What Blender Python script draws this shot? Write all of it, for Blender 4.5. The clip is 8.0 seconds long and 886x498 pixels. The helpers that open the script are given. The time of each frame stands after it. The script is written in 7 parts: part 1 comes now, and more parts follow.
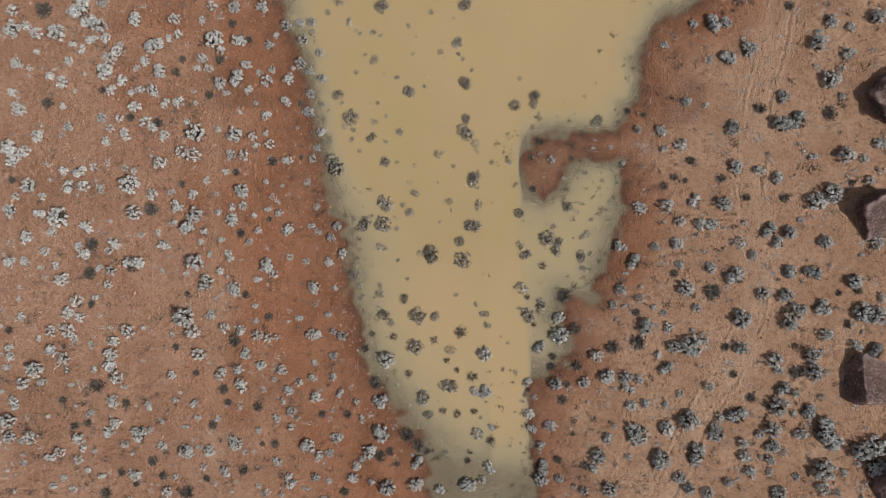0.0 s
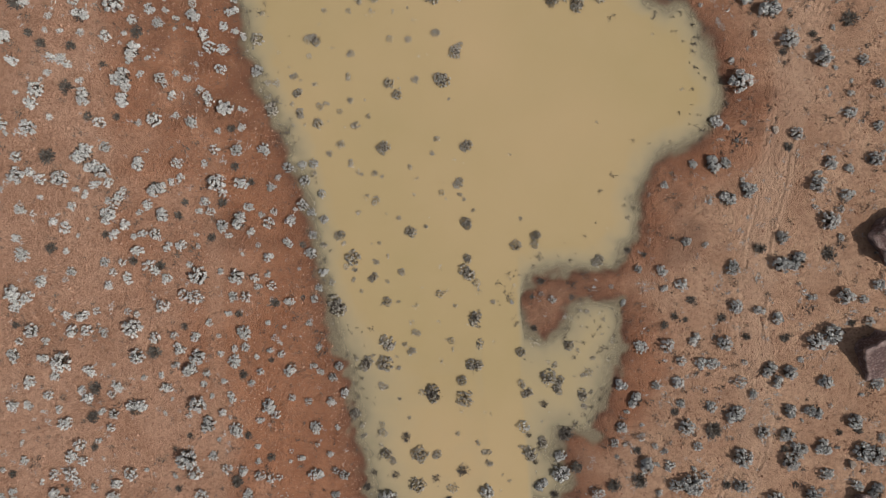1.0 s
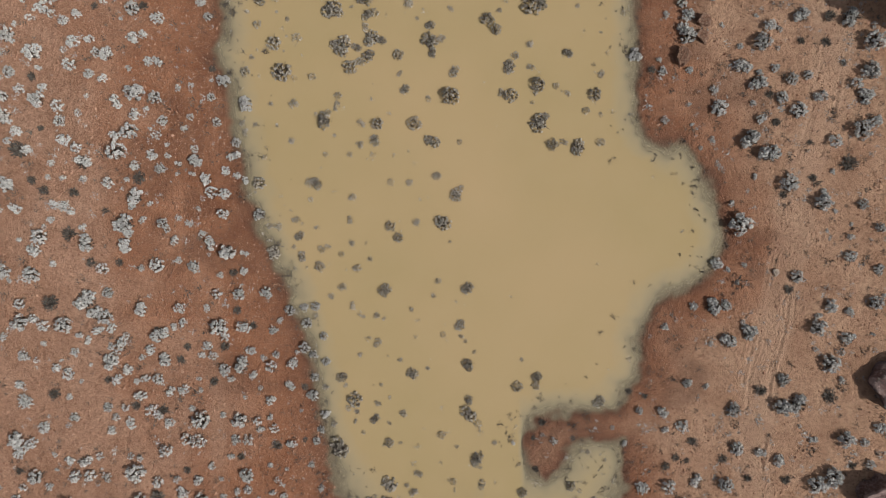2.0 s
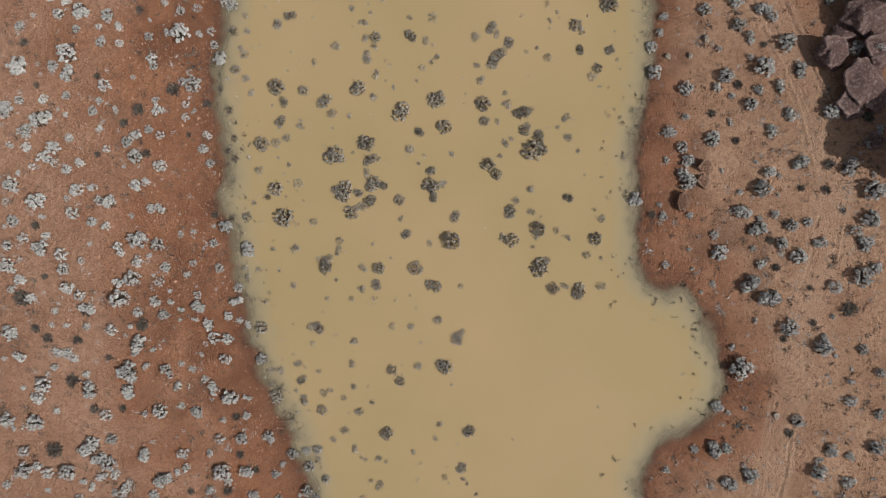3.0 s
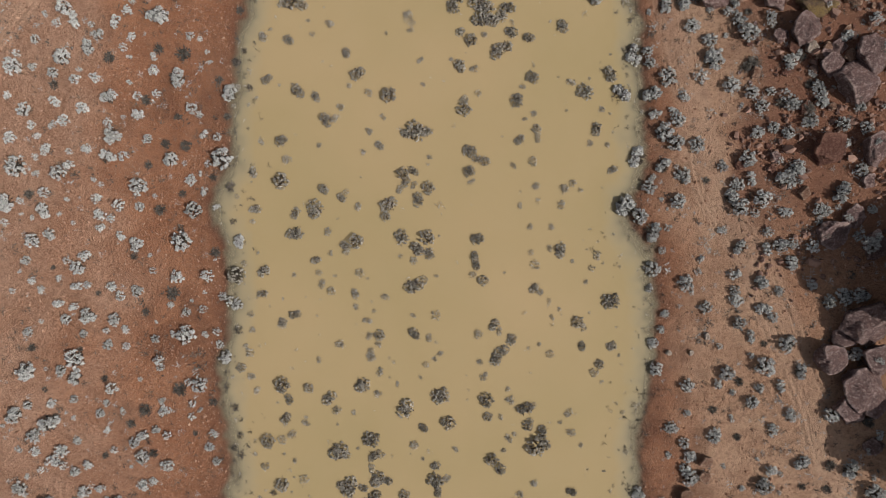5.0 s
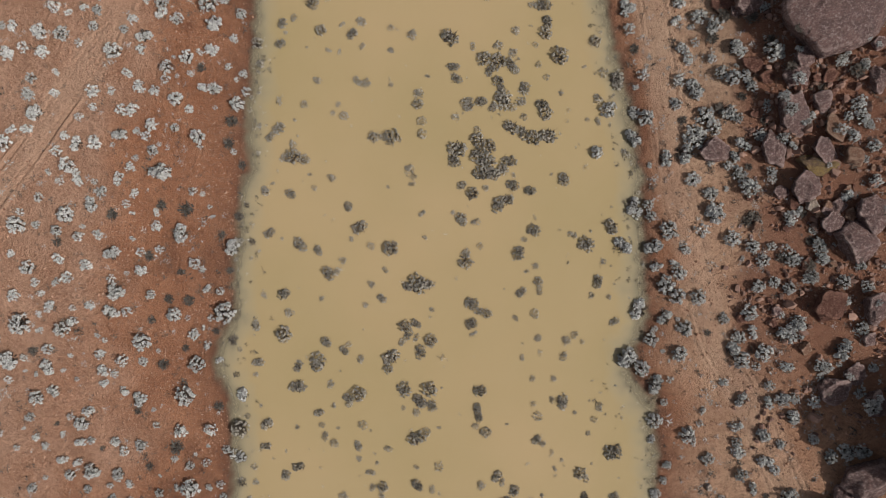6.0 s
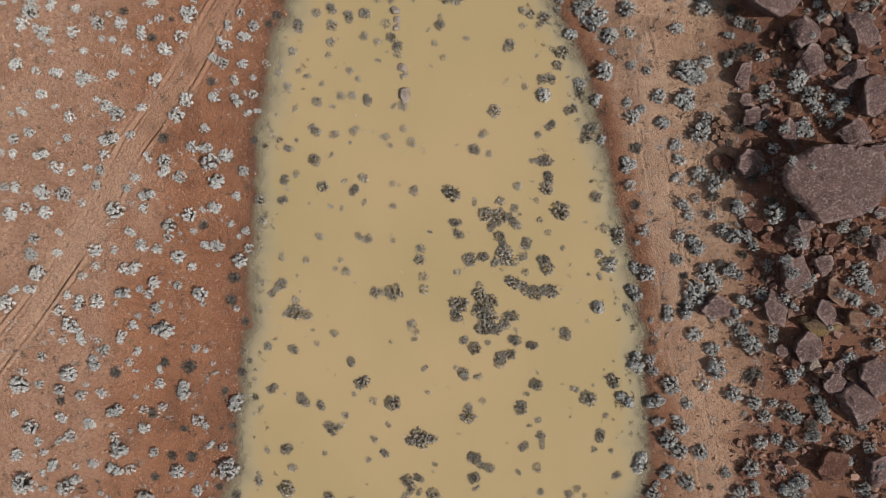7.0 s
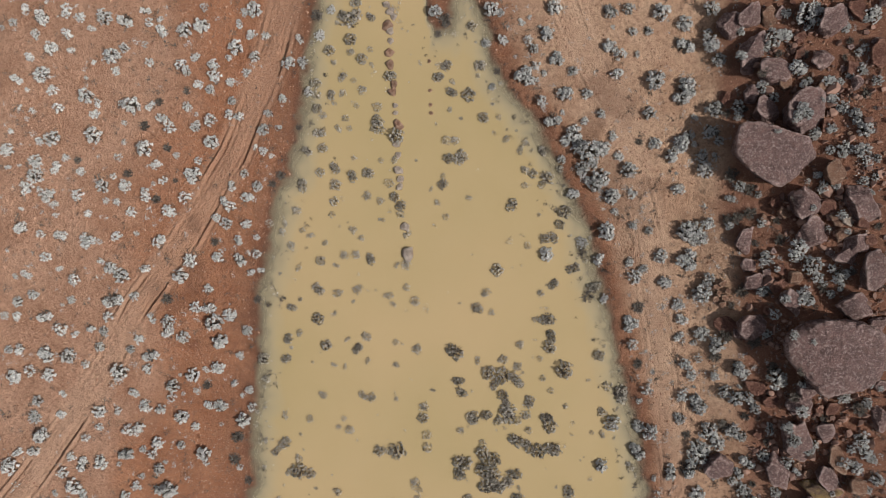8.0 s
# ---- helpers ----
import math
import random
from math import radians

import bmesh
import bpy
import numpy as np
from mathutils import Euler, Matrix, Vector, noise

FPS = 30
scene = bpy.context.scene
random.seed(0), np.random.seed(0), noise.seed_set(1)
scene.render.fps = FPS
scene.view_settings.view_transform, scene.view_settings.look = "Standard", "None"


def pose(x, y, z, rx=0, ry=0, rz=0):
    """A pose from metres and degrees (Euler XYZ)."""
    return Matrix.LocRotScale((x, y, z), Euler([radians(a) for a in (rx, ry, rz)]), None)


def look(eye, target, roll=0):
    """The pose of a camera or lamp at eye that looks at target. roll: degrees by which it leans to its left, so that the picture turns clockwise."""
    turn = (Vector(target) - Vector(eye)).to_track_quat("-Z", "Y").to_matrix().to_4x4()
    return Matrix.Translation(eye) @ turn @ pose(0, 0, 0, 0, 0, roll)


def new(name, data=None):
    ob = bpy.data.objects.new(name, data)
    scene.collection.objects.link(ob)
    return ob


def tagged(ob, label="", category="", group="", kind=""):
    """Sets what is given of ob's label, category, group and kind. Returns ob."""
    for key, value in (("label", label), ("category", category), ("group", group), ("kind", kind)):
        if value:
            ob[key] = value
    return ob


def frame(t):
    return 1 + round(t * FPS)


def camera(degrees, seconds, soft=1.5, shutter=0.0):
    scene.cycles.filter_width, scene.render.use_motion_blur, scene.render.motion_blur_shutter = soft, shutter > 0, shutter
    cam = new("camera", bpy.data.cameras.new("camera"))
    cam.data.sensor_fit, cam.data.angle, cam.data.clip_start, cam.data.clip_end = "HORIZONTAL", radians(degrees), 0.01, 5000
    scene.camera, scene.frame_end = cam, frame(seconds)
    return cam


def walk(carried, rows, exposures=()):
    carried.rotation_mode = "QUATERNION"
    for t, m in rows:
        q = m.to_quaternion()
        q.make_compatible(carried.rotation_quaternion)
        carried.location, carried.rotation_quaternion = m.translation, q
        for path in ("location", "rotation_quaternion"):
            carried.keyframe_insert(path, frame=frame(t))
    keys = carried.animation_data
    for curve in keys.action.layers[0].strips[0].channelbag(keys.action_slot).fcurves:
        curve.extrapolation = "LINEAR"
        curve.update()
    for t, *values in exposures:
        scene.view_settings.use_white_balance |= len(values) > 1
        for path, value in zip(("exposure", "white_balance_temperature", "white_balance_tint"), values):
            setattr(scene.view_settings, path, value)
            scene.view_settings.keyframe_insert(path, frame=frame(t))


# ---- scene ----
from mathutils.bvhtree import BVHTree

# ---- camera: a drone flying north, looking straight down ----
cam = camera(72.5, 8.0, soft=0.75)
PATH = [
    (0.0, 0.746, 1.114, 42.559, -1.287, -0.128, 1.172),
    (0.5, 0.574, 5.865, 42.566, -1.125, -0.160, 1.060),
    (1.0, 0.452, 10.731, 42.560, -1.031, -0.144, 0.971),
    (1.5, 0.359, 15.671, 42.555, -0.976, -0.098, 0.898),
    (3.0, 0.139, 30.771, 42.606, -0.892, 0.088, 0.686),
    (3.5, 0.063, 35.893, 42.643, -0.865, 0.138, 0.599),
    (4.0, -0.020, 41.067, 42.682, -0.832, 0.174, 0.498),
    (4.5, -0.108, 46.294, 42.720, -0.796, 0.195, 0.383),
    (6.0, -0.397, 62.280, 42.780, -0.651, 0.174, -0.014),
    (6.5, -0.497, 67.687, 42.785, -0.574, 0.144, -0.139),
    (7.0, -0.598, 73.118, 42.797, -0.464, 0.106, -0.240),
    (7.5, -0.703, 78.569, 42.831, -0.298, 0.062, -0.299),
    (8.0, -0.817, 84.043, 42.914, -0.048, 0.012, -0.297),
]

walk(cam, [(t, pose(x, y, z, rx, ry, rz)) for t, x, y, z, rx, ry, rz in PATH], exposures=[(0.0, -0.36), (3.5, -0.40), (5.5, -0.38), (6.5, -0.33), (8.0, -0.17)])

# ---- daylight: clear morning sun from the east-south-east ----
SUN_AZIMUTH, SUN_HEIGHT = 111.0, 46.5
world = bpy.data.worlds.new("sky")
scene.world = world
world.use_nodes = True
sky = world.node_tree.nodes.new("ShaderNodeTexSky")
sky.sky_type, sky.sun_disc = "NISHITA", False
sky.sun_elevation, sky.sun_rotation = radians(SUN_HEIGHT), radians(SUN_AZIMUTH)
sky.air_density, sky.dust_density = 0.7, 2.5
back = world.node_tree.nodes["Background"]
back.inputs["Strength"].default_value = 0.105
hazy = world.node_tree.nodes.new("ShaderNodeHueSaturation")
hazy.inputs["Saturation"].default_value = 0.45
world.node_tree.links.new(sky.outputs[0], hazy.inputs["Color"])
world.node_tree.links.new(hazy.outputs[0], back.inputs["Color"])
sun = new("sun", bpy.data.lights.new("sun", "SUN"))
sun.data.energy, sun.data.angle, sun.data.color = 4.4, radians(0.6), (1.0, 0.96, 0.915)
ch = math.cos(radians(SUN_HEIGHT))
sun.matrix_world = look((60 * math.sin(radians(SUN_AZIMUTH)) * ch, 60 * math.cos(radians(SUN_AZIMUTH)) * ch, 60 * math.sin(radians(SUN_HEIGHT))), (0, 0, 0))

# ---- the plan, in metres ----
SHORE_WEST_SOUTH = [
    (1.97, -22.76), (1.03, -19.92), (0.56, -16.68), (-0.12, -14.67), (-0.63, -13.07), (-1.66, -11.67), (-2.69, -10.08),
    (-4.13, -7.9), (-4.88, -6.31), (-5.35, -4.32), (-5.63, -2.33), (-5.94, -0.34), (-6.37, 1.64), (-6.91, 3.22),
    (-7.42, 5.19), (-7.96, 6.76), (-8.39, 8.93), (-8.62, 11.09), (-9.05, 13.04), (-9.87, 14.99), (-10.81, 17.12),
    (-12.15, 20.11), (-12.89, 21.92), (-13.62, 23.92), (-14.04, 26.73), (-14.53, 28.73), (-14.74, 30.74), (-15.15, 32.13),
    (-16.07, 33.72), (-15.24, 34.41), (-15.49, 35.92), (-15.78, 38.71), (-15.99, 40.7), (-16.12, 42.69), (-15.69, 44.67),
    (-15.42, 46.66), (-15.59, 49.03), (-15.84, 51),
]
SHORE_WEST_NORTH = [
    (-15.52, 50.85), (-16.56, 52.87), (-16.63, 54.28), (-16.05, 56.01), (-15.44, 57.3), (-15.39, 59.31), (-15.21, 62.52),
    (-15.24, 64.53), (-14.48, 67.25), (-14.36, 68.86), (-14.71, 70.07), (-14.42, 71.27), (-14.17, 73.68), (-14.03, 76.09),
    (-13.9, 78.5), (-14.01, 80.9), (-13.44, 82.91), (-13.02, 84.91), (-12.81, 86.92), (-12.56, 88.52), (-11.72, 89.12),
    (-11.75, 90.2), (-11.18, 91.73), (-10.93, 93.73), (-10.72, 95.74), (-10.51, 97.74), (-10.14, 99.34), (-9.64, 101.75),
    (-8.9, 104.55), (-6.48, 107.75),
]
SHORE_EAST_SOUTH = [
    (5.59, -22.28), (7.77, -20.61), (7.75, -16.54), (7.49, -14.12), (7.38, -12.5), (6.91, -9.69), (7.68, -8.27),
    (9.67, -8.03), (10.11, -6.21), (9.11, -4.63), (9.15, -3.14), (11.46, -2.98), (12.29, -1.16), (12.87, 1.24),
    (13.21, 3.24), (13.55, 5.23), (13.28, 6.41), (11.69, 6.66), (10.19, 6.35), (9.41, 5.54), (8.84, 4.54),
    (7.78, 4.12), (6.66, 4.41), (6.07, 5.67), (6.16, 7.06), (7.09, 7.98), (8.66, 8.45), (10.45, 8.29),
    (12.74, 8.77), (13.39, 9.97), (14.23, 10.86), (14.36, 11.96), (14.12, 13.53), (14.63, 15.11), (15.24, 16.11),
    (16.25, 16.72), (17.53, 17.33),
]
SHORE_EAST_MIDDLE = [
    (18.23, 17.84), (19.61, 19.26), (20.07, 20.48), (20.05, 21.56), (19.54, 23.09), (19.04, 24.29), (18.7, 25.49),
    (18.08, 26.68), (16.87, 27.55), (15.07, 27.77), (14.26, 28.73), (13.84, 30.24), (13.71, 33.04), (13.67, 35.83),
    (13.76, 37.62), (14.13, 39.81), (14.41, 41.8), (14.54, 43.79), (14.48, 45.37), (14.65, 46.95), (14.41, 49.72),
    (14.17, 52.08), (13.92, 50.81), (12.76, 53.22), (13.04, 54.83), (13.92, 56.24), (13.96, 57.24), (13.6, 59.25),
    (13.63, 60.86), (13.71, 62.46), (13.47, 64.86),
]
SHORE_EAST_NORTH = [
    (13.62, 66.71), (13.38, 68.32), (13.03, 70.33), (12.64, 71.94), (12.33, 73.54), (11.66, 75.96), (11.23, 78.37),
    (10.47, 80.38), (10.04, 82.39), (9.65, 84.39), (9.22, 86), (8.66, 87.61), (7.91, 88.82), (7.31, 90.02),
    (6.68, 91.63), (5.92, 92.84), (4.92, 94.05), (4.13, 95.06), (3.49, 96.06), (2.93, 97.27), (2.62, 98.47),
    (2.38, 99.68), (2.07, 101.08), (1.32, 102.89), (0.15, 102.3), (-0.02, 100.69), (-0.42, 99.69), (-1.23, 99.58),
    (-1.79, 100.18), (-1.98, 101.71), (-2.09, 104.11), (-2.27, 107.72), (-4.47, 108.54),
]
TRACK_EAST = [
    (16.34, -17.73), (18.56, -12.29), (20.83, -8.66), (22.47, -4.47), (22.95, -0.91), (22.17, 4.96), (22.57, 10.82),
    (23.59, 15.5), (24.46, 19.75), (25.33, 25.71), (26.43, 29.67), (26.85, 34.01), (25.64, 39.88), (23.17, 46.11),
    (21.14, 50.76), (18.38, 55.4), (16.98, 61.74), (15.75, 67.34), (14.99, 73.68), (14.23, 79.22), (13.66, 84.76),
    (12.31, 91.89), (10.16, 96.25), (8, 100.62), (6.25, 106.16),
]
TRACK_WEST = [
    (-37.96, 56.12), (-34.36, 61.65), (-29.57, 68.36), (-26.98, 71.91), (-24.18, 76.25), (-22.35, 80), (-19.35, 84.15),
    (-17.6, 87.11), (-15.4, 90.85), (-13.27, 96.38), (-11.85, 101.51), (-10.75, 107.04),
]
TRACK_FAINT = [
    (-14.6, -18.37), (-14.79, -6.42), (-15.12, 1.46), (-15.37, 9.27), (-15.54, 17.02),
]
CHANNEL = [
    (6.3, -21.45), (6.08, -17.39), (5.89, -12.53), (5.5, -6.1), (4.86, 1.08), (4.54, 6.63), (4.29, 17.64),
    (-0.68, 66.38), (-1.5, 77.63), (-2.37, 87.67), (-3.01, 95.7), (-3.14, 101.71), (-3.27, 107.73),
]

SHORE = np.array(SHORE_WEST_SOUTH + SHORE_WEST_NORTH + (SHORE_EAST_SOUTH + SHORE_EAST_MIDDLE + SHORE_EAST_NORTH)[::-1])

rng = np.random.default_rng(7)
TABLE = rng.random((256, 256))


def value_noise(x, y, size, shift=0.0):
    """Smooth noise from 0 to 1 with cells of the given size."""
    u, v = x / size + 31.7 + shift, y / size + 57.3 + 1.7 * shift
    i, j = np.floor(u).astype(int), np.floor(v).astype(int)
    a, b = u - i, v - j
    a, b = a * a * (3 - 2 * a), b * b * (3 - 2 * b)
    p, q = TABLE[i % 256, j % 256], TABLE[(i + 1) % 256, j % 256]
    r, s = TABLE[i % 256, (j + 1) % 256], TABLE[(i + 1) % 256, (j + 1) % 256]
    return (p * (1 - a) + q * a) * (1 - b) + (r * (1 - a) + s * a) * b


def line_distance(x, y, line, closed=False):
    """Distance to a polyline, and the side of it on which a point lies (+ to the right of its run)."""
    best, side = np.full(x.shape, 1e9), np.ones(x.shape)
    points = np.array(line)
    ends = np.roll(points, -1, 0) if closed else points[1:]
    for (ax, ay), (bx, by) in zip(points, ends):
        dx, dy = bx - ax, by - ay
        s = np.clip(((x - ax) * dx + (y - ay) * dy) / (dx * dx + dy * dy + 1e-9), 0, 1)
        ex, ey = x - ax - s * dx, y - ay - s * dy
        d = np.hypot(ex, ey)
        near = d < best
        best = np.where(near, d, best)
        side = np.where(near, np.sign(ex * dy - ey * dx), side)
    return best, side


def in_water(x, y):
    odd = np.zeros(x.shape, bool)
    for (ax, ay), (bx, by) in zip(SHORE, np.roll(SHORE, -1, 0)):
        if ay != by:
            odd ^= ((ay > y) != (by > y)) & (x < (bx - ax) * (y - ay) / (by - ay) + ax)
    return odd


def ramp(v, lo, hi):
    s = np.clip((v - lo) / (hi - lo), 0, 1)
    return s * s * (3 - 2 * s)


def terrain(x, y):
    """Height of the ground, distance to the shore (minus in the water), rut strength."""
    wx = x + 0.55 * (value_noise(x, y, 1.3, 3.1) - 0.5) + 0.4 * (value_noise(x, y, 0.45, 9.4) - 0.5)
    wy = y + 0.55 * (value_noise(x, y, 1.3, 6.2) - 0.5) + 0.4 * (value_noise(x, y, 0.45, 2.8) - 0.5)
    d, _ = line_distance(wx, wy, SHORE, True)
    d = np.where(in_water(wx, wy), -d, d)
    land = 0.1 * (1 - np.exp(-np.maximum(d, 0) / 0.6)) + np.where(x < 0, 0.055, 0.03) * np.clip(d, 0, 20)
    north = ramp(y, 60, 78)
    slope = 0.03 + 0.09 * ramp(y, 22, 40) + 0.06 * ramp(y, 46, 54) + 0.14 * north
    land += slope * np.clip(x - 19.8 + 2.8 * north, 0, 14)
    land += ramp(d, 0, 1.5) * (0.09 * (value_noise(x, y, 2.2, 1.0) - 0.5) + 0.06 * (value_noise(x, y, 0.7, 5.0) - 0.5) + 0.055 * (value_noise(x, y, 0.32, 8.0) - 0.5))
    south = ramp(y, 9, 1)
    deep = 0.46 * (1 - np.exp(np.minimum(d, 0) / 2.0)) ** 1.6 * (1 - 0.5 * south)
    c, _ = line_distance(x, y, CHANNEL)
    deep = np.maximum(deep, 0.30 * ramp(c, 1.9, 1.0) * ramp(d, 0.2, -0.5))
    deep *= 1 - 0.96 * ramp(y, -10.5, -16.5)
    deep += 0.03 * (value_noise(x, y, 0.8, 4.0) - 0.5) * ramp(-d, 0, 2)
    height = np.where(d > 0, land, -np.maximum(deep, 0.004))
    rut = np.zeros(x.shape)
    for line, gauge, depth in ((TRACK_EAST, 0.74, 0.055), (TRACK_WEST, 0.74, 0.13), (TRACK_FAINT, 0.0, 0.03)):
        t, _ = line_distance(x + 0.25 * (value_noise(x, y, 3, 7) - 0.5), y, line)
        groove = np.exp(-((t - gauge) / 0.10) ** 2) + 0.55 * np.exp(-((t - gauge - 0.42) / 0.09) ** 2) + 0.5 * np.exp(-((t - gauge + 0.3) / 0.09) ** 2) - 0.45 * np.exp(-((t - gauge - 0.22) / 0.08) ** 2)
        groove *= 1.5 * ramp(value_noise(x, y, 2.5, 12.0) + 0.5 * value_noise(x, y, 0.6, 14.0), 0.35, 1.1) + 0.15
        height -= np.where(d > 0.5, depth * groove, 0)
        rut = np.maximum(rut, np.where(d > 0.3, np.maximum(groove if line is TRACK_EAST else 0, 0.6 * ramp(t, gauge + 0.9, gauge + 0.2)), 0) * (1 if gauge else 0.5))
    return height, d, rut


# ---- materials ----
def material(name, rough=0.9):
    m = bpy.data.materials.new(name)
    m.use_nodes = True
    shader = m.node_tree.nodes["Principled BSDF"]
    shader.inputs["Roughness"].default_value = rough
    shader.inputs["Specular IOR Level"].default_value = 0.25
    return m, m.node_tree.nodes, m.node_tree.links, shader


def rgb(nodes, links, fac, a, b):
    """A colour between a and b by fac, which is a socket or a number; a and b are colours or sockets."""
    n = nodes.new("ShaderNodeMix")
    n.data_type = "RGBA"
    for key, value in ((0, fac), (6, a), (7, b)):
        if isinstance(value, bpy.types.NodeSocket):
            links.new(value, n.inputs[key])
        else:
            n.inputs[key].default_value = value if key == 0 else (*value, 1)
    return n.outputs[2]


def noise_tex(nodes, links, scale, detail=4.0, rough=0.6, coords="Object"):
    c = nodes.new("ShaderNodeTexCoord")
    n = nodes.new("ShaderNodeTexNoise")
    n.inputs["Scale"].default_value, n.inputs["Detail"].default_value, n.inputs["Roughness"].default_value = scale, detail, rough
    links.new(c.outputs[coords], n.inputs["Vector"])
    return n.outputs["Fac"]


def spread(nodes, links, socket, lo, hi, a=0.0, b=1.0):
    n = nodes.new("ShaderNodeMapRange")
    for key, value in zip(range(1, 5), (lo, hi, a, b)):
        n.inputs[key].default_value = value
    links.new(socket, n.inputs[0])
    return n.outputs[0]


def bump(nodes, links, shader, socket, strength, distance):
    n = nodes.new("ShaderNodeBump")
    n.inputs["Strength"].default_value, n.inputs["Distance"].default_value = strength, distance
    links.new(socket, n.inputs["Height"])
    links.new(n.outputs[0], shader.inputs["Normal"])


def maths(nodes, links, op, a, b):
    n = nodes.new("ShaderNodeMath")
    n.operation = op
    for key, value in ((0, a), (1, b)):
        if isinstance(value, bpy.types.NodeSocket):
            links.new(value, n.inputs[key])
        else:
            n.inputs[key].default_value = value
    return n.outputs[0]


def attribute(nodes, name):
    n = nodes.new("ShaderNodeAttribute")
    n.attribute_name = name
    return n.outputs["Fac"]


def soil_material():
    m, nodes, links, shader = material("red_desert_soil", 0.95)
    lumps = noise_tex(nodes, links, 3.2, 4.0, 0.7)
    grain = noise_tex(nodes, links, 9.0, 6.0, 0.75)
    patch = noise_tex(nodes, links, 0.35, 5.0, 0.6)
    fine = noise_tex(nodes, links, 19.0, 3.0, 0.7)
    red = rgb(nodes, links, spread(nodes, links, patch, 0.35, 0.65), (0.365, 0.147, 0.073), (0.490, 0.225, 0.121))
    pale = rgb(nodes, links, spread(nodes, links, patch, 0.35, 0.65), (0.436, 0.236, 0.148), (0.580, 0.346, 0.233))
    col = rgb(nodes, links, attribute(nodes, "pale"), red, pale)
    sand = rgb(nodes, links, spread(nodes, links, patch, 0.35, 0.65), (0.520, 0.325, 0.210), (0.680, 0.460, 0.312))
    col = rgb(nodes, links, attribute(nodes, "sand"), col, sand)
    col = rgb(nodes, links, attribute(nodes, "rubble"), col, (0.250, 0.108, 0.068))
    col = rgb(nodes, links, spread(nodes, links, lumps, 0.46, 0.70, 0.0, 0.6), col, (0.24, 0.118, 0.075))
    col = rgb(nodes, links, spread(nodes, links, grain, 0.54, 0.68, 0.0, 0.7), col, (0.17, 0.085, 0.055))
    col = rgb(nodes, links, spread(nodes, links, fine, 0.56, 0.64, 0.0, 0.65), col, (0.56, 0.35, 0.23))
    col = rgb(nodes, links, attribute(nodes, "rut"), col, (0.64, 0.430, 0.300))
    col = rgb(nodes, links, attribute(nodes, "wet"), col, (0.145, 0.066, 0.040))
    col = rgb(nodes, links, attribute(nodes, "bed"), col, (0.27, 0.220, 0.145))
    links.new(col, shader.inputs["Base Color"])
    links.new(maths(nodes, links, "SUBTRACT", 0.95, maths(nodes, links, "MULTIPLY", attribute(nodes, "wet"), 0.3)), shader.inputs["Roughness"])
    relief = maths(nodes, links, "ADD", maths(nodes, links, "MULTIPLY", lumps, 1.6), maths(nodes, links, "ADD", grain, maths(nodes, links, "MULTIPLY", fine, 0.5)))
    bump(nodes, links, shader, relief, 1.0, 0.22)
    return m


def water_material():
    m, nodes, links, shader = material("muddy_flood_water", 0.12)
    broad = noise_tex(nodes, links, 0.06, 3.0, 0.5)
    swirl = noise_tex(nodes, links, 0.5, 5.0, 0.6)
    col = rgb(nodes, links, spread(nodes, links, broad, 0.35, 0.65), (0.355, 0.270, 0.136), (0.410, 0.298, 0.160))
    col = rgb(nodes, links, spread(nodes, links, swirl, 0.4, 0.75, 0.0, 0.25), col, (0.39, 0.298, 0.165))
    depth = attribute(nodes, "depth")
    col = rgb(nodes, links, spread(nodes, links, depth, 0.03, 0.22), (0.38, 0.325, 0.212), col)
    links.new(col, shader.inputs["Base Color"])
    shader.inputs["IOR"].default_value = 1.33
    shader.inputs["Specular IOR Level"].default_value = 0.5
    clear = nodes.new("ShaderNodeBsdfTransparent")
    mix = nodes.new("ShaderNodeMixShader")
    cloud = maths(nodes, links, "SUBTRACT", 1.0, maths(nodes, links, "POWER", 0.0000001, depth))
    links.new(cloud, mix.inputs[0])
    links.new(clear.outputs[0], mix.inputs[1])
    links.new(shader.outputs[0], mix.inputs[2])
    links.new(mix.outputs[0], nodes["Material Output"].inputs["Surface"])
    bump(nodes, links, shader, noise_tex(nodes, links, 5.0, 2.0), 0.03, 0.02)
    return m


def leaf_material(name, dark, light, see=0.1):
    m, nodes, links, shader = material(name, 1.0)
    shader.inputs["Specular IOR Level"].default_value = 0.05
    info, geo = nodes.new("ShaderNodeObjectInfo"), nodes.new("ShaderNodeNewGeometry")
    clump = spread(nodes, links, noise_tex(nodes, links, 2.6, 2.0), 0.38, 0.62, 0.0, 0.5)
    tone = maths(nodes, links, "ADD", maths(nodes, links, "MULTIPLY", info.outputs["Random"], 0.3), maths(nodes, links, "MULTIPLY", geo.outputs["Random Per Island"], 0.2))
    tone = maths(nodes, links, "ADD", tone, clump)
    col = rgb(nodes, links, tone, dark, light)
    links.new(col, shader.inputs["Base Color"])
    through_leaf, mix = nodes.new("ShaderNodeBsdfTranslucent"), nodes.new("ShaderNodeMixShader")
    links.new(col, through_leaf.inputs["Color"])
    mix.inputs[0].default_value = see
    links.new(shader.outputs[0], mix.inputs[1])
    links.new(through_leaf.outputs[0], mix.inputs[2])
    links.new(mix.outputs[0], nodes["Material Output"].inputs["Surface"])
    return m


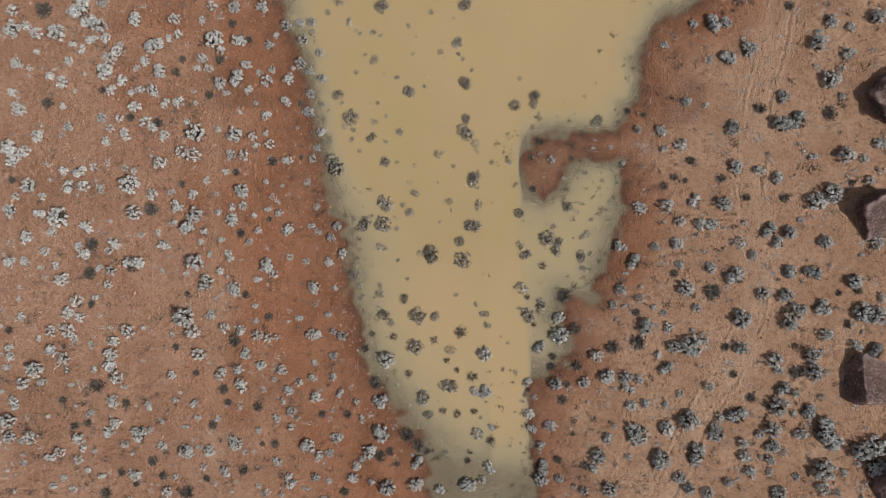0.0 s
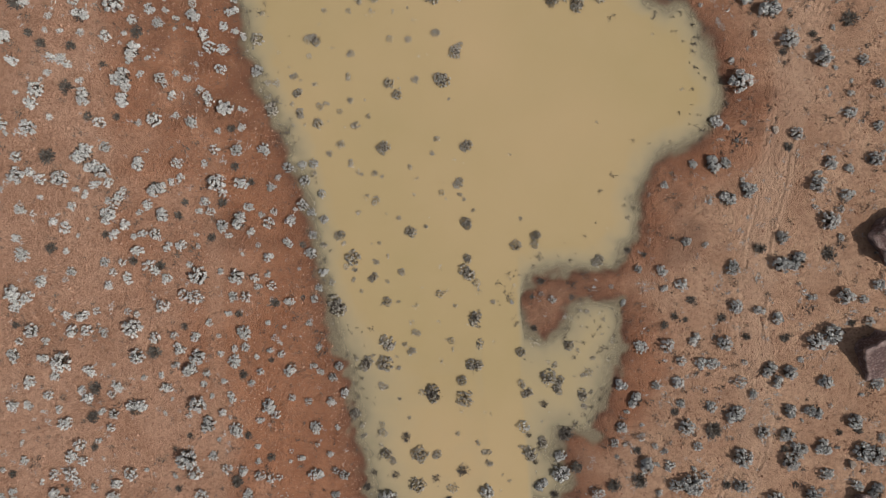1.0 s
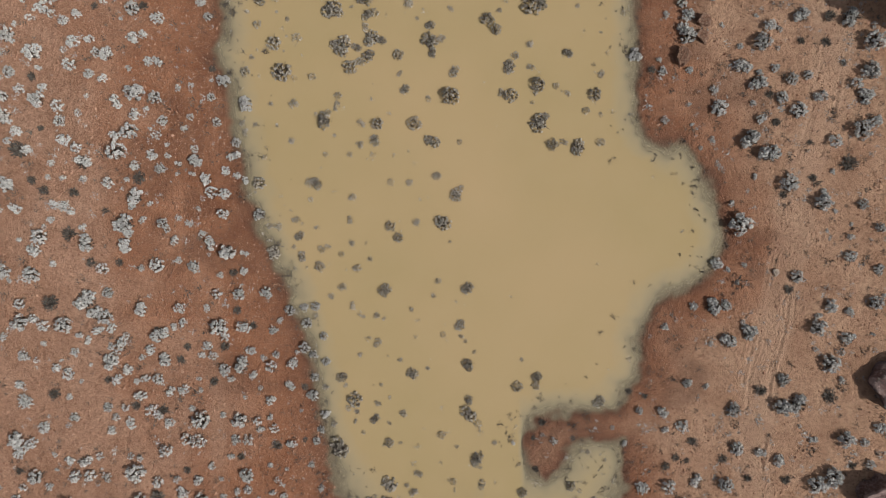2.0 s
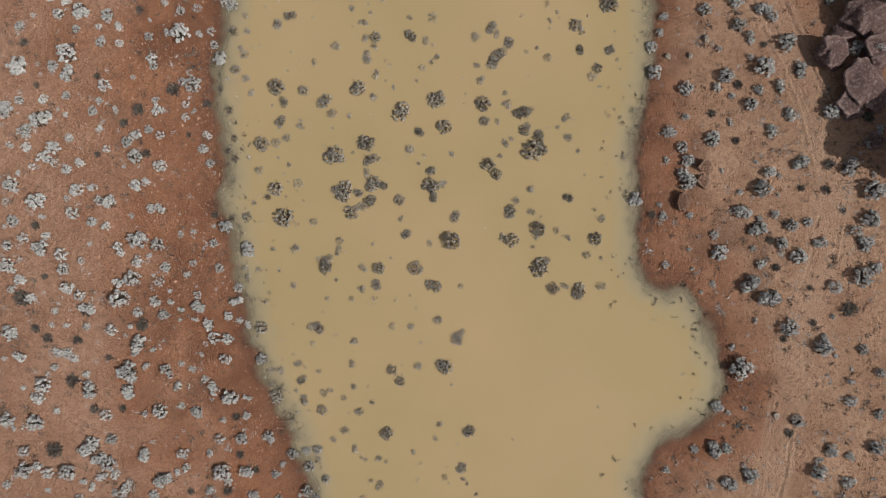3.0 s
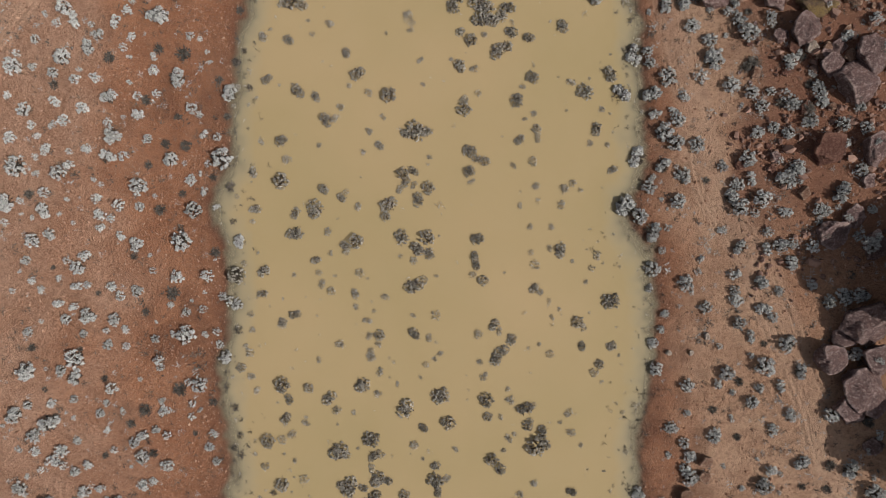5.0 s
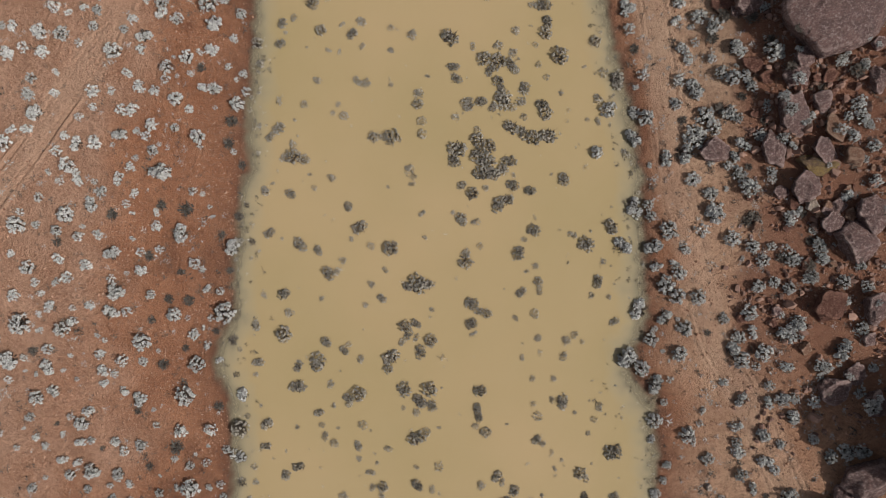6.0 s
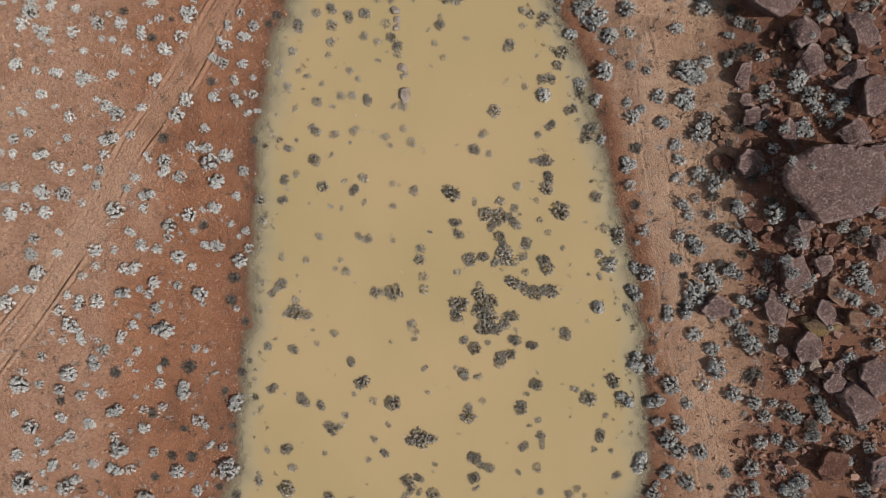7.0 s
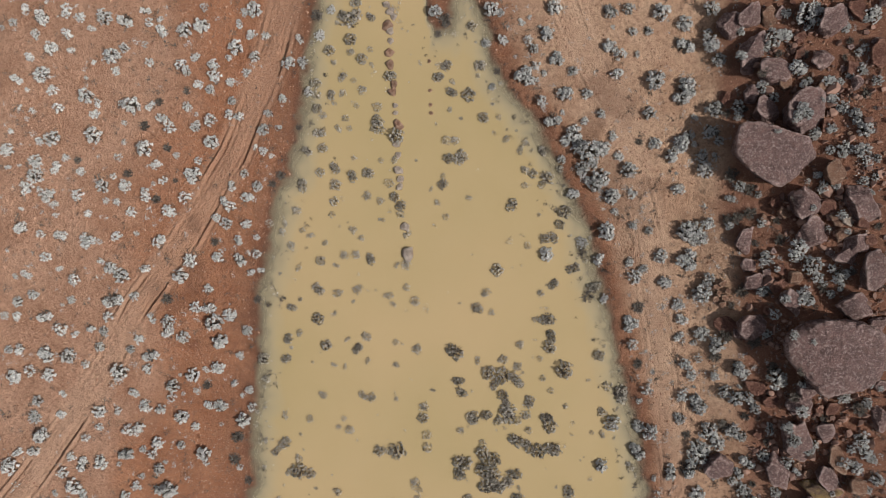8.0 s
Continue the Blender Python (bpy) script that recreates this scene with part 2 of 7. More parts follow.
def rock_material(name, base, patchy, fresh):
    m, nodes, links, shader = material(name, 0.85)
    big, mid, fine = noise_tex(nodes, links, 0.9, 6.0, 0.65), noise_tex(nodes, links, 6.5, 10.0, 0.75), noise_tex(nodes, links, 26.0, 5.0, 0.7)
    col = rgb(nodes, links, spread(nodes, links, big, 0.42, 0.58, 0.0, 1.0), base, fresh)
    col = rgb(nodes, links, maths(nodes, links, "MULTIPLY", spread(nodes, links, mid, 0.495, 0.545, 0.0, 0.9), spread(nodes, links, noise_tex(nodes, links, 2.1, 5.0, 0.7), 0.38, 0.60, 0.15, 1.0)), col, patchy)
    col = rgb(nodes, links, spread(nodes, links, fine, 0.53, 0.575, 0.0, 0.75), col, tuple(0.4 * v for v in base))
    # convex edges paler: pinkish wear, plus sunlit rims put into the colour
    worn_lit = nodes.new("ShaderNodeNewGeometry").outputs["Pointiness"]
    col = rgb(nodes, links, spread(nodes, links, worn_lit, 0.515, 0.58, 0.0, 0.7), col, tuple(min(1.0, 1.25 * v) for v in patchy))
    links.new(col, shader.inputs["Base Color"])
    relief = maths(nodes, links, "ADD", maths(nodes, links, "MULTIPLY", big, 1.5), maths(nodes, links, "ADD", mid, maths(nodes, links, "MULTIPLY", fine, 0.4)))
    bump(nodes, links, shader, relief, 1.0, 0.45)
    return m


SOIL, WATER = soil_material(), water_material()
LEAVES = {
    "pale": leaf_material("pale_saltbush_leaves", (0.36, 0.355, 0.34), (0.72, 0.71, 0.68)),
    "grey": leaf_material("grey_saltbush_leaves", (0.29, 0.285, 0.27), (0.71, 0.695, 0.66)),
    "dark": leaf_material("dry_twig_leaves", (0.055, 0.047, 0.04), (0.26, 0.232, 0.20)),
    "drowned": leaf_material("mud_coated_leaves", (0.12, 0.105, 0.08), (0.66, 0.61, 0.53)),
}
# dead wood, toned darker so that shrub insides look shaded
BARK = leaf_material("shade_dark_bark", (0.06, 0.048, 0.04), (0.13, 0.108, 0.09), 0.0)
ROCKS = {
    "purple": rock_material("purple_brown_rock", (0.240, 0.150, 0.138), (0.66, 0.490, 0.44), (0.36, 0.215, 0.188)),
    "orange": rock_material("orange_weathered_rock", (0.40, 0.215, 0.14), (0.58, 0.39, 0.28), (0.30, 0.165, 0.115)),
    "red": rock_material("red_brown_sandstone", (0.20, 0.088, 0.062), (0.40, 0.21, 0.15), (0.27, 0.125, 0.09)),
    "ochre": rock_material("ochre_stained_rock", (0.22, 0.14, 0.10), (0.36, 0.25, 0.14), (0.46, 0.31, 0.11)),
    "cream": rock_material("cream_quartz_rock", (0.58, 0.46, 0.37), (0.72, 0.62, 0.53), (0.52, 0.37, 0.27)),
}


def gravel_material(name, dark, light):
    m, nodes, links, shader = material(name, 0.9)
    geo = nodes.new("ShaderNodeNewGeometry")
    links.new(rgb(nodes, links, geo.outputs["Random Per Island"], dark, light), shader.inputs["Base Color"])
    return m


GRAVEL = gravel_material("orange_gravel", (0.24, 0.115, 0.07), (0.54, 0.33, 0.225))
RUBBLE = gravel_material("rock_rubble", (0.13, 0.075, 0.06), (0.36, 0.22, 0.165))


def mesh_from(name, verts, faces, mat):
    me = bpy.data.meshes.new(name)
    me.from_pydata(verts, [], faces)
    me.materials.append(mat)
    return me


# ---- ground and flood water ----
def axis(lo, hi, step):
    inner = np.arange(lo, hi + step / 2, step)
    out = np.geomspace(0.4, 2400, 26)
    return np.concatenate([lo - out[::-1], inner, hi + out])


def build_ground():
    xs, ys = axis(-33.5, 34.5, 0.17), axis(-19, 105, 0.17)
    gx, gy = np.meshgrid(xs, ys)
    h, d, rut = terrain(gx.ravel(), gy.ravel())
    gx, gy = gx.ravel(), gy.ravel()
    n, k = len(xs), len(ys)
    i = (np.arange(k - 1)[:, None] * n + np.arange(n - 1)).ravel()
    quads = np.stack([i, i + 1, i + n + 1, i + n], 1)
    grid_h, grid_d, flat_x, flat_y = h, d, gx, gy
    # a mesh twice as fine along the wheel tracks
    near = np.minimum(line_distance(gx[i], gy[i], TRACK_EAST)[0], line_distance(gx[i], gy[i], TRACK_WEST)[0])
    fine = (near < 1.9) & (d[i] > 0.3) & (gx[i] > -33) & (gx[i] < 34) & (gy[i] > -18.5) & (gy[i] < 104.5)
    row, col = 2 * (i[fine] // n), 2 * (i[fine] % n)
    keys = np.stack([np.stack([(row + a) * 2 * n + col + b for b in range(3)], 1) for a in range(3)], 1)
    spots, back_index = np.unique(keys.ravel(), return_inverse=True)
    r2, c2 = spots // (2 * n), spots % (2 * n)
    old = (r2 % 2 == 0) & (c2 % 2 == 0)
    index = np.where(old, r2 // 2 * n + c2 // 2, 0)
    index[~old] = n * k + np.arange((~old).sum())
    sx, sy = 0.5 * (xs[c2 // 2] + xs[(c2 + 1) // 2]), 0.5 * (ys[r2 // 2] + ys[(r2 + 1) // 2])
    eh, ed, er = terrain(sx[~old], sy[~old])
    gx, gy = np.concatenate([gx, sx[~old]]), np.concatenate([gy, sy[~old]])
    h, d, rut = np.concatenate([h, eh]), np.concatenate([d, ed]), np.concatenate([rut, er])
    nine = index[back_index].reshape(-1, 3, 3)
    small = np.concatenate([np.stack([nine[:, a, b], nine[:, a, b + 1], nine[:, a + 1, b + 1], nine[:, a + 1, b]], 1) for a in (0, 1) for b in (0, 1)])
    me = mesh_from("ground", np.stack([gx, gy, h], 1), np.concatenate([quads[~fine], small]), SOIL)
    me.shade_smooth()
    mottled = value_noise(gx, gy, 6.0, 2.0) - 0.5 + 0.5 * (value_noise(gx, gy, 1.7, 11.0) - 0.5)
    west = np.where(gx < 0, ramp(d + 6 * mottled, 4.5, 12.0), 0.0)
    east = np.where(gx >= 0, (0.75 + 0.2 * ramp(gy, 60, 75)) * ramp(d + 3 * mottled * ramp(gy, 75, 60), 0.5, 5.0 - 2.6 * ramp(gy, 60, 75)) * (1 - 0.6 * ramp(gx, 20, 25) * ramp(gy, 35, 55)), 0.0)
    wet = (0.62 * np.exp(-np.maximum(d, 0) / 0.7) + 0.32 * np.exp(-np.maximum(d, 0) / 2.6)) * (0.7 + 0.6 * value_noise(gx, gy, 0.9, 6.6))
    wet = np.maximum(wet, 0.45 * ramp(value_noise(gx, gy, 5.0, 21.0) + 0.6 * (value_noise(gx, gy, 1.4, 4.4) - 0.5), 0.66, 0.92) * ramp(d, 12, 4))
    for px, py, size in ((9.6, -5.0, 2.2), (7.6, -9.5, 1.6), (-1.5, -13.0, 2.0), (9.0, 8.0, 2.6)):
        wet = np.maximum(wet, 0.75 * np.exp(-((gx - px) ** 2 + (gy - py) ** 2) / size ** 2) * (0.6 + 0.6 * value_noise(gx, gy, 0.8, 41.0)))
    for key, value in (("pale", west), ("sand", east), ("wet", np.clip(wet, 0, 0.9)), ("rut", np.clip(rut, 0, 1) * 0.6), ("rubble", np.maximum(0.85 * ramp(gx + 5 * mottled, 20.0, 22.5) * ramp(gy, 48, 58), 0.92 * ramp(gx + 2.5 * mottled, 18.2, 19.8) * ramp(gy, 62, 70))), ("bed", ramp(d + 1.2 * (value_noise(gx, gy, 0.7, 33.0) - 0.5) * ramp(gy, 20, 0), 0.35, -0.25))):
        me.attributes.new(key, "FLOAT", "POINT").data.foreach_set("value", value.astype(np.float32))
    tagged(new("ground", me), "red-orange desert soil with grit and wheel ruts", "ground", kind="structure")

    h, d, gx, gy = grid_h, grid_d, flat_x, flat_y
    low = (h[quads] < 0.0).any(1)
    q = quads[low]
    used, back_index = np.unique(q.ravel(), return_inverse=True)
    verts = np.stack([gx[used], gy[used], np.zeros(len(used))], 1)
    wm = mesh_from("water", verts, back_index.reshape(-1, 4), WATER)
    wm.shade_smooth()
    wm.attributes.new("depth", "FLOAT", "POINT").data.foreach_set("value", np.clip(-h[used], 0.0, 1).astype(np.float32))
    tagged(new("water", wm), "opaque tan muddy flood water lying over the track", "water", kind="structure")
    return xs, ys, h.reshape(k, n), d.reshape(k, n)


XS, YS, HEIGHT, SHORE_DISTANCE = build_ground()


def at_grid(grid, x, y):
    j, i = np.clip(np.searchsorted(XS, x) - 1, 0, len(XS) - 2), np.clip(np.searchsorted(YS, y) - 1, 0, len(YS) - 2)
    a, b = (x - XS[j]) / (XS[j + 1] - XS[j]), (y - YS[i]) / (YS[i + 1] - YS[i])
    return (grid[i, j] * (1 - a) + grid[i, j + 1] * a) * (1 - b) + (grid[i + 1, j] * (1 - a) + grid[i + 1, j + 1] * a) * b


def floor_at(x, y):
    return float(at_grid(HEIGHT, x, y))


# ---- boulders ----
def rock_mesh(name, planes, mat, seed, detail, edge=20.0, rough=0.11):
    """A weathered block: the space inside the planes (azimuth, slope up, distance), with rounded edges."""
    ways = np.array([(math.cos(radians(a)) * math.cos(radians(e)), math.sin(radians(a)) * math.cos(radians(e)), math.sin(radians(e))) for a, e, _ in planes])
    far = np.array([p[2] for p in planes])
    bm = bmesh.new()
    bmesh.ops.create_icosphere(bm, subdivisions=detail, radius=1.0)
    span = float(far.mean())
    for v in bm.verts:
        u = np.array(v.co)
        r = (np.maximum(ways @ u, 0) / far) ** edge
        reach = r.sum() ** (-1 / edge)
        p = Vector(u * reach)
        q = p / span + Vector((seed * 3.7, seed * 1.3, 0))
        crag = 0.9 * noise.noise(q * 1.7) + 0.7 * (0.5 - abs(noise.noise(q * 3.3))) + 0.45 * (0.4 - abs(noise.noise(q * 7.9))) + 0.35 * noise.noise(q * 14.0) + 0.25 * noise.noise(q * 29.0)
        reach *= 1 + rough * crag
        v.co = Vector(u * reach)
    me = bpy.data.meshes.new(name)
    bm.to_mesh(me)
    bm.free()
    me.materials.append(mat)
    me.shade_smooth()
    return me


STANDING = []


def rock_top(x, y, low):
    """The height of the rock that lies at a place, or low where there is none."""
    for rock in STANDING:
        m = rock.matrix_world
        if math.hypot(m.translation.x - x, m.translation.y - y) < max(rock.dimensions) * 0.6:
            if rock.name not in TREES:
                TREES[rock.name] = BVHTree.FromPolygons([m @ v.co for v in rock.data.vertices], [p.vertices[:] for p in rock.data.polygons])
            hit = TREES[rock.name].ray_cast(Vector((x, y, 30)), Vector((0, 0, -1)))[0]
            if hit:
                low = max(low, hit.z)
    return low


TREES = {}
ROCK_WORDS = {
    "purple": "purple-brown weathered rock boulder",
    "orange": "broken orange-brown rock",
    "red": "flat red-brown sandstone slab",
    "ochre": "boulder with an ochre yellow broken face",
    "cream": "pale cream quartz stone",
}
rock_seed = 0


def boulders(places):
    global rock_seed
    for x, y, a, b, turn, h, tone in places:
        rock_seed += 1
        g = np.random.default_rng(900 + rock_seed)
        big = max(a, b)
        planes = []
        start = g.uniform(0, 60)
        sides = int(g.integers(6, 9)) if big > 0.5 else 5
        for k in range(sides):
            az = start + 360 / sides * k + g.uniform(-20, 20)
            size = 1 / math.hypot(math.cos(radians(az)) / a, math.sin(radians(az)) / b)
            sunny = math.cos(radians(az + turn + 24)) > 0.1
            planes.append((az, g.uniform(8, 42) if sunny else g.uniform(-26, -2), 0.94 * size * g.uniform(0.86, 1.06)))
        planes += [(g.uniform(0, 360), g.uniform(70, 88), 0.74 * h), (g.uniform(-100, 50) - turn, g.uniform(48, 66), max(0.8 * h, 0.55 * min(a, b))), (g.uniform(0, 360), g.uniform(35, 60), max(0.9 * h, 0.75 * min(a, b))), (0, -90, 0.6 * h)]
        ob = new("boulder" if big > 0.45 else "stone", rock_mesh("boulder", planes, ROCKS[tone], rock_seed, 5 if big > 0.6 else 4 if big > 0.22 else 3, g.uniform(26, 55), 0.12))
        size = "huge " if big > 1.8 else "small " if big < 0.5 else ""
        tagged(ob, size + ROCK_WORDS[tone] + " on red soil", "boulder" if big > 0.45 else "stone", group="boulders" if big > 0.45 else "stones")
        ob.matrix_world = pose(x, y, floor_at(x, y) + 0.28 * h, g.uniform(-8, 8), g.uniform(-8, 8), turn)
        STANDING.append(ob)


def kerb_stones(places):
    global rock_seed
    for x, y, r, tone in places:
        rock_seed += 1
        g = np.random.default_rng(900 + rock_seed)
        planes = [(72 * k + g.uniform(-20, 20), g.uniform(5, 35), r * g.uniform(0.7, 1.15)) for k in range(5)] + [(g.uniform(0, 360), g.uniform(60, 85), r * 0.6), (0, -90, r * 0.8)]
        ob = tagged(new("stone", rock_mesh("stone", planes, ROCKS[tone], rock_seed, 3, 45.0)), ROCK_WORDS[tone] + " lining the flooded track", "stone", group="stones along the track")
        ob.matrix_world = pose(x, y, max(floor_at(x, y), -0.12) + 0.12, 0, 0, g.uniform(0, 360))


def great_boulder(x, y, planes, seed, label):
    ob = tagged(new("boulder", rock_mesh("boulder", planes, ROCKS["purple"], seed, 6, 12.0, 0.062)), label, "boulder", group="boulders")
    ob.matrix_world = pose(x, y, floor_at(x, y) - 0.1)
    STANDING.append(ob)


great_boulder(21.1, 90.1, [(69, -2, 1.62), (25, 14, 2.8), (314, 16, 2.42), (307, 14, 2.28), (246, -20, 1.25), (226, -22, 1.2), (170, -20, 2.05), (100, -8, 2.35), (200, 82, 1.85), (320, 56, 2.45), (0, -90, 1.6)], 3, "huge purple-brown wedge-shaped boulder with a pitted top")
great_boulder(24.9, 76.9, [(155, -24, 3.0), (116, -14, 2.6), (90, -4, 2.35), (60, 4, 2.6), (29, 8, 2.85), (0, 6, 2.95), (320, 8, 2.8), (285, 4, 2.3), (225, -22, 2.15), (190, -24, 2.95), (205, 80, 1.85), (195, 66, 2.1), (330, 58, 2.6), (0, -90, 1.8)], 8, "huge rounded purple-brown boulder with lichen on its top")
boulders([
    (19.01, 99.29, 0.82, 0.82, 0, 0.78, "purple"),
    (20.16, 99.71, 0.89, 0.73, 0, 0.69, "purple"),
    (21.27, 99.55, 0.48, 0.81, 0, 0.46, "orange"),
    (20.32, 97.40, 1.34, 0.77, 55, 0.62, "purple"),
    (21.70, 95.80, 1.08, 0.80, 10, 0.76, "purple"),
    (23.12, 98.00, 0.40, 0.32, 0, 0.18, "red"),
    (24.79, 98.63, 1.05, 0.74, 22, 0.70, "purple"),
    (24.20, 96.34, 0.55, 0.59, 0, 0.52, "purple"),
    (26.29, 99.45, 0.85, 0.54, 0, 0.30, "red"),
    (23.13, 92.98, 1.30, 1.22, 5, 0.99, "purple"),
    (20.22, 94.51, 0.49, 0.57, 0, 0.46, "purple"),
    (21.05, 93.21, 0.77, 0.89, 0, 0.73, "purple"),
    (18.86, 94.38, 1.03, 0.37, 5, 0.20, "red"),
    (27.31, 96.35, 0.57, 1.15, 0, 0.27, "red"),
    (23.12, 96.87, 0.48, 0.32, 20, 0.18, "red"),
    (22.25, 94.91, 0.48, 0.36, 0, 0.34, "orange"),
])
boulders([
    (23.92, 94.38, 0.36, 0.24, 0, 0.23, "orange"),
    (24.86, 88.93, 0.70, 0.74, 0, 0.67, "orange"),
    (23.21, 86.91, 0.91, 0.99, 0, 0.87, "purple"),
    (24.53, 86.62, 0.59, 0.59, 0, 0.32, "red"),
    (26.28, 86.89, 1.43, 0.81, -58, 0.65, "purple"),
    (23.80, 84.96, 1.46, 0.75, 12, 0.61, "purple"),
    (25.28, 84.80, 0.43, 0.35, 0, 0.34, "orange"),
    (25.10, 85.84, 0.39, 0.47, 0, 0.37, "orange"),
    (19.80, 84.40, 0.49, 1.11, -6, 0.47, "purple"),
    (26.11, 84.16, 1.28, 0.54, 22, 0.44, "purple"),
    (21.75, 87.13, 0.73, 0.32, 10, 0.18, "red"),
    (22.18, 86.28, 0.56, 0.36, -20, 0.34, "orange"),
    (25.67, 85.75, 0.43, 0.31, 0, 0.30, "cream"),
    (26.41, 85.70, 0.31, 0.23, 0, 0.22, "orange"),
    (26.93, 84.45, 0.54, 0.35, 0, 0.19, "red"),
    (22.70, 86.01, 0.32, 0.24, 0, 0.13, "red"),
])
boulders([
    (20.07, 82.78, 0.49, 0.41, 0, 0.39, "purple"),
    (20.53, 81.63, 0.90, 0.53, 0, 0.50, "purple"),
    (20.26, 78.63, 1.02, 0.82, 30, 0.77, "purple"),
    (22.61, 80.30, 1.20, 0.56, -38, 0.45, "purple"),
    (22.80, 81.92, 0.48, 0.36, 0, 0.34, "orange"),
    (26.10, 80.15, 1.94, 0.81, -2, 0.66, "purple"),
    (25.62, 83.43, 1.25, 0.51, 12, 0.41, "purple"),
    (27.07, 82.38, 0.92, 1.46, 0, 0.74, "purple"),
    (18.79, 78.63, 0.91, 0.58, 0, 0.32, "red"),
    (19.49, 78.10, 0.25, 0.74, 10, 0.24, "purple"),
    (27.24, 79.10, 0.62, 0.39, 0, 0.37, "purple"),
    (18.20, 81.27, 0.25, 0.21, 0, 0.20, "orange"),
    (18.61, 81.48, 0.25, 0.21, 30, 0.20, "orange"),
    (18.95, 81.01, 0.25, 0.21, 0, 0.20, "orange"),
    (18.46, 80.80, 0.29, 0.21, 0, 0.20, "orange"),
    (18.76, 80.50, 0.25, 0.25, 0, 0.24, "orange"),
])
boulders([
    (19.11, 80.42, 0.21, 0.17, 0, 0.16, "orange"),
    (18.59, 80.02, 0.25, 0.21, 0, 0.20, "orange"),
    (18.22, 80.40, 0.21, 0.21, 0, 0.20, "orange"),
    (21.32, 79.79, 0.41, 0.28, 20, 0.16, "red"),
    (22.19, 81.65, 0.40, 0.24, 0, 0.13, "red"),
    (22.03, 82.48, 0.44, 0.28, -20, 0.16, "red"),
    (23.47, 74.50, 0.64, 0.56, 0, 0.53, "purple"),
    (23.14, 73.47, 0.88, 0.60, 10, 0.57, "purple"),
    (20.68, 74.28, 1.31, 0.49, -20, 0.23, "red"),
    (21.51, 73.51, 0.57, 0.41, 0, 0.22, "red"),
    (18.50, 68.65, 1.05, 0.84, -15, 0.80, "purple"),
    (22.06, 68.77, 0.78, 1.56, 8, 0.63, "purple"),
    (23.15, 70.76, 0.93, 1.45, 8, 0.75, "purple"),
    (24.61, 71.68, 0.56, 0.56, 0, 0.53, "purple"),
    (25.54, 69.79, 1.36, 0.56, -68, 0.45, "orange"),
    (25.09, 68.48, 1.13, 0.52, -55, 0.50, "purple"),
])
boulders([
    (24.55, 67.56, 1.62, 0.61, -20, 0.49, "ochre"),
    (26.75, 68.08, 0.60, 0.56, 0, 0.53, "orange"),
    (23.93, 68.61, 0.37, 0.24, 0, 0.23, "orange"),
    (27.64, 72.72, 0.51, 1.55, 8, 0.41, "purple"),
    (27.47, 75.08, 0.58, 0.35, 0, 0.33, "purple"),
    (23.31, 72.51, 0.40, 0.28, 0, 0.16, "red"),
    (25.00, 73.24, 0.52, 0.36, 30, 0.20, "red"),
    (24.38, 73.19, 0.36, 0.28, 0, 0.15, "red"),
    (22.82, 70.06, 0.33, 0.24, 0, 0.13, "red"),
    (20.94, 71.09, 0.41, 0.25, 0, 0.14, "red"),
    (25.73, 74.06, 0.35, 0.24, 0, 0.13, "red"),
    (24.09, 66.04, 0.89, 1.01, 5, 0.85, "purple"),
    (26.17, 64.74, 0.49, 0.36, 0, 0.35, "purple"),
    (25.83, 63.63, 0.81, 0.65, 0, 0.61, "purple"),
    (27.36, 62.17, 1.12, 2.08, 18, 0.90, "purple"),
    (28.13, 64.27, 1.03, 1.19, 0, 0.83, "purple"),
])
boulders([
    (24.58, 64.83, 0.37, 0.45, 0, 0.35, "cream"),
    (22.69, 65.71, 0.62, 0.41, 0, 0.39, "purple"),
    (25.22, 64.19, 0.41, 0.33, 0, 0.31, "orange"),
    (25.54, 64.77, 0.32, 0.28, 0, 0.27, "orange"),
    (25.80, 57.93, 1.13, 1.09, 0, 0.60, "red"),
    (28.51, 57.83, 0.80, 1.04, -20, 0.76, "purple"),
    (21.22, 63.33, 0.37, 0.29, 0, 0.28, "orange"),
    (23.15, 63.25, 0.37, 0.25, 0, 0.14, "red"),
])
boulders([
    (27.33, 53.30, 0.69, 0.69, 0, 0.42, "purple"),
    (26.07, 52.08, 1, 1, 0, 0.378, "purple"),
    (28.18, 55.74, 0.54, 0.46, 0, 0.252, "purple"),
    (26.12, 43.64, 1.03, 0.96, 30, 0.96, "purple"),
    (27.11, 45.11, 1, 0.61, 0, 0.54, "purple"),
    (28.24, 46.25, 1.58, 1.13, 20, 1.44, "purple"),
    (27.97, 41.63, 1.44, 1.02, -70, 1.08, "purple"),
    (29.05, 43.69, 0.83, 0.91, 0, 0.96, "purple"),
])
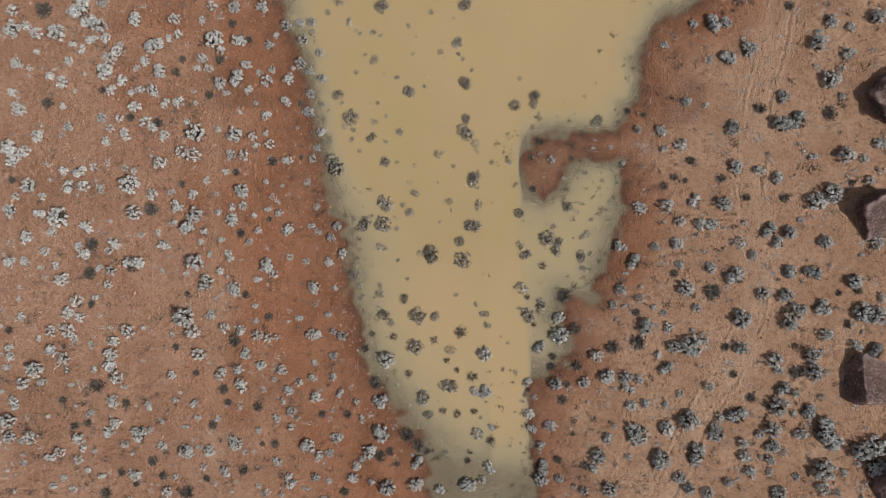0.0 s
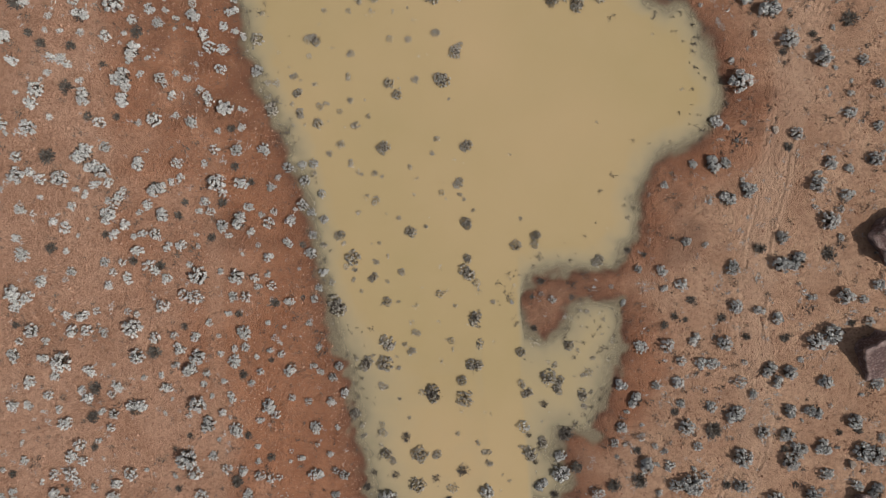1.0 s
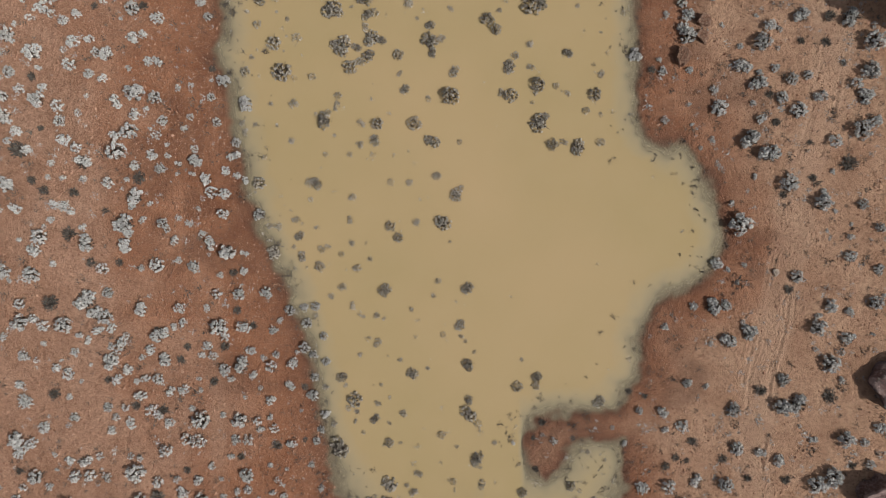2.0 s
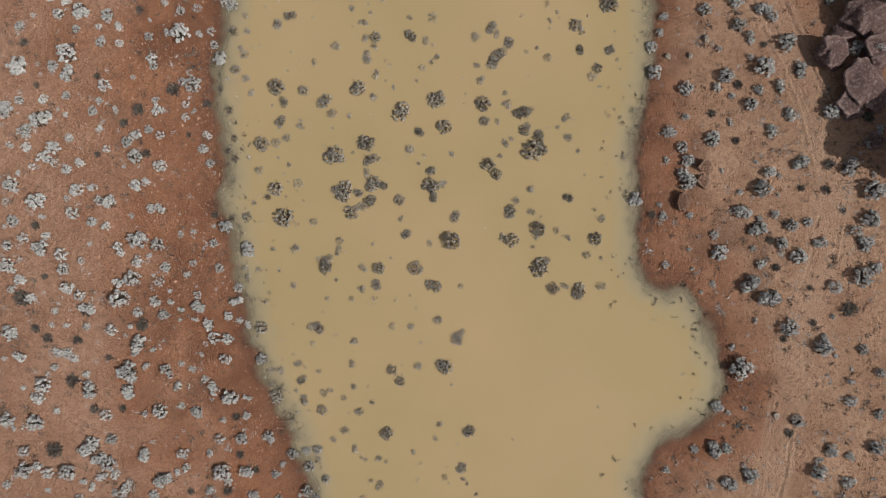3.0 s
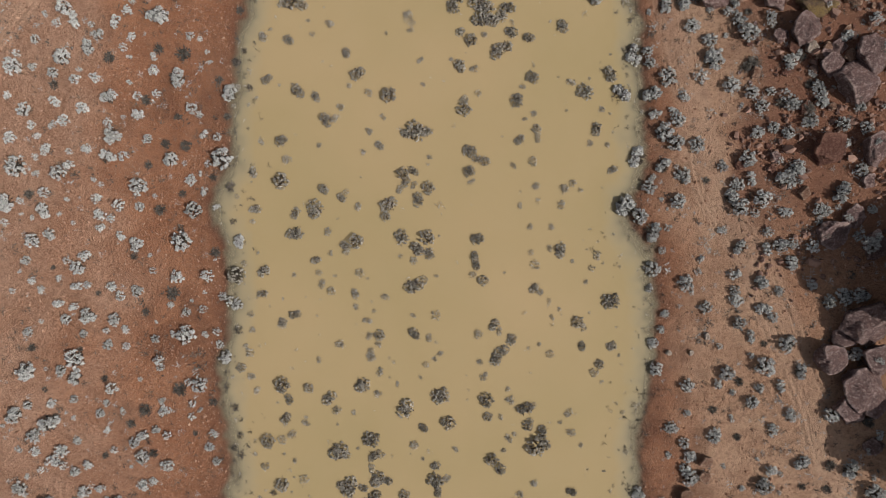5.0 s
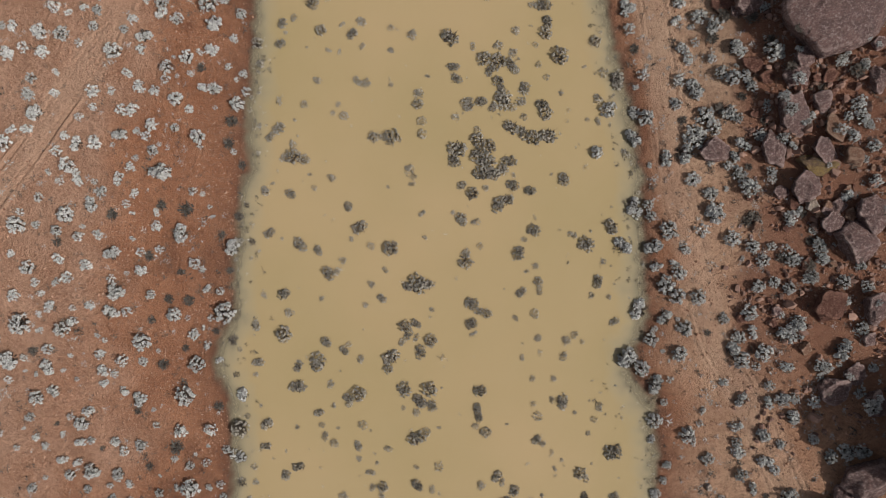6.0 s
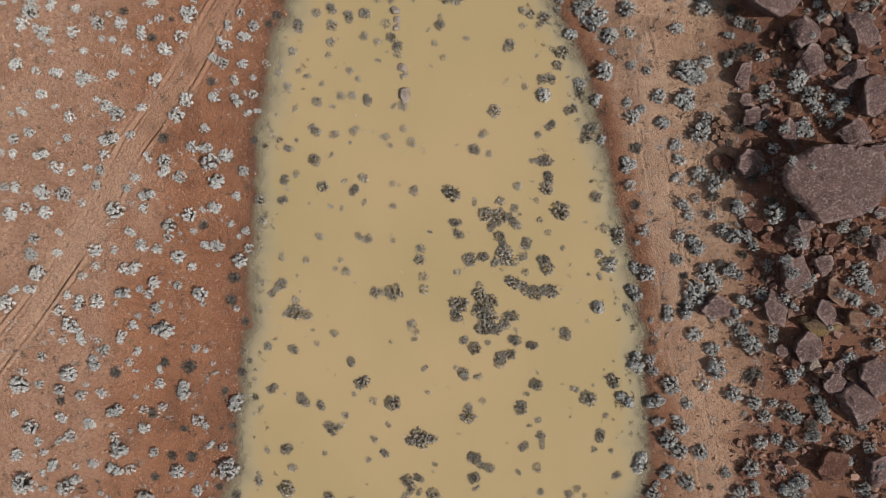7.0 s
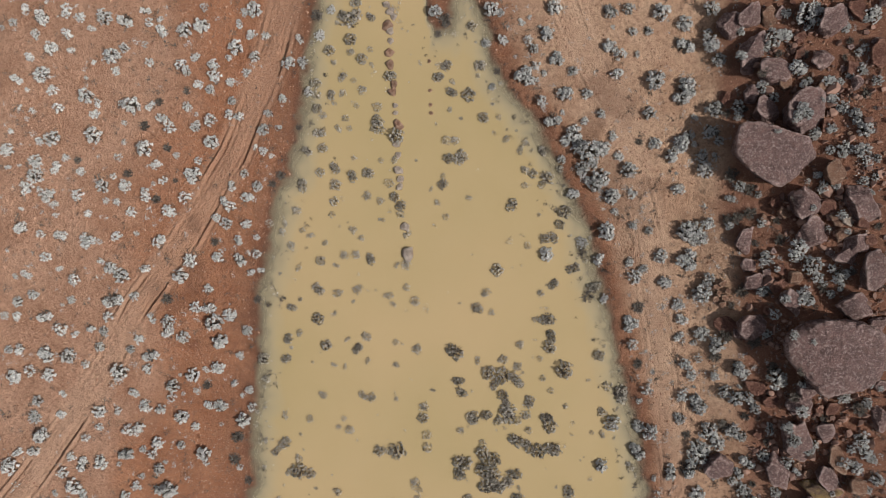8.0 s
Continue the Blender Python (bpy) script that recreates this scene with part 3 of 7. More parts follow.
boulders([
    (27.68, 40.35, 1.15, 0.92, 0, 0.6, "purple"),
    (29.01, 40.90, 0.76, 1.14, 0, 0.72, "purple"),
    (28.99, 37.71, 0.69, 0.53, 0, 0.48, "purple"),
    (33.2, 49.3, 3.3, 4.4, 0, 4.2, "purple"),
    (33.4, 37.6, 3.0, 3.2, 0, 3.6, "purple"),
    (28.57, 51.35, 0.68, 0.95, 0, 0.9, "purple"),
    (18.23, 36.12, 0.51, 0.32, 10, 0.45, "orange"),
    (18.22, 35.01, 0.32, 0.44, 0, 0.4, "orange"),
    (16.81, 33.62, 0.47, 0.67, -15, 0.55, "orange"),
    (30.6, -8.4, 2.1, 1.6, 0, 1.0, "purple"),
    (30.9, 3.1, 1.75, 1.6, -15, 1.0, "purple"),
    (32.0, 11.2, 2.0, 1.9, 0, 1.35, "purple"),
    (34.09, -15.33, 3.08, 2.69, 0, 0.9, "purple"),
    (23.59, 18.68, 0.2, 0.2, 0, 0.2, "cream"),
])
boulders([
    (29.25, -4.46, 0.27, 0.19, 0, 0.3, "cream"),
    (15.61, 43.76, 0.2, 0.16, 0, 0.2, "cream"),
    (18.23, 44.94, 0.2, 0.2, 0, 0.2, "cream"),
    (17.16, 43.76, 0.16, 0.16, 0, 0.2, "cream"),
])
kerb_stones([
    (-4.78, 101.37, 0.24, "cream"), (-4.5, 100.89, 0.28, "cream"), (-4.27, 100.53, 0.2, "cream"), (-4.71, 99.89, 0.32, "orange"), (-4.51, 99.49, 0.24, "cream"), (-4.43, 98.8, 0.2, "cream"),
    (-4.6, 98, 0.28, "orange"), (-4.52, 97.08, 0.28, "orange"), (-4.25, 95.68, 0.24, "orange"), (-4.33, 95.16, 0.28, "orange"), (-4.14, 94.2, 0.16, "cream"), (-4.14, 93.68, 0.16, "cream"),
    (-3.98, 92.88, 0.32, "orange"), (-4.03, 91.47, 0.24, "cream"), (-3.96, 90.67, 0.2, "cream"), (-3.96, 89.67, 0.28, "cream"), (-3.81, 88.95, 0.24, "cream"), (-3.85, 88.47, 0.2, "cream"),
    (-3.58, 85.58, 0.28, "cream"), (-3.35, 83.78, 0.44, "cream"), (-1.72, 97.35, 0.12, "orange"), (-1.65, 95.27, 0.12, "orange"), (-1.62, 93.66, 0.12, "orange"), (-1.65, 94.27, 0.12, "orange"),
])



def field_stones(count):
    """Middling rocks that fill the boulder field."""
    g = np.random.default_rng(77)
    places = []
    while len(places) < count:
        x, y = g.uniform(20.0, 31.5), g.uniform(54, 101)
        if value_noise(np.array(x), np.array(y), 3.0, 2.0) > 0.4 and math.hypot(x - 21.0, y - 90.1) > 3.0 and math.hypot(x - 25.0, y - 76.9) > 3.2:
            a = min(0.1 * math.exp(g.exponential(0.55)), 0.42)
            places.append((x, y, a, a * g.uniform(0.55, 1.0), g.uniform(0, 180), a * g.uniform(0.4, 0.8), ("purple", "red", "orange", "red")[int(g.integers(4))]))
    boulders(places)


field_stones(240)


# ---- shrubs ----
def leaf_cloud(g, starts, ways, length, width, out=None):
    """Folded pointed leaves, one at each start along its way."""
    n = len(starts)
    ways = ways / np.linalg.norm(ways, axis=1, keepdims=True)
    side = np.cross(ways, g.normal(size=(n, 3)) if out is None else out + g.normal(scale=0.16, size=(n, 3)))
    side /= np.linalg.norm(side, axis=1, keepdims=True) + 1e-9
    up = np.cross(side, ways)
    ln, wd = (length * g.uniform(0.7, 1.3, n))[:, None], (width * g.uniform(0.7, 1.3, n))[:, None]
    mid = starts + ways * ln * 0.55
    verts = np.stack([starts, mid - side * wd - up * wd * 0.12, starts + ways * ln, mid + side * wd - up * wd * 0.12], 1).reshape(-1, 3)
    i = np.arange(n)[:, None] * 4
    return verts, np.concatenate([i + [0, 1, 2], i + [0, 2, 3]])


def shrub_leaves(g, kind, density=1.0):
    """Leaves of a shrub of radius 1, standing at z = 0: tufted branchlets that fan out from one to four crowns."""
    starts, ways, outs = [], [], []
    if kind == "dark":
        for _ in range(int(30 * density)):
            az, el, ln = g.uniform(0, 2 * math.pi), g.uniform(0.05, 1.2), g.uniform(0.5, 1.05)
            w = np.array([math.cos(az) * math.cos(el), math.sin(az) * math.cos(el), math.sin(el) * 0.7])
            m = int(13 * density) + 3
            s = g.uniform(0.25, 1.0, m)[:, None] * w * ln
            starts.append(s + g.normal(scale=0.03, size=(m, 3)))
            ways.append(w * 0.8 + g.normal(scale=0.45, size=(m, 3)))
            outs.append(np.tile((0.0, 0.0, 1.0), (m, 1)) + 0.4 * w)
        length, width = 0.20, 0.032
    else:
        crowns = int(g.choice((1, 2, 3, 4), p=(0.28, 0.34, 0.24, 0.14)))
        swing = g.uniform(0, 2 * math.pi)
        count, ball = {"pale": (22, (0.15, 0.27)), "grey": (26, (0.11, 0.21)), "drowned": (34, (0.085, 0.165))}[kind]
        count = count * (0.5 + 0.5 * density) / crowns ** 0.6
        for k in range(crowns):
            wide = g.uniform(0.85, 1.0) if crowns == 1 else g.uniform(0.5, 0.75)
            off = 0.0 if crowns == 1 else (1.0 - wide) * g.uniform(0.8, 1.2)
            turn = swing + 2 * math.pi * k / crowns + g.uniform(-0.6, 0.6)
            root = np.array([math.cos(turn) * off, math.sin(turn) * off, 0.05])
            n = int(count) + 2
            for j in range(n):
                # tufts spread evenly over the dome, each at the tip of a branchlet
                az, up = 2.39996 * j + g.uniform(-0.5, 0.5), np.clip((j + 0.5) / n + g.uniform(-0.08, 0.08), 0.03, 1)
                flat = math.sqrt(max(0.0, 1 - up * up))
                w = np.array([math.cos(az) * flat, math.sin(az) * flat, 0.15 + 0.8 * up])
                size = g.uniform(*ball) * (0.75 + 0.35 * wide)
                c = root + w * (wide - 0.6 * size) * g.uniform(0.72, 1.06)
                m = int(24 * (0.35 + 0.65 * density) * g.uniform(0.8, 1.2))
                v = g.normal(size=(m, 3)) + 0.9 * w
                v /= np.linalg.norm(v, axis=1, keepdims=True)
                starts.append(c + v * size * g.uniform(0.45, 0.85, m)[:, None])
                loose = g.normal(size=(m, 3))
                ways.append((loose - 0.8 * (loose * v).sum(1, keepdims=True) * v + 0.5 * w) * (size / 0.2))
                outs.append(v)
        length, width = {"pale": (0.165, 0.072), "grey": (0.15, 0.055), "drowned": (0.115, 0.046)}[kind]
        if density < 0.6:
            length, width = 1.25 * length, 1.3 * width
    s, w = np.concatenate(starts), np.concatenate(ways)
    s[:, 2] = np.maximum(s[:, 2], 0.02)
    return leaf_cloud(g, s, w, length, width, np.concatenate(outs))


def shrub_stems(g, count=30):
    """Thin tapered dead wood that fans out from the root, thicker on one side."""
    verts, faces = [], []
    side_way = g.uniform(0, 2 * math.pi)
    for k in range(count):
        az = side_way + g.normal(0, 0.9) if k % 3 else g.uniform(0, 2 * math.pi)
        el, ln = g.uniform(0.12, 1.1), g.uniform(0.55, 1.08)
        way = np.array([math.cos(az) * math.cos(el), math.sin(az) * math.cos(el), math.sin(el) * 0.75]) * ln
        bend = g.normal(0, 0.12, 3)
        side = np.cross(way, (0, 0, 1.0))
        side /= np.linalg.norm(side)
        up = np.cross(side, way / ln)
        at = len(verts)
        for s, thick in ((-0.05, 0.030), (0.5, 0.020), (1.0, 0.007)):
            for a in range(3):
                verts.append(way * s + bend * s * s + (side * math.cos(a * 2.094) + up * math.sin(a * 2.094)) * thick)
        for lay in range(2):
            for a in range(3):
                b = (a + 1) % 3
                faces.append((at + lay * 3 + a, at + lay * 3 + b, at + lay * 3 + 3 + b, at + lay * 3 + 3 + a))
    # dark blades among the stems put shade into the gaps
    core, blades = twig_shade_core(g, 110)
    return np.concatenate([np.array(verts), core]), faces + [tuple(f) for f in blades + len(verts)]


def twig_shade_core(g, count):
    """Short twigs and dead leaves inside a shrub of radius 1, dark to stand in for shade between tufts too."""
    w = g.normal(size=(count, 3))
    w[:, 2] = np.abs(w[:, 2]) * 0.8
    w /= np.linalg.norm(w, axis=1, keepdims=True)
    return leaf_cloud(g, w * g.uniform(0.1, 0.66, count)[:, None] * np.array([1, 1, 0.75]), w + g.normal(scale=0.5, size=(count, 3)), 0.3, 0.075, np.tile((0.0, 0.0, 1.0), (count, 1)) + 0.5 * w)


MODELS, STEMS = {}, []
for kind_index, kind in enumerate(("pale", "grey", "dark", "drowned")):
    g = np.random.default_rng(100 + kind_index)
    MODELS[kind] = [mesh_from("foliage", *shrub_leaves(g, kind), LEAVES[kind]) for _ in range(12)]
g = np.random.default_rng(55)
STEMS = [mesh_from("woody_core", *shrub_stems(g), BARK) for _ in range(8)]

WORDS = {
    "pale": ("saltbush", "silvery pale saltbush in leaf", "shrub"),
    "grey": ("grey_shrub", "grey-green desert shrub", "shrub"),
    "dark": ("dry_shrub", "dark twiggy half-dead shrub", "shrub"),
    "drowned": ("flooded_shrub", "mud-coated shrub with only its top above the water", "shrub"),
}
pick = np.random.default_rng(11)
LOOSE = {key: ([], []) for key in WORDS}
TALL = {"pale": 1.15, "grey": 1.05, "dark": 0.85, "drowned": 1.0}


def stand(kind, x, y, r):
    """Where a shrub's foot lies: on the ground, in the water somewhat below the surface."""
    z = floor_at(x, y)
    if x > 17:
        z = rock_top(x, y, z) - (0.1 * r if z < rock_top(x, y, z) else 0)
    return max(z - 0.02, -0.14 * r - 0.03)


def shrubs(kind, places):
    name, label, category = WORDS[kind]
    for x, y, r in places:
        mark(x, y)
        wet_foot = floor_at(x, y) < 0
        ob = tagged(new(name), label, category, group=name + ("es" if kind == "pale" else "s"))
        size = "large " if r > 0.58 else "small " if r < 0.34 else ""
        foot = "" if kind == "drowned" else " standing in muddy water" if wet_foot else " on red soil"
        ob["label"] = size + label + foot
        ob.matrix_world = pose(x, y, stand(kind, x, y, r), 0, 0, pick.uniform(0, 360)) @ Matrix.Diagonal((r, r, r * TALL[kind] * pick.uniform(0.85, 1.15), 1))
        for part_name, models in (("foliage", MODELS[kind]), ("woody_core", STEMS)):
            child = new(part_name, models[pick.integers(len(models))])
            child.parent = ob


CELLS = {}


def mark(x, y):
    """Notes where a shrub stands, in cells of two metres and their neighbours."""
    i, j = int(x // 2), int(y // 2)
    for a in (i - 1, i, i + 1):
        for b in (j - 1, j, j + 1):
            CELLS.setdefault((a, b), []).append((x, y))


def add_loose(store, verts, faces):
    offset = sum(len(v) for v in store[0])
    store[0].append(verts)
    store[1].append(np.asarray(faces) + offset)


def low_shrubs(kind, places, density=0.4):
    for x, y, r in places:
        mark(x, y)
        v, f = shrub_leaves(pick, kind, density)
        v[:, 2] *= TALL[kind]
        foot = stand(kind, x, y, r)
        add_loose(LOOSE[kind], v * r + np.array([x, y, foot]), f)
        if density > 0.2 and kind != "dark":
            # dark twigs under the leaves, doubling as the bush's inner shade
            v, f = twig_shade_core(pick, 34)
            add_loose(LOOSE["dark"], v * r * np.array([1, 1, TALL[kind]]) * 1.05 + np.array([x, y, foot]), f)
        if density > 0.2 and kind == "pale" and pick.random() < 0.6:
            # dead twigs on one side of the bush
            v, f = shrub_leaves(pick, "dark", 0.42)
            turn, off = pick.uniform(0, 2 * math.pi), pick.uniform(0.4, 0.9) * r
            add_loose(LOOSE["dark"], v * r * pick.uniform(0.6, 0.95) * np.array([1, 1, TALL["dark"]]) + np.array([x + off * math.cos(turn), y + off * math.sin(turn), foot]), f)


shrubs("pale", [
    (-2.7, -16.7, 0.61), (-0.7, -16.5, 0.57), (3.0, -16.5, 0.66), (8.2, -16.0, 0.52), (8.2, -15.2, 0.61), (-0.6, -15.0, 0.52), (27.5, -14.6, 0.85), (31.1, -14.3, 0.77),
    (18.9, -13.8, 0.82), (30.0, -13.2, 0.72), (-19.8, -13.0, 0.60), (-3.2, -12.9, 0.65), (30.9, -12.8, 0.77), (28.3, -12.7, 0.64), (16.8, -12.1, 0.61), (27.6, -11.9, 0.94),
    (18.3, -11.5, 0.74), (21.7, -11.1, 0.78), (-3.4, -10.6, 0.57), (26.5, -10.6, 0.64), (4.0, -9.9, 0.53), (9.0, -9.2, 0.52), (24.8, -9.1, 0.56), (-26.9, -8.6, 0.59),
    (12.6, -8.6, 0.61), (26.8, -7.8, 0.69), (16.7, -7.8, 0.56), (-2.9, -7.7, 0.61), (4.0, -7.2, 0.57), (24.1, -7.1, 0.60), (26.6, -6.7, 0.60), (7.8, -6.6, 0.53),
])
shrubs("pale", [
    (30.8, -6.3, 0.64), (9.2, -5.8, 0.70), (15.2, -5.0, 0.61), (-16.9, -4.9, 0.77), (21.8, -4.3, 0.78), (29.9, -3.6, 0.77), (27.3, -3.3, 0.64), (29.3, -1.5, 0.60),
    (21.3, -1.3, 0.73), (-20.4, -1.3, 0.73), (-11.4, -1.2, 0.56), (-16.2, -1.1, 0.60), (26.6, -0.9, 0.64), (25.0, -0.9, 0.56), (14.3, -0.5, 0.61), (27.3, 1.2, 0.56),
    (-16.8, 1.3, 0.60), (24.9, 1.8, 0.56), (-25.4, 1.8, 0.76), (23.5, 2.0, 0.60), (-20.4, 2.2, 0.56), (-16.3, 2.2, 0.56), (20.4, 3.7, 0.56), (-27.4, 3.9, 0.55),
    (26.5, 4.0, 0.69), (-20.7, 4.2, 0.69), (27.6, 4.5, 0.77), (21.1, 6.3, 0.56), (-28.8, 6.5, 0.59), (28.4, 7.2, 0.60), (-13.7, 7.8, 0.56), (-16.3, 7.8, 0.69),
])
shrubs("pale", [
    (24.1, 9.3, 0.65), (25.2, 9.5, 0.73), (-13.6, 11.7, 0.61), (-22.6, 11.8, 0.60), (-18.9, 12.0, 0.56), (27.4, 12.4, 0.69), (-19.3, 13.8, 0.69), (20.4, 13.8, 0.61),
    (-15.2, 14.3, 0.65), (-25.7, 14.4, 0.60), (21.8, 14.4, 0.61), (-28.6, 14.5, 0.60), (26.4, 14.9, 0.60), (-22.9, 14.9, 0.56), (-23.6, 15.2, 0.60), (-20.6, 15.5, 0.56),
    (-24.2, 16.1, 0.77), (19.3, 16.2, 0.65), (30.3, 16.7, 0.56), (-27.9, 17.8, 0.60), (-29.8, 18.0, 0.55), (-19.5, 18.5, 0.56), (-14.7, 19.5, 0.61), (-21.7, 19.9, 0.60),
    (-24.3, 20.0, 0.64), (-21.7, 21.4, 0.77), (21.0, 22.0, 0.83), (-21.1, 23.3, 0.69), (26.6, 23.6, 0.65), (-29.7, 24.0, 0.60), (24.3, 24.9, 0.65), (-24.6, 25.6, 0.60),
])
shrubs("pale", [
    (-17.0, 25.9, 0.56), (-22.3, 26.4, 0.69), (22.9, 26.9, 0.78), (-21.5, 27.8, 0.60), (21.6, 27.9, 0.74), (28.9, 28.6, 0.77), (-13.7, 29.9, 0.66), (24.7, 29.9, 0.65),
    (-27.7, 29.9, 0.60), (19.4, 30.1, 0.65), (-21.2, 30.5, 0.73), (29.0, 30.8, 0.60), (-15.2, 31.5, 0.52), (22.0, 31.8, 0.65), (20.9, 33.0, 0.65), (-28.0, 33.1, 0.69),
    (-23.1, 33.1, 0.56), (13.6, 33.8, 0.53), (29.2, 34.5, 0.76), (27.7, 36.0, 0.68), (24.6, 36.3, 0.60), (-27.8, 38.7, 0.77), (-30.1, 39.3, 0.64), (26.4, 39.8, 0.68),
    (16.9, 41.5, 0.52), (-26.0, 41.9, 0.60), (-29.3, 42.4, 0.73), (19.6, 42.4, 0.61), (14.7, 42.6, 0.52), (24.4, 42.7, 0.56), (22.1, 43.0, 0.73), (-15.7, 43.3, 0.53),
])
shrubs("pale", [
    (-26.0, 43.3, 0.73), (27.7, 44.0, 0.55), (-18.4, 44.9, 0.69), (-25.1, 46.3, 0.60), (22.0, 47.0, 0.60), (28.1, 48.1, 0.59), (16.7, 48.7, 0.65), (21.8, 48.8, 0.60),
    (-25.8, 49.6, 0.56), (23.7, 50.2, 0.60), (-21.9, 51.2, 0.56), (20.4, 51.2, 0.56), (22.9, 51.4, 0.56), (-28.8, 51.5, 0.56), (-14.7, 51.5, 0.53), (-18.6, 51.5, 0.78),
    (14.4, 52.3, 0.74), (13.5, 53.4, 0.65), (-28.1, 53.6, 0.60), (20.3, 54.0, 0.65), (-30.7, 54.1, 0.77), (12.5, 54.1, 0.87), (16.1, 54.4, 0.61), (21.7, 54.6, 0.65),
    (19.8, 54.8, 0.61), (26.6, 54.9, 0.76), (-21.6, 55.3, 0.65), (23.3, 55.9, 0.77), (-29.9, 56.6, 0.81), (23.9, 56.7, 0.60), (15.1, 56.9, 0.61),
])
shrubs("pale", [
    (-19.4, 57.2, 0.61), (-15.9, 57.3, 0.78), (-23.8, 57.4, 0.60), (13.3, 57.5, 0.79), (15.9, 58.5, 0.61), (-23.4, 58.9, 0.65), (15.1, 59.3, 0.74),
    (16.1, 60.1, 0.52), (-29.3, 60.5, 0.56), (-23.6, 61.5, 0.60), (-15.4, 61.9, 0.61), (14.3, 61.9, 0.70),
    (12.1, 62.0, 0.74), (-19.0, 62.9, 0.69), (-30.0, 63.5, 0.64), (-26.7, 64.2, 0.69), (18.5, 64.3, 0.82),
    (12.8, 64.9, 0.66), (-25.1, 64.9, 0.56), (17.0, 66.7, 0.61), (-20.1, 67.2, 0.65), (-20.4, 67.2, 0.69), (-26.6, 67.6, 0.56), (15.2, 68.1, 0.61),
])
shrubs("pale", [
    (16.4, 68.5, 0.74), (10.3, 68.6, 0.53), (-26.0, 69.1, 0.56), (-30.9, 69.1, 0.60), (12.9, 69.6, 0.66), (-17.7, 69.7, 0.56),
    (-23.0, 69.8, 0.56), (13.7, 71.0, 0.65), (17.8, 71.1, 0.74), (-28.7, 71.2, 0.64), (-15.0, 72.0, 0.57), (-19.2, 72.3, 0.56), (17.0, 72.9, 0.78),
    (-18.4, 75.2, 0.56), (-30.6, 75.3, 0.55), (-23.4, 75.5, 0.65), (-21.3, 76.7, 0.60),
    (-28.4, 76.8, 0.60), (-16.5, 77.6, 0.61), (12.3, 78.6, 0.65), (-16.9, 78.9, 0.65), (-28.5, 79.5, 0.56), (-23.8, 80.6, 0.73), (17.3, 80.8, 0.78),
])
shrubs("pale", [
    (14.8, 81.6, 0.57), (12.7, 82.0, 0.57), (-19.2, 82.2, 0.56), (-23.3, 82.3, 0.60), (16.4, 83.2, 0.82),
    (-15.1, 83.3, 0.52), (14.5, 83.4, 0.57), (6.5, 83.6, 0.61), (17.2, 84.7, 0.61), (-25.6, 84.8, 0.60), (16.2, 85.1, 0.78), (10.7, 85.2, 0.74), (-30.0, 85.6, 0.55),
    (8.4, 87.9, 0.53), (10.3, 88.9, 0.74), (-18.3, 89.3, 0.65), (15.3, 90.5, 0.56),
    (9.4, 90.8, 0.87), (10.4, 90.9, 0.57), (-21.6, 91.1, 0.60), (15.9, 91.3, 0.69), (15.9, 91.5, 0.61), (-17.0, 91.6, 0.56), (-25.0, 92.0, 0.60),
])
shrubs("pale", [
    (8.4, 92.1, 0.70), (7.0, 93.1, 0.65), (-22.4, 94.1, 0.64), (15.9, 94.4, 0.61), (-25.5, 94.7, 0.56), (7.8, 94.9, 0.61),
    (16.4, 95.2, 0.86), (14.1, 95.8, 0.78), (5.0, 96.1, 0.74), (-28.4, 96.2, 0.64), (-11.7, 97.2, 0.52),
    (7.3, 97.3, 0.57), (-23.7, 97.5, 0.64), (17.9, 98.0, 0.56), (16.2, 98.1, 0.69), (-15.3, 98.2, 0.56), (11.0, 98.2, 0.56), (17.9, 98.2, 0.60),
    (6.6, 99.1, 0.57), (-17.6, 99.7, 0.60), (-22.8, 100.0, 0.60), (-28.5, 100.1, 0.60), (14.5, 100.5, 0.65), (-1.3, 100.8, 0.52), (-14.0, 100.9, 0.61),
])
shrubs("pale", [
    (2.7, 100.9, 0.57), (7.1, 101.0, 0.61),
])
shrubs("pale", [
    (19.4, 96.9, 0.48), (23.4, 99.4, 1.00), (23.8, 99.5, 0.50), (22.2, 98.2, 0.59), (22.9, 96.0, 0.71), (23.4, 95.0, 0.46), (21.5, 94.1, 0.42), (24.5, 94.9, 0.46),
    (26.7, 98.8, 0.37), (24.8, 93.7, 0.50), (26.1, 92.5, 0.57), (22.6, 92.7, 0.67), (19.5, 93.0, 0.35), (19.1, 87.4, 0.39), (19.0, 85.5, 0.35), (24.7, 91.8, 0.41),
    (26.5, 91.6, 0.57), (24.0, 88.8, 0.37), (22.9, 84.1, 0.59), (22.8, 83.5, 0.55), (24.0, 82.0, 0.46), (24.8, 82.6, 0.33), (25.2, 82.1, 0.62), (25.3, 81.4, 0.33),
    (21.1, 81.1, 0.68), (21.8, 80.6, 0.38), (23.4, 80.7, 0.67), (24.7, 80.9, 0.33), (19.5, 75.6, 0.61), (22.1, 74.9, 0.43), (22.8, 74.9, 0.30), (19.4, 73.6, 0.61),
])
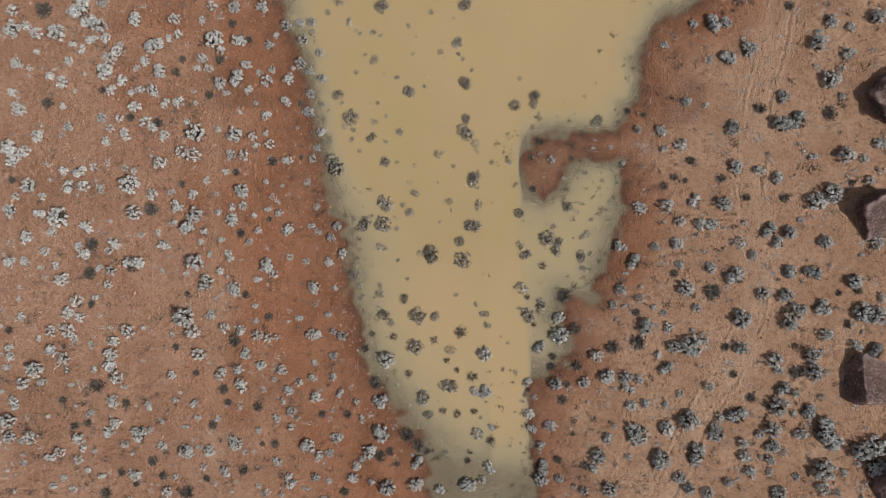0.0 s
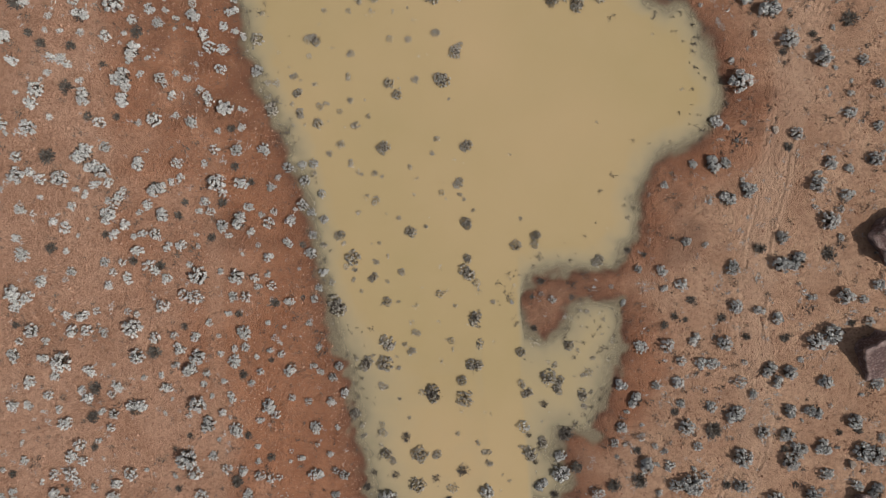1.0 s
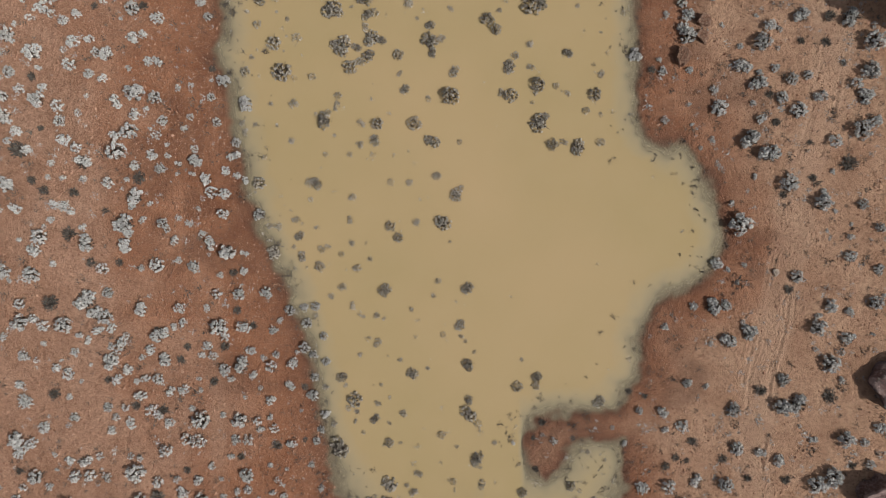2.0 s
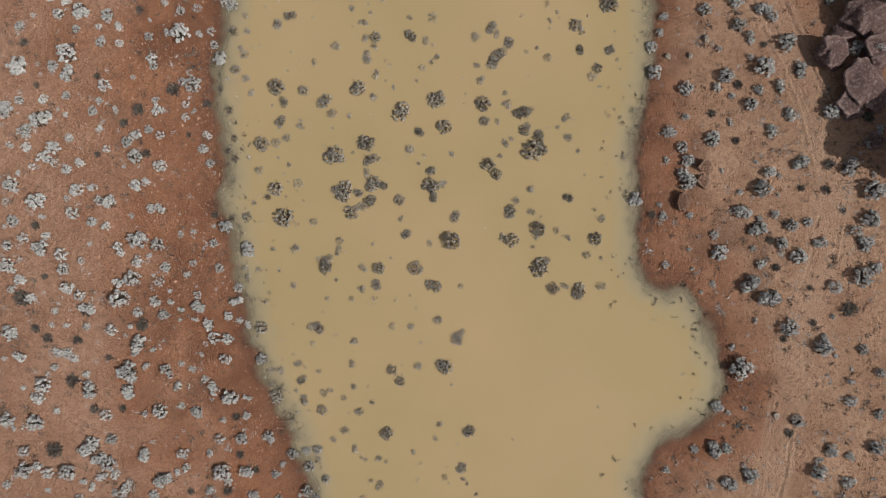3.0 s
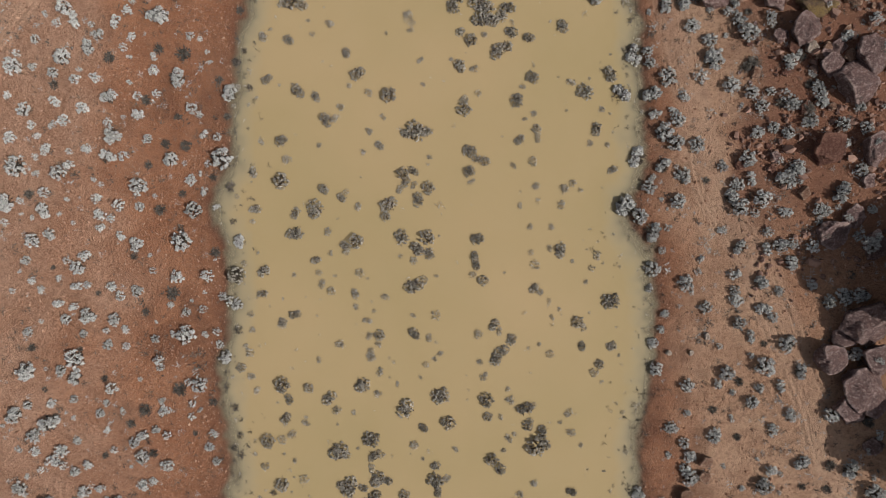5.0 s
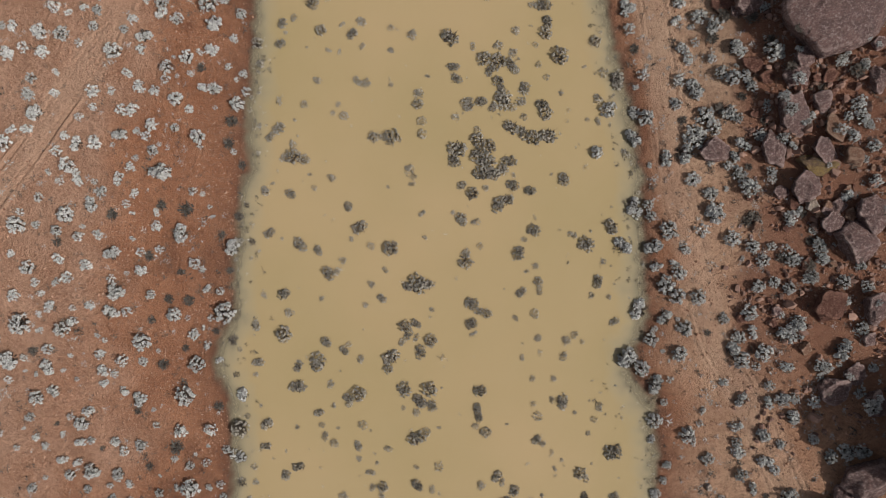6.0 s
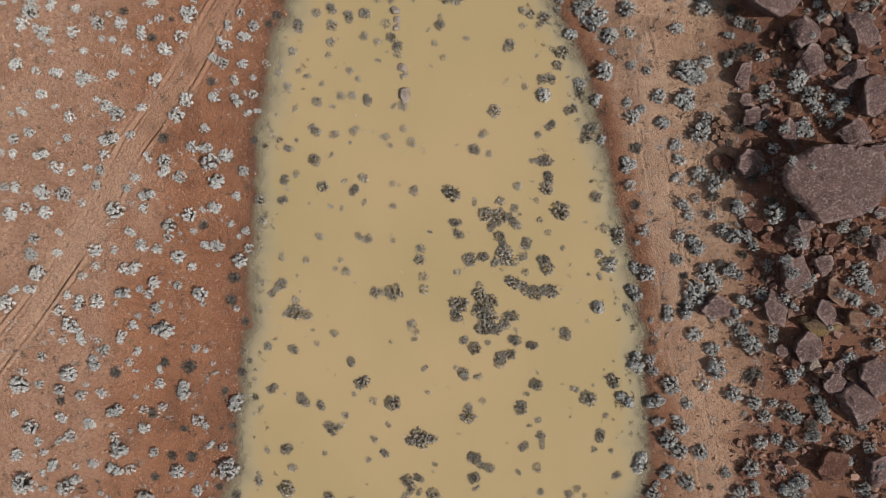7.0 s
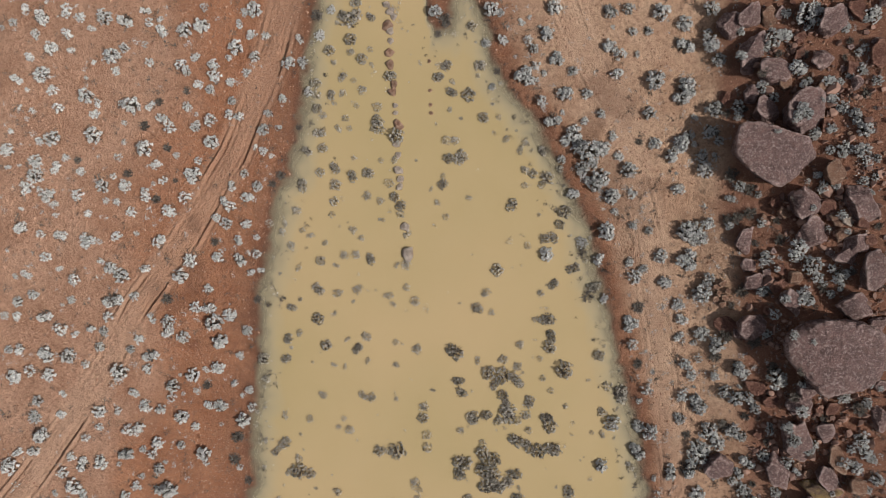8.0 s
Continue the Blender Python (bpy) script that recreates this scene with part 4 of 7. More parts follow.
shrubs("pale", [
    (20.4, 73.2, 0.43), (23.0, 73.1, 0.51), (22.1, 71.9, 0.43), (20.3, 69.1, 0.61), (19.8, 68.2, 0.44), (23.1, 68.8, 0.34), (26.2, 70.6, 0.38), (27.0, 70.5, 0.50),
    (26.6, 69.3, 0.50), (27.8, 68.6, 0.50), (27.4, 67.8, 0.34), (23.8, 64.4, 0.43), (23.3, 63.6, 0.35), (26.6, 65.4, 0.51), (27.1, 65.4, 0.25), (28.1, 66.3, 0.46),
    (25.3, 61.3, 0.60), (20.8, 57.4, 0.61), (21.4, 59.2, 0.53), (19.7, 62.5, 0.62),
])
shrubs("grey", [
    (19.5, 98.8, 0.39), (22.2, 99.7, 0.38), (21.5, 98.1, 0.72), (21.1, 97.6, 0.43), (20.9, 94.9, 0.51), (25.2, 94.8, 0.37), (25.5, 98.3, 0.41), (27.0, 99.0, 0.61),
    (26.2, 96.6, 0.37), (26.4, 95.5, 0.41), (25.8, 95.2, 0.33), (27.2, 94.7, 0.40), (25.4, 93.1, 0.49), (19.5, 93.7, 0.52), (19.6, 88.2, 0.48), (20.7, 87.6, 0.30),
    (20.9, 85.7, 0.43), (23.8, 91.5, 0.50), (24.7, 90.4, 0.41), (25.5, 90.4, 0.62), (26.4, 90.3, 0.61), (26.7, 89.5, 0.41), (27.2, 89.7, 0.32), (24.3, 87.9, 0.50),
    (26.5, 88.3, 0.41), (27.1, 88.5, 0.32), (26.8, 87.5, 0.28), (25.2, 86.1, 0.37), (25.5, 85.0, 0.25), (21.1, 83.2, 0.60), (23.7, 82.8, 0.75), (21.2, 78.1, 0.43),
])
shrubs("grey", [
    (21.8, 78.3, 0.38), (19.9, 75.3, 0.48), (21.7, 75.1, 0.77), (18.7, 74.0, 0.53), (20.1, 73.7, 0.43), (19.3, 71.2, 0.61), (19.8, 70.9, 0.44), (20.6, 72.9, 0.43),
    (25.5, 74.1, 0.46), (26.8, 73.8, 0.41), (22.5, 71.1, 0.51), (21.3, 69.6, 0.52), (22.6, 69.3, 0.52), (24.0, 70.7, 0.38), (19.4, 67.6, 0.40), (20.1, 67.0, 0.62),
    (22.0, 67.1, 0.43), (26.7, 71.3, 0.66), (27.4, 70.0, 0.41), (23.3, 64.0, 0.60), (25.1, 62.1, 0.56), (23.6, 61.1, 0.61), (21.0, 62.0, 0.57), (22.2, 62.0, 0.39),
    (21.7, 61.0, 0.53), (27.6, 60.7, 0.42), (23.3, 59.1, 0.56), (24.6, 59.9, 0.60), (22.4, 59.5, 0.52), (26.6, 59.6, 0.60), (28.0, 59.3, 0.51), (20.7, 66.1, 0.74),
])
shrubs("dark", [
    (21.9, 97.0, 0.42), (22.7, 97.4, 0.38), (23.3, 96.8, 0.38), (20.5, 95.6, 0.39), (25.5, 96.4, 0.29), (26.7, 93.9, 0.41), (25.8, 97.4, 0.33), (20.0, 93.5, 0.30),
    (18.9, 93.3, 0.39), (19.2, 89.0, 0.65), (20.2, 88.0, 0.52), (18.9, 85.9, 0.48), (19.5, 86.0, 0.56), (20.2, 86.3, 0.52), (21.8, 85.8, 0.38), (20.5, 86.5, 0.30),
    (25.0, 88.0, 0.33), (22.0, 84.5, 0.51), (20.5, 84.3, 0.34), (27.3, 85.3, 0.32), (25.9, 82.4, 0.37), (24.3, 81.3, 0.50), (19.8, 81.0, 0.61), (19.2, 80.0, 0.39),
    (18.7, 78.1, 0.66), (19.0, 77.7, 0.39), (20.4, 77.6, 0.60), (21.6, 75.7, 0.64), (22.3, 76.0, 0.42), (18.8, 71.6, 0.57), (20.1, 72.3, 0.39), (22.7, 73.9, 0.51),
])
shrubs("dark", [
    (24.6, 72.5, 0.42), (24.0, 72.6, 0.25), (26.4, 73.4, 0.58), (21.5, 70.6, 0.43), (20.7, 67.5, 0.35), (24.1, 64.2, 0.39), (21.1, 64.1, 0.61), (24.6, 62.4, 0.43),
    (22.9, 61.2, 0.52), (24.5, 60.7, 0.52), (20.7, 63.7, 0.53),
])
low_shrubs("pale", [
    (-17.9, -17.0, 0.38), (1.0, -16.9, 0.39), (-24.3, -16.9, 0.30), (-25.6, -16.7, 0.30), (-9.4, -16.5, 0.43), (-3.8, -16.3, 0.26), (4.0, -16.2, 0.35), (-9.6, -16.0, 0.35),
    (-5.1, -16.0, 0.39), (-22.3, -15.9, 0.30), (27.6, -15.9, 0.51), (-20.1, -15.8, 0.47), (-13.9, -15.6, 0.43), (-23.3, -15.5, 0.26), (4.5, -15.3, 0.48), (-15.4, -15.3, 0.26),
    (-4.9, -15.2, 0.35), (11.8, -15.1, 0.39), (22.7, -15.0, 0.47), (-10.4, -14.9, 0.39), (-23.9, -14.8, 0.34), (-25.9, -14.7, 0.38), (-7.5, -14.5, 0.39), (-6.8, -14.3, 0.35),
    (-16.4, -14.3, 0.39), (-25.2, -14.3, 0.38), (-15.1, -14.2, 0.43), (-4.0, -14.2, 0.52), (24.0, -14.1, 0.39), (-23.6, -14.0, 0.30), (22.3, -13.9, 0.52), (-8.3, -13.8, 0.52),
])
low_shrubs("pale", [
    (-18.3, -13.8, 0.34), (-20.8, -13.7, 0.30), (8.1, -13.6, 0.35), (-23.9, -13.4, 0.47), (-27.1, -13.3, 0.51), (-6.3, -13.2, 0.48), (22.1, -13.0, 0.43), (-21.9, -12.9, 0.43),
    (3.6, -12.9, 0.44), (12.7, -12.9, 0.44), (-9.5, -12.5, 0.30), (7.4, -12.4, 0.39), (4.6, -12.4, 0.31), (-21.4, -12.3, 0.43), (23.2, -12.3, 0.35), (26.0, -12.2, 0.52),
    (8.7, -12.2, 0.48), (-14.6, -12.0, 0.26), (-4.6, -11.9, 0.31), (-10.5, -11.9, 0.35), (7.2, -11.4, 0.44), (20.5, -11.3, 0.39), (-19.3, -11.1, 0.34), (-28.4, -11.0, 0.47),
    (-16.2, -10.9, 0.34), (-21.6, -10.8, 0.47), (-5.0, -10.7, 0.26), (-10.1, -10.7, 0.26), (14.3, -10.6, 0.44), (15.3, -10.4, 0.39), (-7.8, -10.4, 0.43), (-6.2, -10.1, 0.31),
])
low_shrubs("pale", [
    (3.3, -9.9, 0.39), (-11.5, -9.9, 0.26), (-9.7, -9.9, 0.39), (-27.7, -9.6, 0.51), (-13.0, -9.6, 0.52), (14.1, -9.4, 0.48), (-9.0, -9.4, 0.30), (25.6, -9.4, 0.34),
    (-21.4, -9.1, 0.51), (11.0, -9.1, 0.44), (19.7, -9.1, 0.39), (-8.1, -9.1, 0.35), (7.0, -9.1, 0.35), (-6.7, -9.0, 0.31), (-17.7, -8.9, 0.34), (-14.4, -8.8, 0.47),
    (14.8, -8.7, 0.39), (-23.0, -8.6, 0.26), (-13.2, -8.5, 0.39), (-10.2, -8.5, 0.39), (-21.9, -8.3, 0.51), (-11.7, -8.2, 0.39), (-28.7, -7.8, 0.34), (24.4, -7.8, 0.35),
    (-15.9, -7.5, 0.52), (-21.8, -7.5, 0.47), (-25.8, -7.3, 0.47), (11.8, -7.1, 0.48), (-28.7, -7.1, 0.34), (-21.7, -6.6, 0.43), (-24.3, -6.4, 0.34), (-11.2, -6.3, 0.35),
])
low_shrubs("pale", [
    (-10.6, -6.2, 0.26), (-11.9, -6.1, 0.39), (-25.8, -6.0, 0.38), (29.6, -5.9, 0.47), (-20.7, -5.9, 0.51), (-16.3, -5.9, 0.52), (-8.1, -5.9, 0.52), (-24.7, -5.9, 0.47),
    (-6.7, -5.8, 0.26), (-13.1, -5.8, 0.39), (19.2, -5.7, 0.43), (-14.2, -5.6, 0.39), (27.5, -5.2, 0.52), (-23.9, -5.0, 0.38), (16.8, -5.0, 0.44), (-27.9, -5.0, 0.34),
    (-9.1, -4.9, 0.30), (-24.7, -4.7, 0.47), (-7.1, -4.6, 0.26), (9.1, -4.5, 0.44), (-24.1, -3.9, 0.47), (18.7, -3.6, 0.39), (-22.9, -3.6, 0.26), (-22.1, -2.7, 0.34),
    (6.5, -2.5, 0.44), (-25.2, -2.4, 0.51), (-12.0, -2.2, 0.30), (-10.9, -1.8, 0.35), (-14.6, -1.7, 0.30), (-22.7, -1.6, 0.30), (-25.6, -1.5, 0.30), (-28.7, -1.3, 0.43),
])
low_shrubs("pale", [
    (13.7, -1.3, 0.22), (-27.7, -1.2, 0.34), (-7.1, -0.9, 0.35), (-23.7, -0.7, 0.43), (-9.8, -0.6, 0.30), (-14.0, -0.6, 0.43), (-26.3, -0.5, 0.38), (-22.1, -0.4, 0.30),
    (-6.2, -0.3, 0.39), (-24.1, -0.1, 0.34), (-21.7, 0.1, 0.43), (-18.4, 0.1, 0.43), (-15.9, 0.3, 0.26), (-27.6, 0.4, 0.51), (-14.5, 0.5, 0.26), (13.3, 0.6, 0.48),
    (17.2, 0.9, 0.48), (-18.8, 0.9, 0.26), (-15.7, 1.0, 0.30), (21.5, 1.0, 0.48), (24.1, 1.1, 0.52), (-23.6, 1.2, 0.47), (-12.0, 1.2, 0.30), (30.7, 1.2, 0.51),
    (-10.0, 1.3, 0.48), (-26.7, 2.0, 0.43), (19.6, 2.2, 0.52), (18.8, 2.3, 0.48), (-14.8, 2.4, 0.26), (17.4, 2.4, 0.44), (21.8, 2.4, 0.26), (-10.6, 2.4, 0.30),
])
low_shrubs("pale", [
    (-11.4, 2.7, 0.26), (-17.6, 2.8, 0.47), (16.4, 3.5, 0.52), (-19.2, 3.5, 0.43), (-16.5, 3.6, 0.39), (-17.9, 3.7, 0.30), (18.3, 3.9, 0.52), (-24.8, 3.9, 0.47),
    (-23.8, 4.0, 0.47), (-11.6, 4.6, 0.22), (-15.6, 4.6, 0.30), (-25.2, 5.0, 0.34), (-24.1, 5.0, 0.47), (-20.5, 5.1, 0.26), (-23.2, 5.3, 0.30), (-14.3, 5.3, 0.30),
    (-21.1, 5.3, 0.26), (30.1, 5.5, 0.39), (-28.5, 5.6, 0.51), (23.9, 5.6, 0.52), (-18.7, 5.7, 0.52), (22.7, 6.1, 0.43), (-10.1, 6.1, 0.39), (-27.8, 6.2, 0.51),
    (-16.5, 6.3, 0.52), (5.5, 6.3, 0.18), (-13.1, 6.4, 0.39), (13.4, 6.4, 0.26), (-17.3, 6.5, 0.43), (26.3, 7.0, 0.35), (29.7, 7.0, 0.34), (-22.4, 7.1, 0.34),
])
low_shrubs("pale", [
    (-11.3, 7.2, 0.35), (16.1, 7.5, 0.31), (-18.5, 7.6, 0.39), (-21.1, 7.6, 0.43), (-12.5, 7.7, 0.35), (17.3, 7.7, 0.48), (30.7, 8.0, 0.47), (-22.1, 8.0, 0.30),
    (-19.3, 8.1, 0.34), (-7.8, 8.2, 0.39), (-19.7, 8.5, 0.47), (-17.0, 8.6, 0.26), (-21.5, 8.7, 0.30), (15.9, 8.7, 0.44), (-11.6, 9.2, 0.39), (-25.3, 9.4, 0.26),
    (-20.5, 9.5, 0.47), (-18.5, 9.8, 0.39), (-17.6, 9.9, 0.43), (-10.3, 10.2, 0.39), (-28.6, 10.2, 0.38), (-20.8, 10.5, 0.26), (-22.1, 10.6, 0.43), (-20.2, 10.7, 0.34),
    (-12.8, 10.9, 0.35), (-25.3, 11.0, 0.47), (-21.4, 11.3, 0.43), (-26.2, 11.4, 0.34), (-11.6, 11.6, 0.44), (-10.1, 11.8, 0.44), (-16.4, 12.3, 0.26), (-15.6, 12.3, 0.35),
])
low_shrubs("pale", [
    (-22.2, 12.4, 0.30), (-25.0, 12.5, 0.34), (-13.0, 12.6, 0.39), (-19.9, 12.7, 0.39), (-16.0, 13.0, 0.39), (-21.9, 13.2, 0.52), (-24.1, 13.3, 0.34), (-14.8, 13.6, 0.35),
    (-24.7, 13.7, 0.30), (-23.4, 14.0, 0.43), (-22.5, 14.1, 0.39), (28.5, 14.2, 0.52), (-18.3, 14.3, 0.30), (-13.6, 14.3, 0.52), (-27.1, 14.3, 0.43), (-17.7, 14.6, 0.35),
    (16.0, 14.7, 0.31), (-27.8, 14.8, 0.38), (-17.9, 15.6, 0.43), (-16.1, 15.6, 0.30), (26.5, 15.7, 0.30), (-28.7, 15.8, 0.43), (28.6, 16.0, 0.39), (18.0, 16.2, 0.35),
    (27.3, 16.4, 0.52), (-15.4, 16.6, 0.39), (-13.6, 18.2, 0.31), (-23.2, 18.3, 0.43), (19.6, 19.2, 0.48), (-27.8, 19.5, 0.51), (-13.6, 19.5, 0.31), (28.6, 19.9, 0.47),
])
low_shrubs("pale", [
    (-15.9, 20.1, 0.52), (-28.8, 20.2, 0.21), (-18.4, 20.3, 0.39), (-16.5, 20.8, 0.30), (-24.6, 21.1, 0.30), (-18.9, 21.1, 0.30), (-26.7, 21.6, 0.30), (-25.4, 22.2, 0.34),
    (-15.1, 22.2, 0.44), (-29.1, 22.3, 0.51), (-26.5, 22.7, 0.43), (-15.0, 23.6, 0.44), (-15.9, 23.7, 0.52), (-22.9, 24.2, 0.47), (26.7, 24.2, 0.35), (-26.0, 24.5, 0.26),
    (-16.3, 24.6, 0.48), (-13.6, 24.6, 0.31), (-14.2, 24.9, 0.31), (-15.0, 25.2, 0.35), (-21.2, 25.4, 0.35), (-18.9, 26.2, 0.26), (-14.4, 26.2, 0.48), (-20.0, 26.2, 0.43),
    (-28.4, 26.4, 0.43), (-25.1, 26.6, 0.43), (-17.1, 26.7, 0.31), (-25.9, 27.1, 0.52), (-22.5, 27.5, 0.43), (-19.7, 27.6, 0.35), (-29.1, 27.6, 0.43), (27.2, 27.8, 0.52),
])
low_shrubs("pale", [
    (-21.2, 29.0, 0.43), (15.7, 29.2, 0.31), (29.9, 29.2, 0.43), (22.3, 29.3, 0.39), (-26.3, 29.4, 0.52), (-22.5, 29.8, 0.52), (21.7, 30.4, 0.26), (-28.9, 30.5, 0.39),
    (-27.4, 30.7, 0.34), (26.1, 30.8, 0.51), (-17.4, 31.1, 0.26), (19.0, 31.3, 0.35), (-23.4, 31.4, 0.35), (28.4, 31.7, 0.47), (-27.7, 32.0, 0.26), (-25.6, 32.3, 0.52),
    (22.1, 32.4, 0.35), (17.3, 32.7, 0.31), (-20.3, 32.7, 0.35), (-19.7, 32.7, 0.43), (23.1, 32.8, 0.35), (15.2, 33.4, 0.22), (-25.4, 33.9, 0.52), (-24.3, 34.1, 0.39),
    (-21.4, 34.3, 0.43), (-20.7, 34.5, 0.35), (16.8, 35.5, 0.52), (-19.7, 35.7, 0.52), (22.6, 35.7, 0.47), (-25.1, 35.8, 0.39), (-27.5, 36.1, 0.52), (17.1, 36.5, 0.52),
])
low_shrubs("pale", [
    (-28.7, 36.8, 0.39), (-26.9, 36.8, 0.52), (-23.4, 36.8, 0.30), (-19.7, 37.8, 0.35), (-21.4, 37.8, 0.48), (-16.5, 37.9, 0.35), (22.6, 38.5, 0.52), (29.4, 38.5, 0.38),
    (-18.0, 39.1, 0.31), (-19.9, 39.5, 0.48), (23.8, 39.6, 0.47), (-18.0, 40.0, 0.31), (-27.6, 40.1, 0.39), (-23.5, 41.2, 0.48), (23.2, 41.6, 0.47), (19.0, 41.6, 0.39),
    (-20.3, 43.1, 0.43), (-22.5, 44.1, 0.30), (14.5, 44.4, 0.44), (-17.1, 44.9, 0.26), (21.2, 45.0, 0.48), (-16.3, 45.1, 0.31), (-23.9, 45.2, 0.26), (-22.6, 45.3, 0.35),
    (22.6, 46.4, 0.43), (-26.1, 46.9, 0.35), (-27.1, 47.1, 0.43), (-15.4, 47.3, 0.39), (20.2, 47.5, 0.52), (-22.9, 47.6, 0.43), (-30.2, 48.0, 0.26), (-28.3, 48.1, 0.30),
])
low_shrubs("pale", [
    (-23.5, 48.3, 0.39), (-25.8, 48.3, 0.43), (-25.1, 48.4, 0.30), (25.0, 48.7, 0.43), (-28.9, 48.7, 0.30), (-19.0, 49.0, 0.52), (-16.9, 49.1, 0.48), (20.1, 49.3, 0.48),
    (-25.3, 50.4, 0.47), (22.1, 51.1, 0.47), (24.9, 51.3, 0.51), (-14.8, 51.5, 0.44), (-22.9, 51.8, 0.39), (19.2, 52.4, 0.39), (-24.3, 52.4, 0.35), (-24.3, 53.3, 0.48),
    (23.2, 53.6, 0.52), (21.3, 53.6, 0.35), (-16.4, 53.9, 0.31), (-23.0, 54.0, 0.48), (-24.5, 54.4, 0.43), (-28.1, 54.8, 0.47), (-17.2, 55.0, 0.35), (-18.1, 55.8, 0.44),
    (21.1, 56.0, 0.52), (-26.4, 56.7, 0.43), (-28.7, 57.3, 0.26), (-22.7, 57.4, 0.39), (-26.4, 57.7, 0.26), (-27.9, 57.8, 0.47), (-25.2, 57.9, 0.39), (-30.3, 58.6, 0.47),
])
low_shrubs("pale", [
    (-28.5, 58.7, 0.30), (-17.2, 59.0, 0.35), (-28.9, 59.5, 0.34), (-23.7, 59.7, 0.35), (-26.7, 59.8, 0.43),
    (-21.7, 60.3, 0.48), (14.5, 60.5, 0.48), (-25.4, 60.7, 0.47), (15.7, 60.7, 0.39), (-18.0, 60.8, 0.48), (-27.3, 61.1, 0.47), (-30.5, 61.5, 0.34), (-21.7, 61.6, 0.35),
    (16.5, 61.8, 0.44), (-20.4, 61.8, 0.35), (-25.9, 62.7, 0.43), (-24.6, 62.8, 0.39), (17.6, 63.1, 0.52), (-20.6, 63.4, 0.39),
    (13.2, 64.3, 0.44), (-29.8, 64.4, 0.30), (-22.1, 65.7, 0.35), (-24.8, 66.5, 0.26), (-27.1, 66.5, 0.30), (-25.9, 66.6, 0.47), (-23.2, 66.7, 0.48),
])
low_shrubs("pale", [
    (-26.1, 67.2, 0.34), (-22.4, 67.5, 0.39), (-27.3, 68.6, 0.43), (-17.6, 69.0, 0.26), (-24.8, 69.2, 0.52), (-21.3, 69.7, 0.39), (-26.8, 69.7, 0.34),
    (-29.3, 70.1, 0.43), (-30.4, 70.1, 0.39), (-21.0, 70.5, 0.52), (-25.8, 71.0, 0.34), (-22.2, 71.5, 0.52), (-22.9, 71.5, 0.48), (-18.3, 71.6, 0.35), (-24.9, 71.7, 0.30),
    (-27.5, 72.6, 0.34), (-24.9, 72.8, 0.52), (-23.6, 72.8, 0.30), (-14.4, 72.9, 0.39), (-20.7, 72.9, 0.43), (-17.3, 73.1, 0.44), (-21.7, 73.1, 0.52), (16.0, 73.6, 0.48),
    (-19.9, 73.7, 0.35), (13.5, 74.0, 0.44), (-27.3, 74.1, 0.30), (-22.5, 74.1, 0.43), (-14.6, 74.1, 0.35), (-15.6, 74.6, 0.31), (18.1, 75.0, 0.39), (16.6, 75.0, 0.44),
])
low_shrubs("pale", [
    (-28.2, 75.4, 0.51), (-21.6, 75.7, 0.39), (-29.5, 75.7, 0.43), (-16.7, 75.7, 0.52), (16.2, 75.8, 0.52), (-25.8, 76.1, 0.30), (17.1, 76.2, 0.35), (-15.2, 76.6, 0.35),
    (-30.2, 77.2, 0.43), (12.5, 77.2, 0.44), (-22.1, 77.8, 0.39), (15.7, 77.8, 0.44), (-26.5, 78.2, 0.30), (-20.1, 78.2, 0.52), (-27.4, 78.5, 0.51), (-25.4, 78.6, 0.34),
    (15.9, 79.0, 0.48), (-21.2, 79.3, 0.39), (-15.9, 79.4, 0.52), (-24.2, 79.4, 0.43), (-30.4, 79.5, 0.34), (-18.2, 80.0, 0.48), (15.7, 80.0, 0.52), (-17.3, 80.0, 0.52),
    (10.6, 80.4, 0.39), (-17.4, 81.3, 0.39), (-26.5, 82.0, 0.47), (-29.7, 82.4, 0.39), (-14.4, 82.4, 0.31), (-13.7, 82.5, 0.31), (-21.7, 82.8, 0.39), (-27.5, 82.8, 0.26),
])
low_shrubs("pale", [
    (10.2, 83.2, 0.48), (-18.6, 83.3, 0.52), (-16.7, 83.5, 0.44), (-28.4, 83.6, 0.43), (-14.0, 83.7, 0.35), (-15.3, 84.7, 0.39), (-20.7, 84.7, 0.52), (-14.0, 84.9, 0.26),
    (-27.4, 85.0, 0.51), (-23.6, 85.0, 0.43), (-28.7, 85.2, 0.34), (17.7, 85.7, 0.52), (-14.7, 85.8, 0.44), (-16.8, 86.3, 0.39), (-25.5, 86.6, 0.30),
    (-22.6, 86.7, 0.39), (-20.0, 86.8, 0.52), (-15.8, 87.1, 0.48), (-23.6, 87.4, 0.30), (-16.3, 87.5, 0.35), (-14.6, 87.7, 0.48), (-18.9, 87.7, 0.48), (12.6, 87.8, 0.39),
    (-21.6, 87.9, 0.52), (-26.2, 87.9, 0.47), (15.7, 88.1, 0.52), (-29.6, 88.4, 0.51), (-23.0, 88.5, 0.47), (-15.7, 88.5, 0.39), (9.4, 88.8, 0.39), (-20.4, 88.9, 0.35),
])
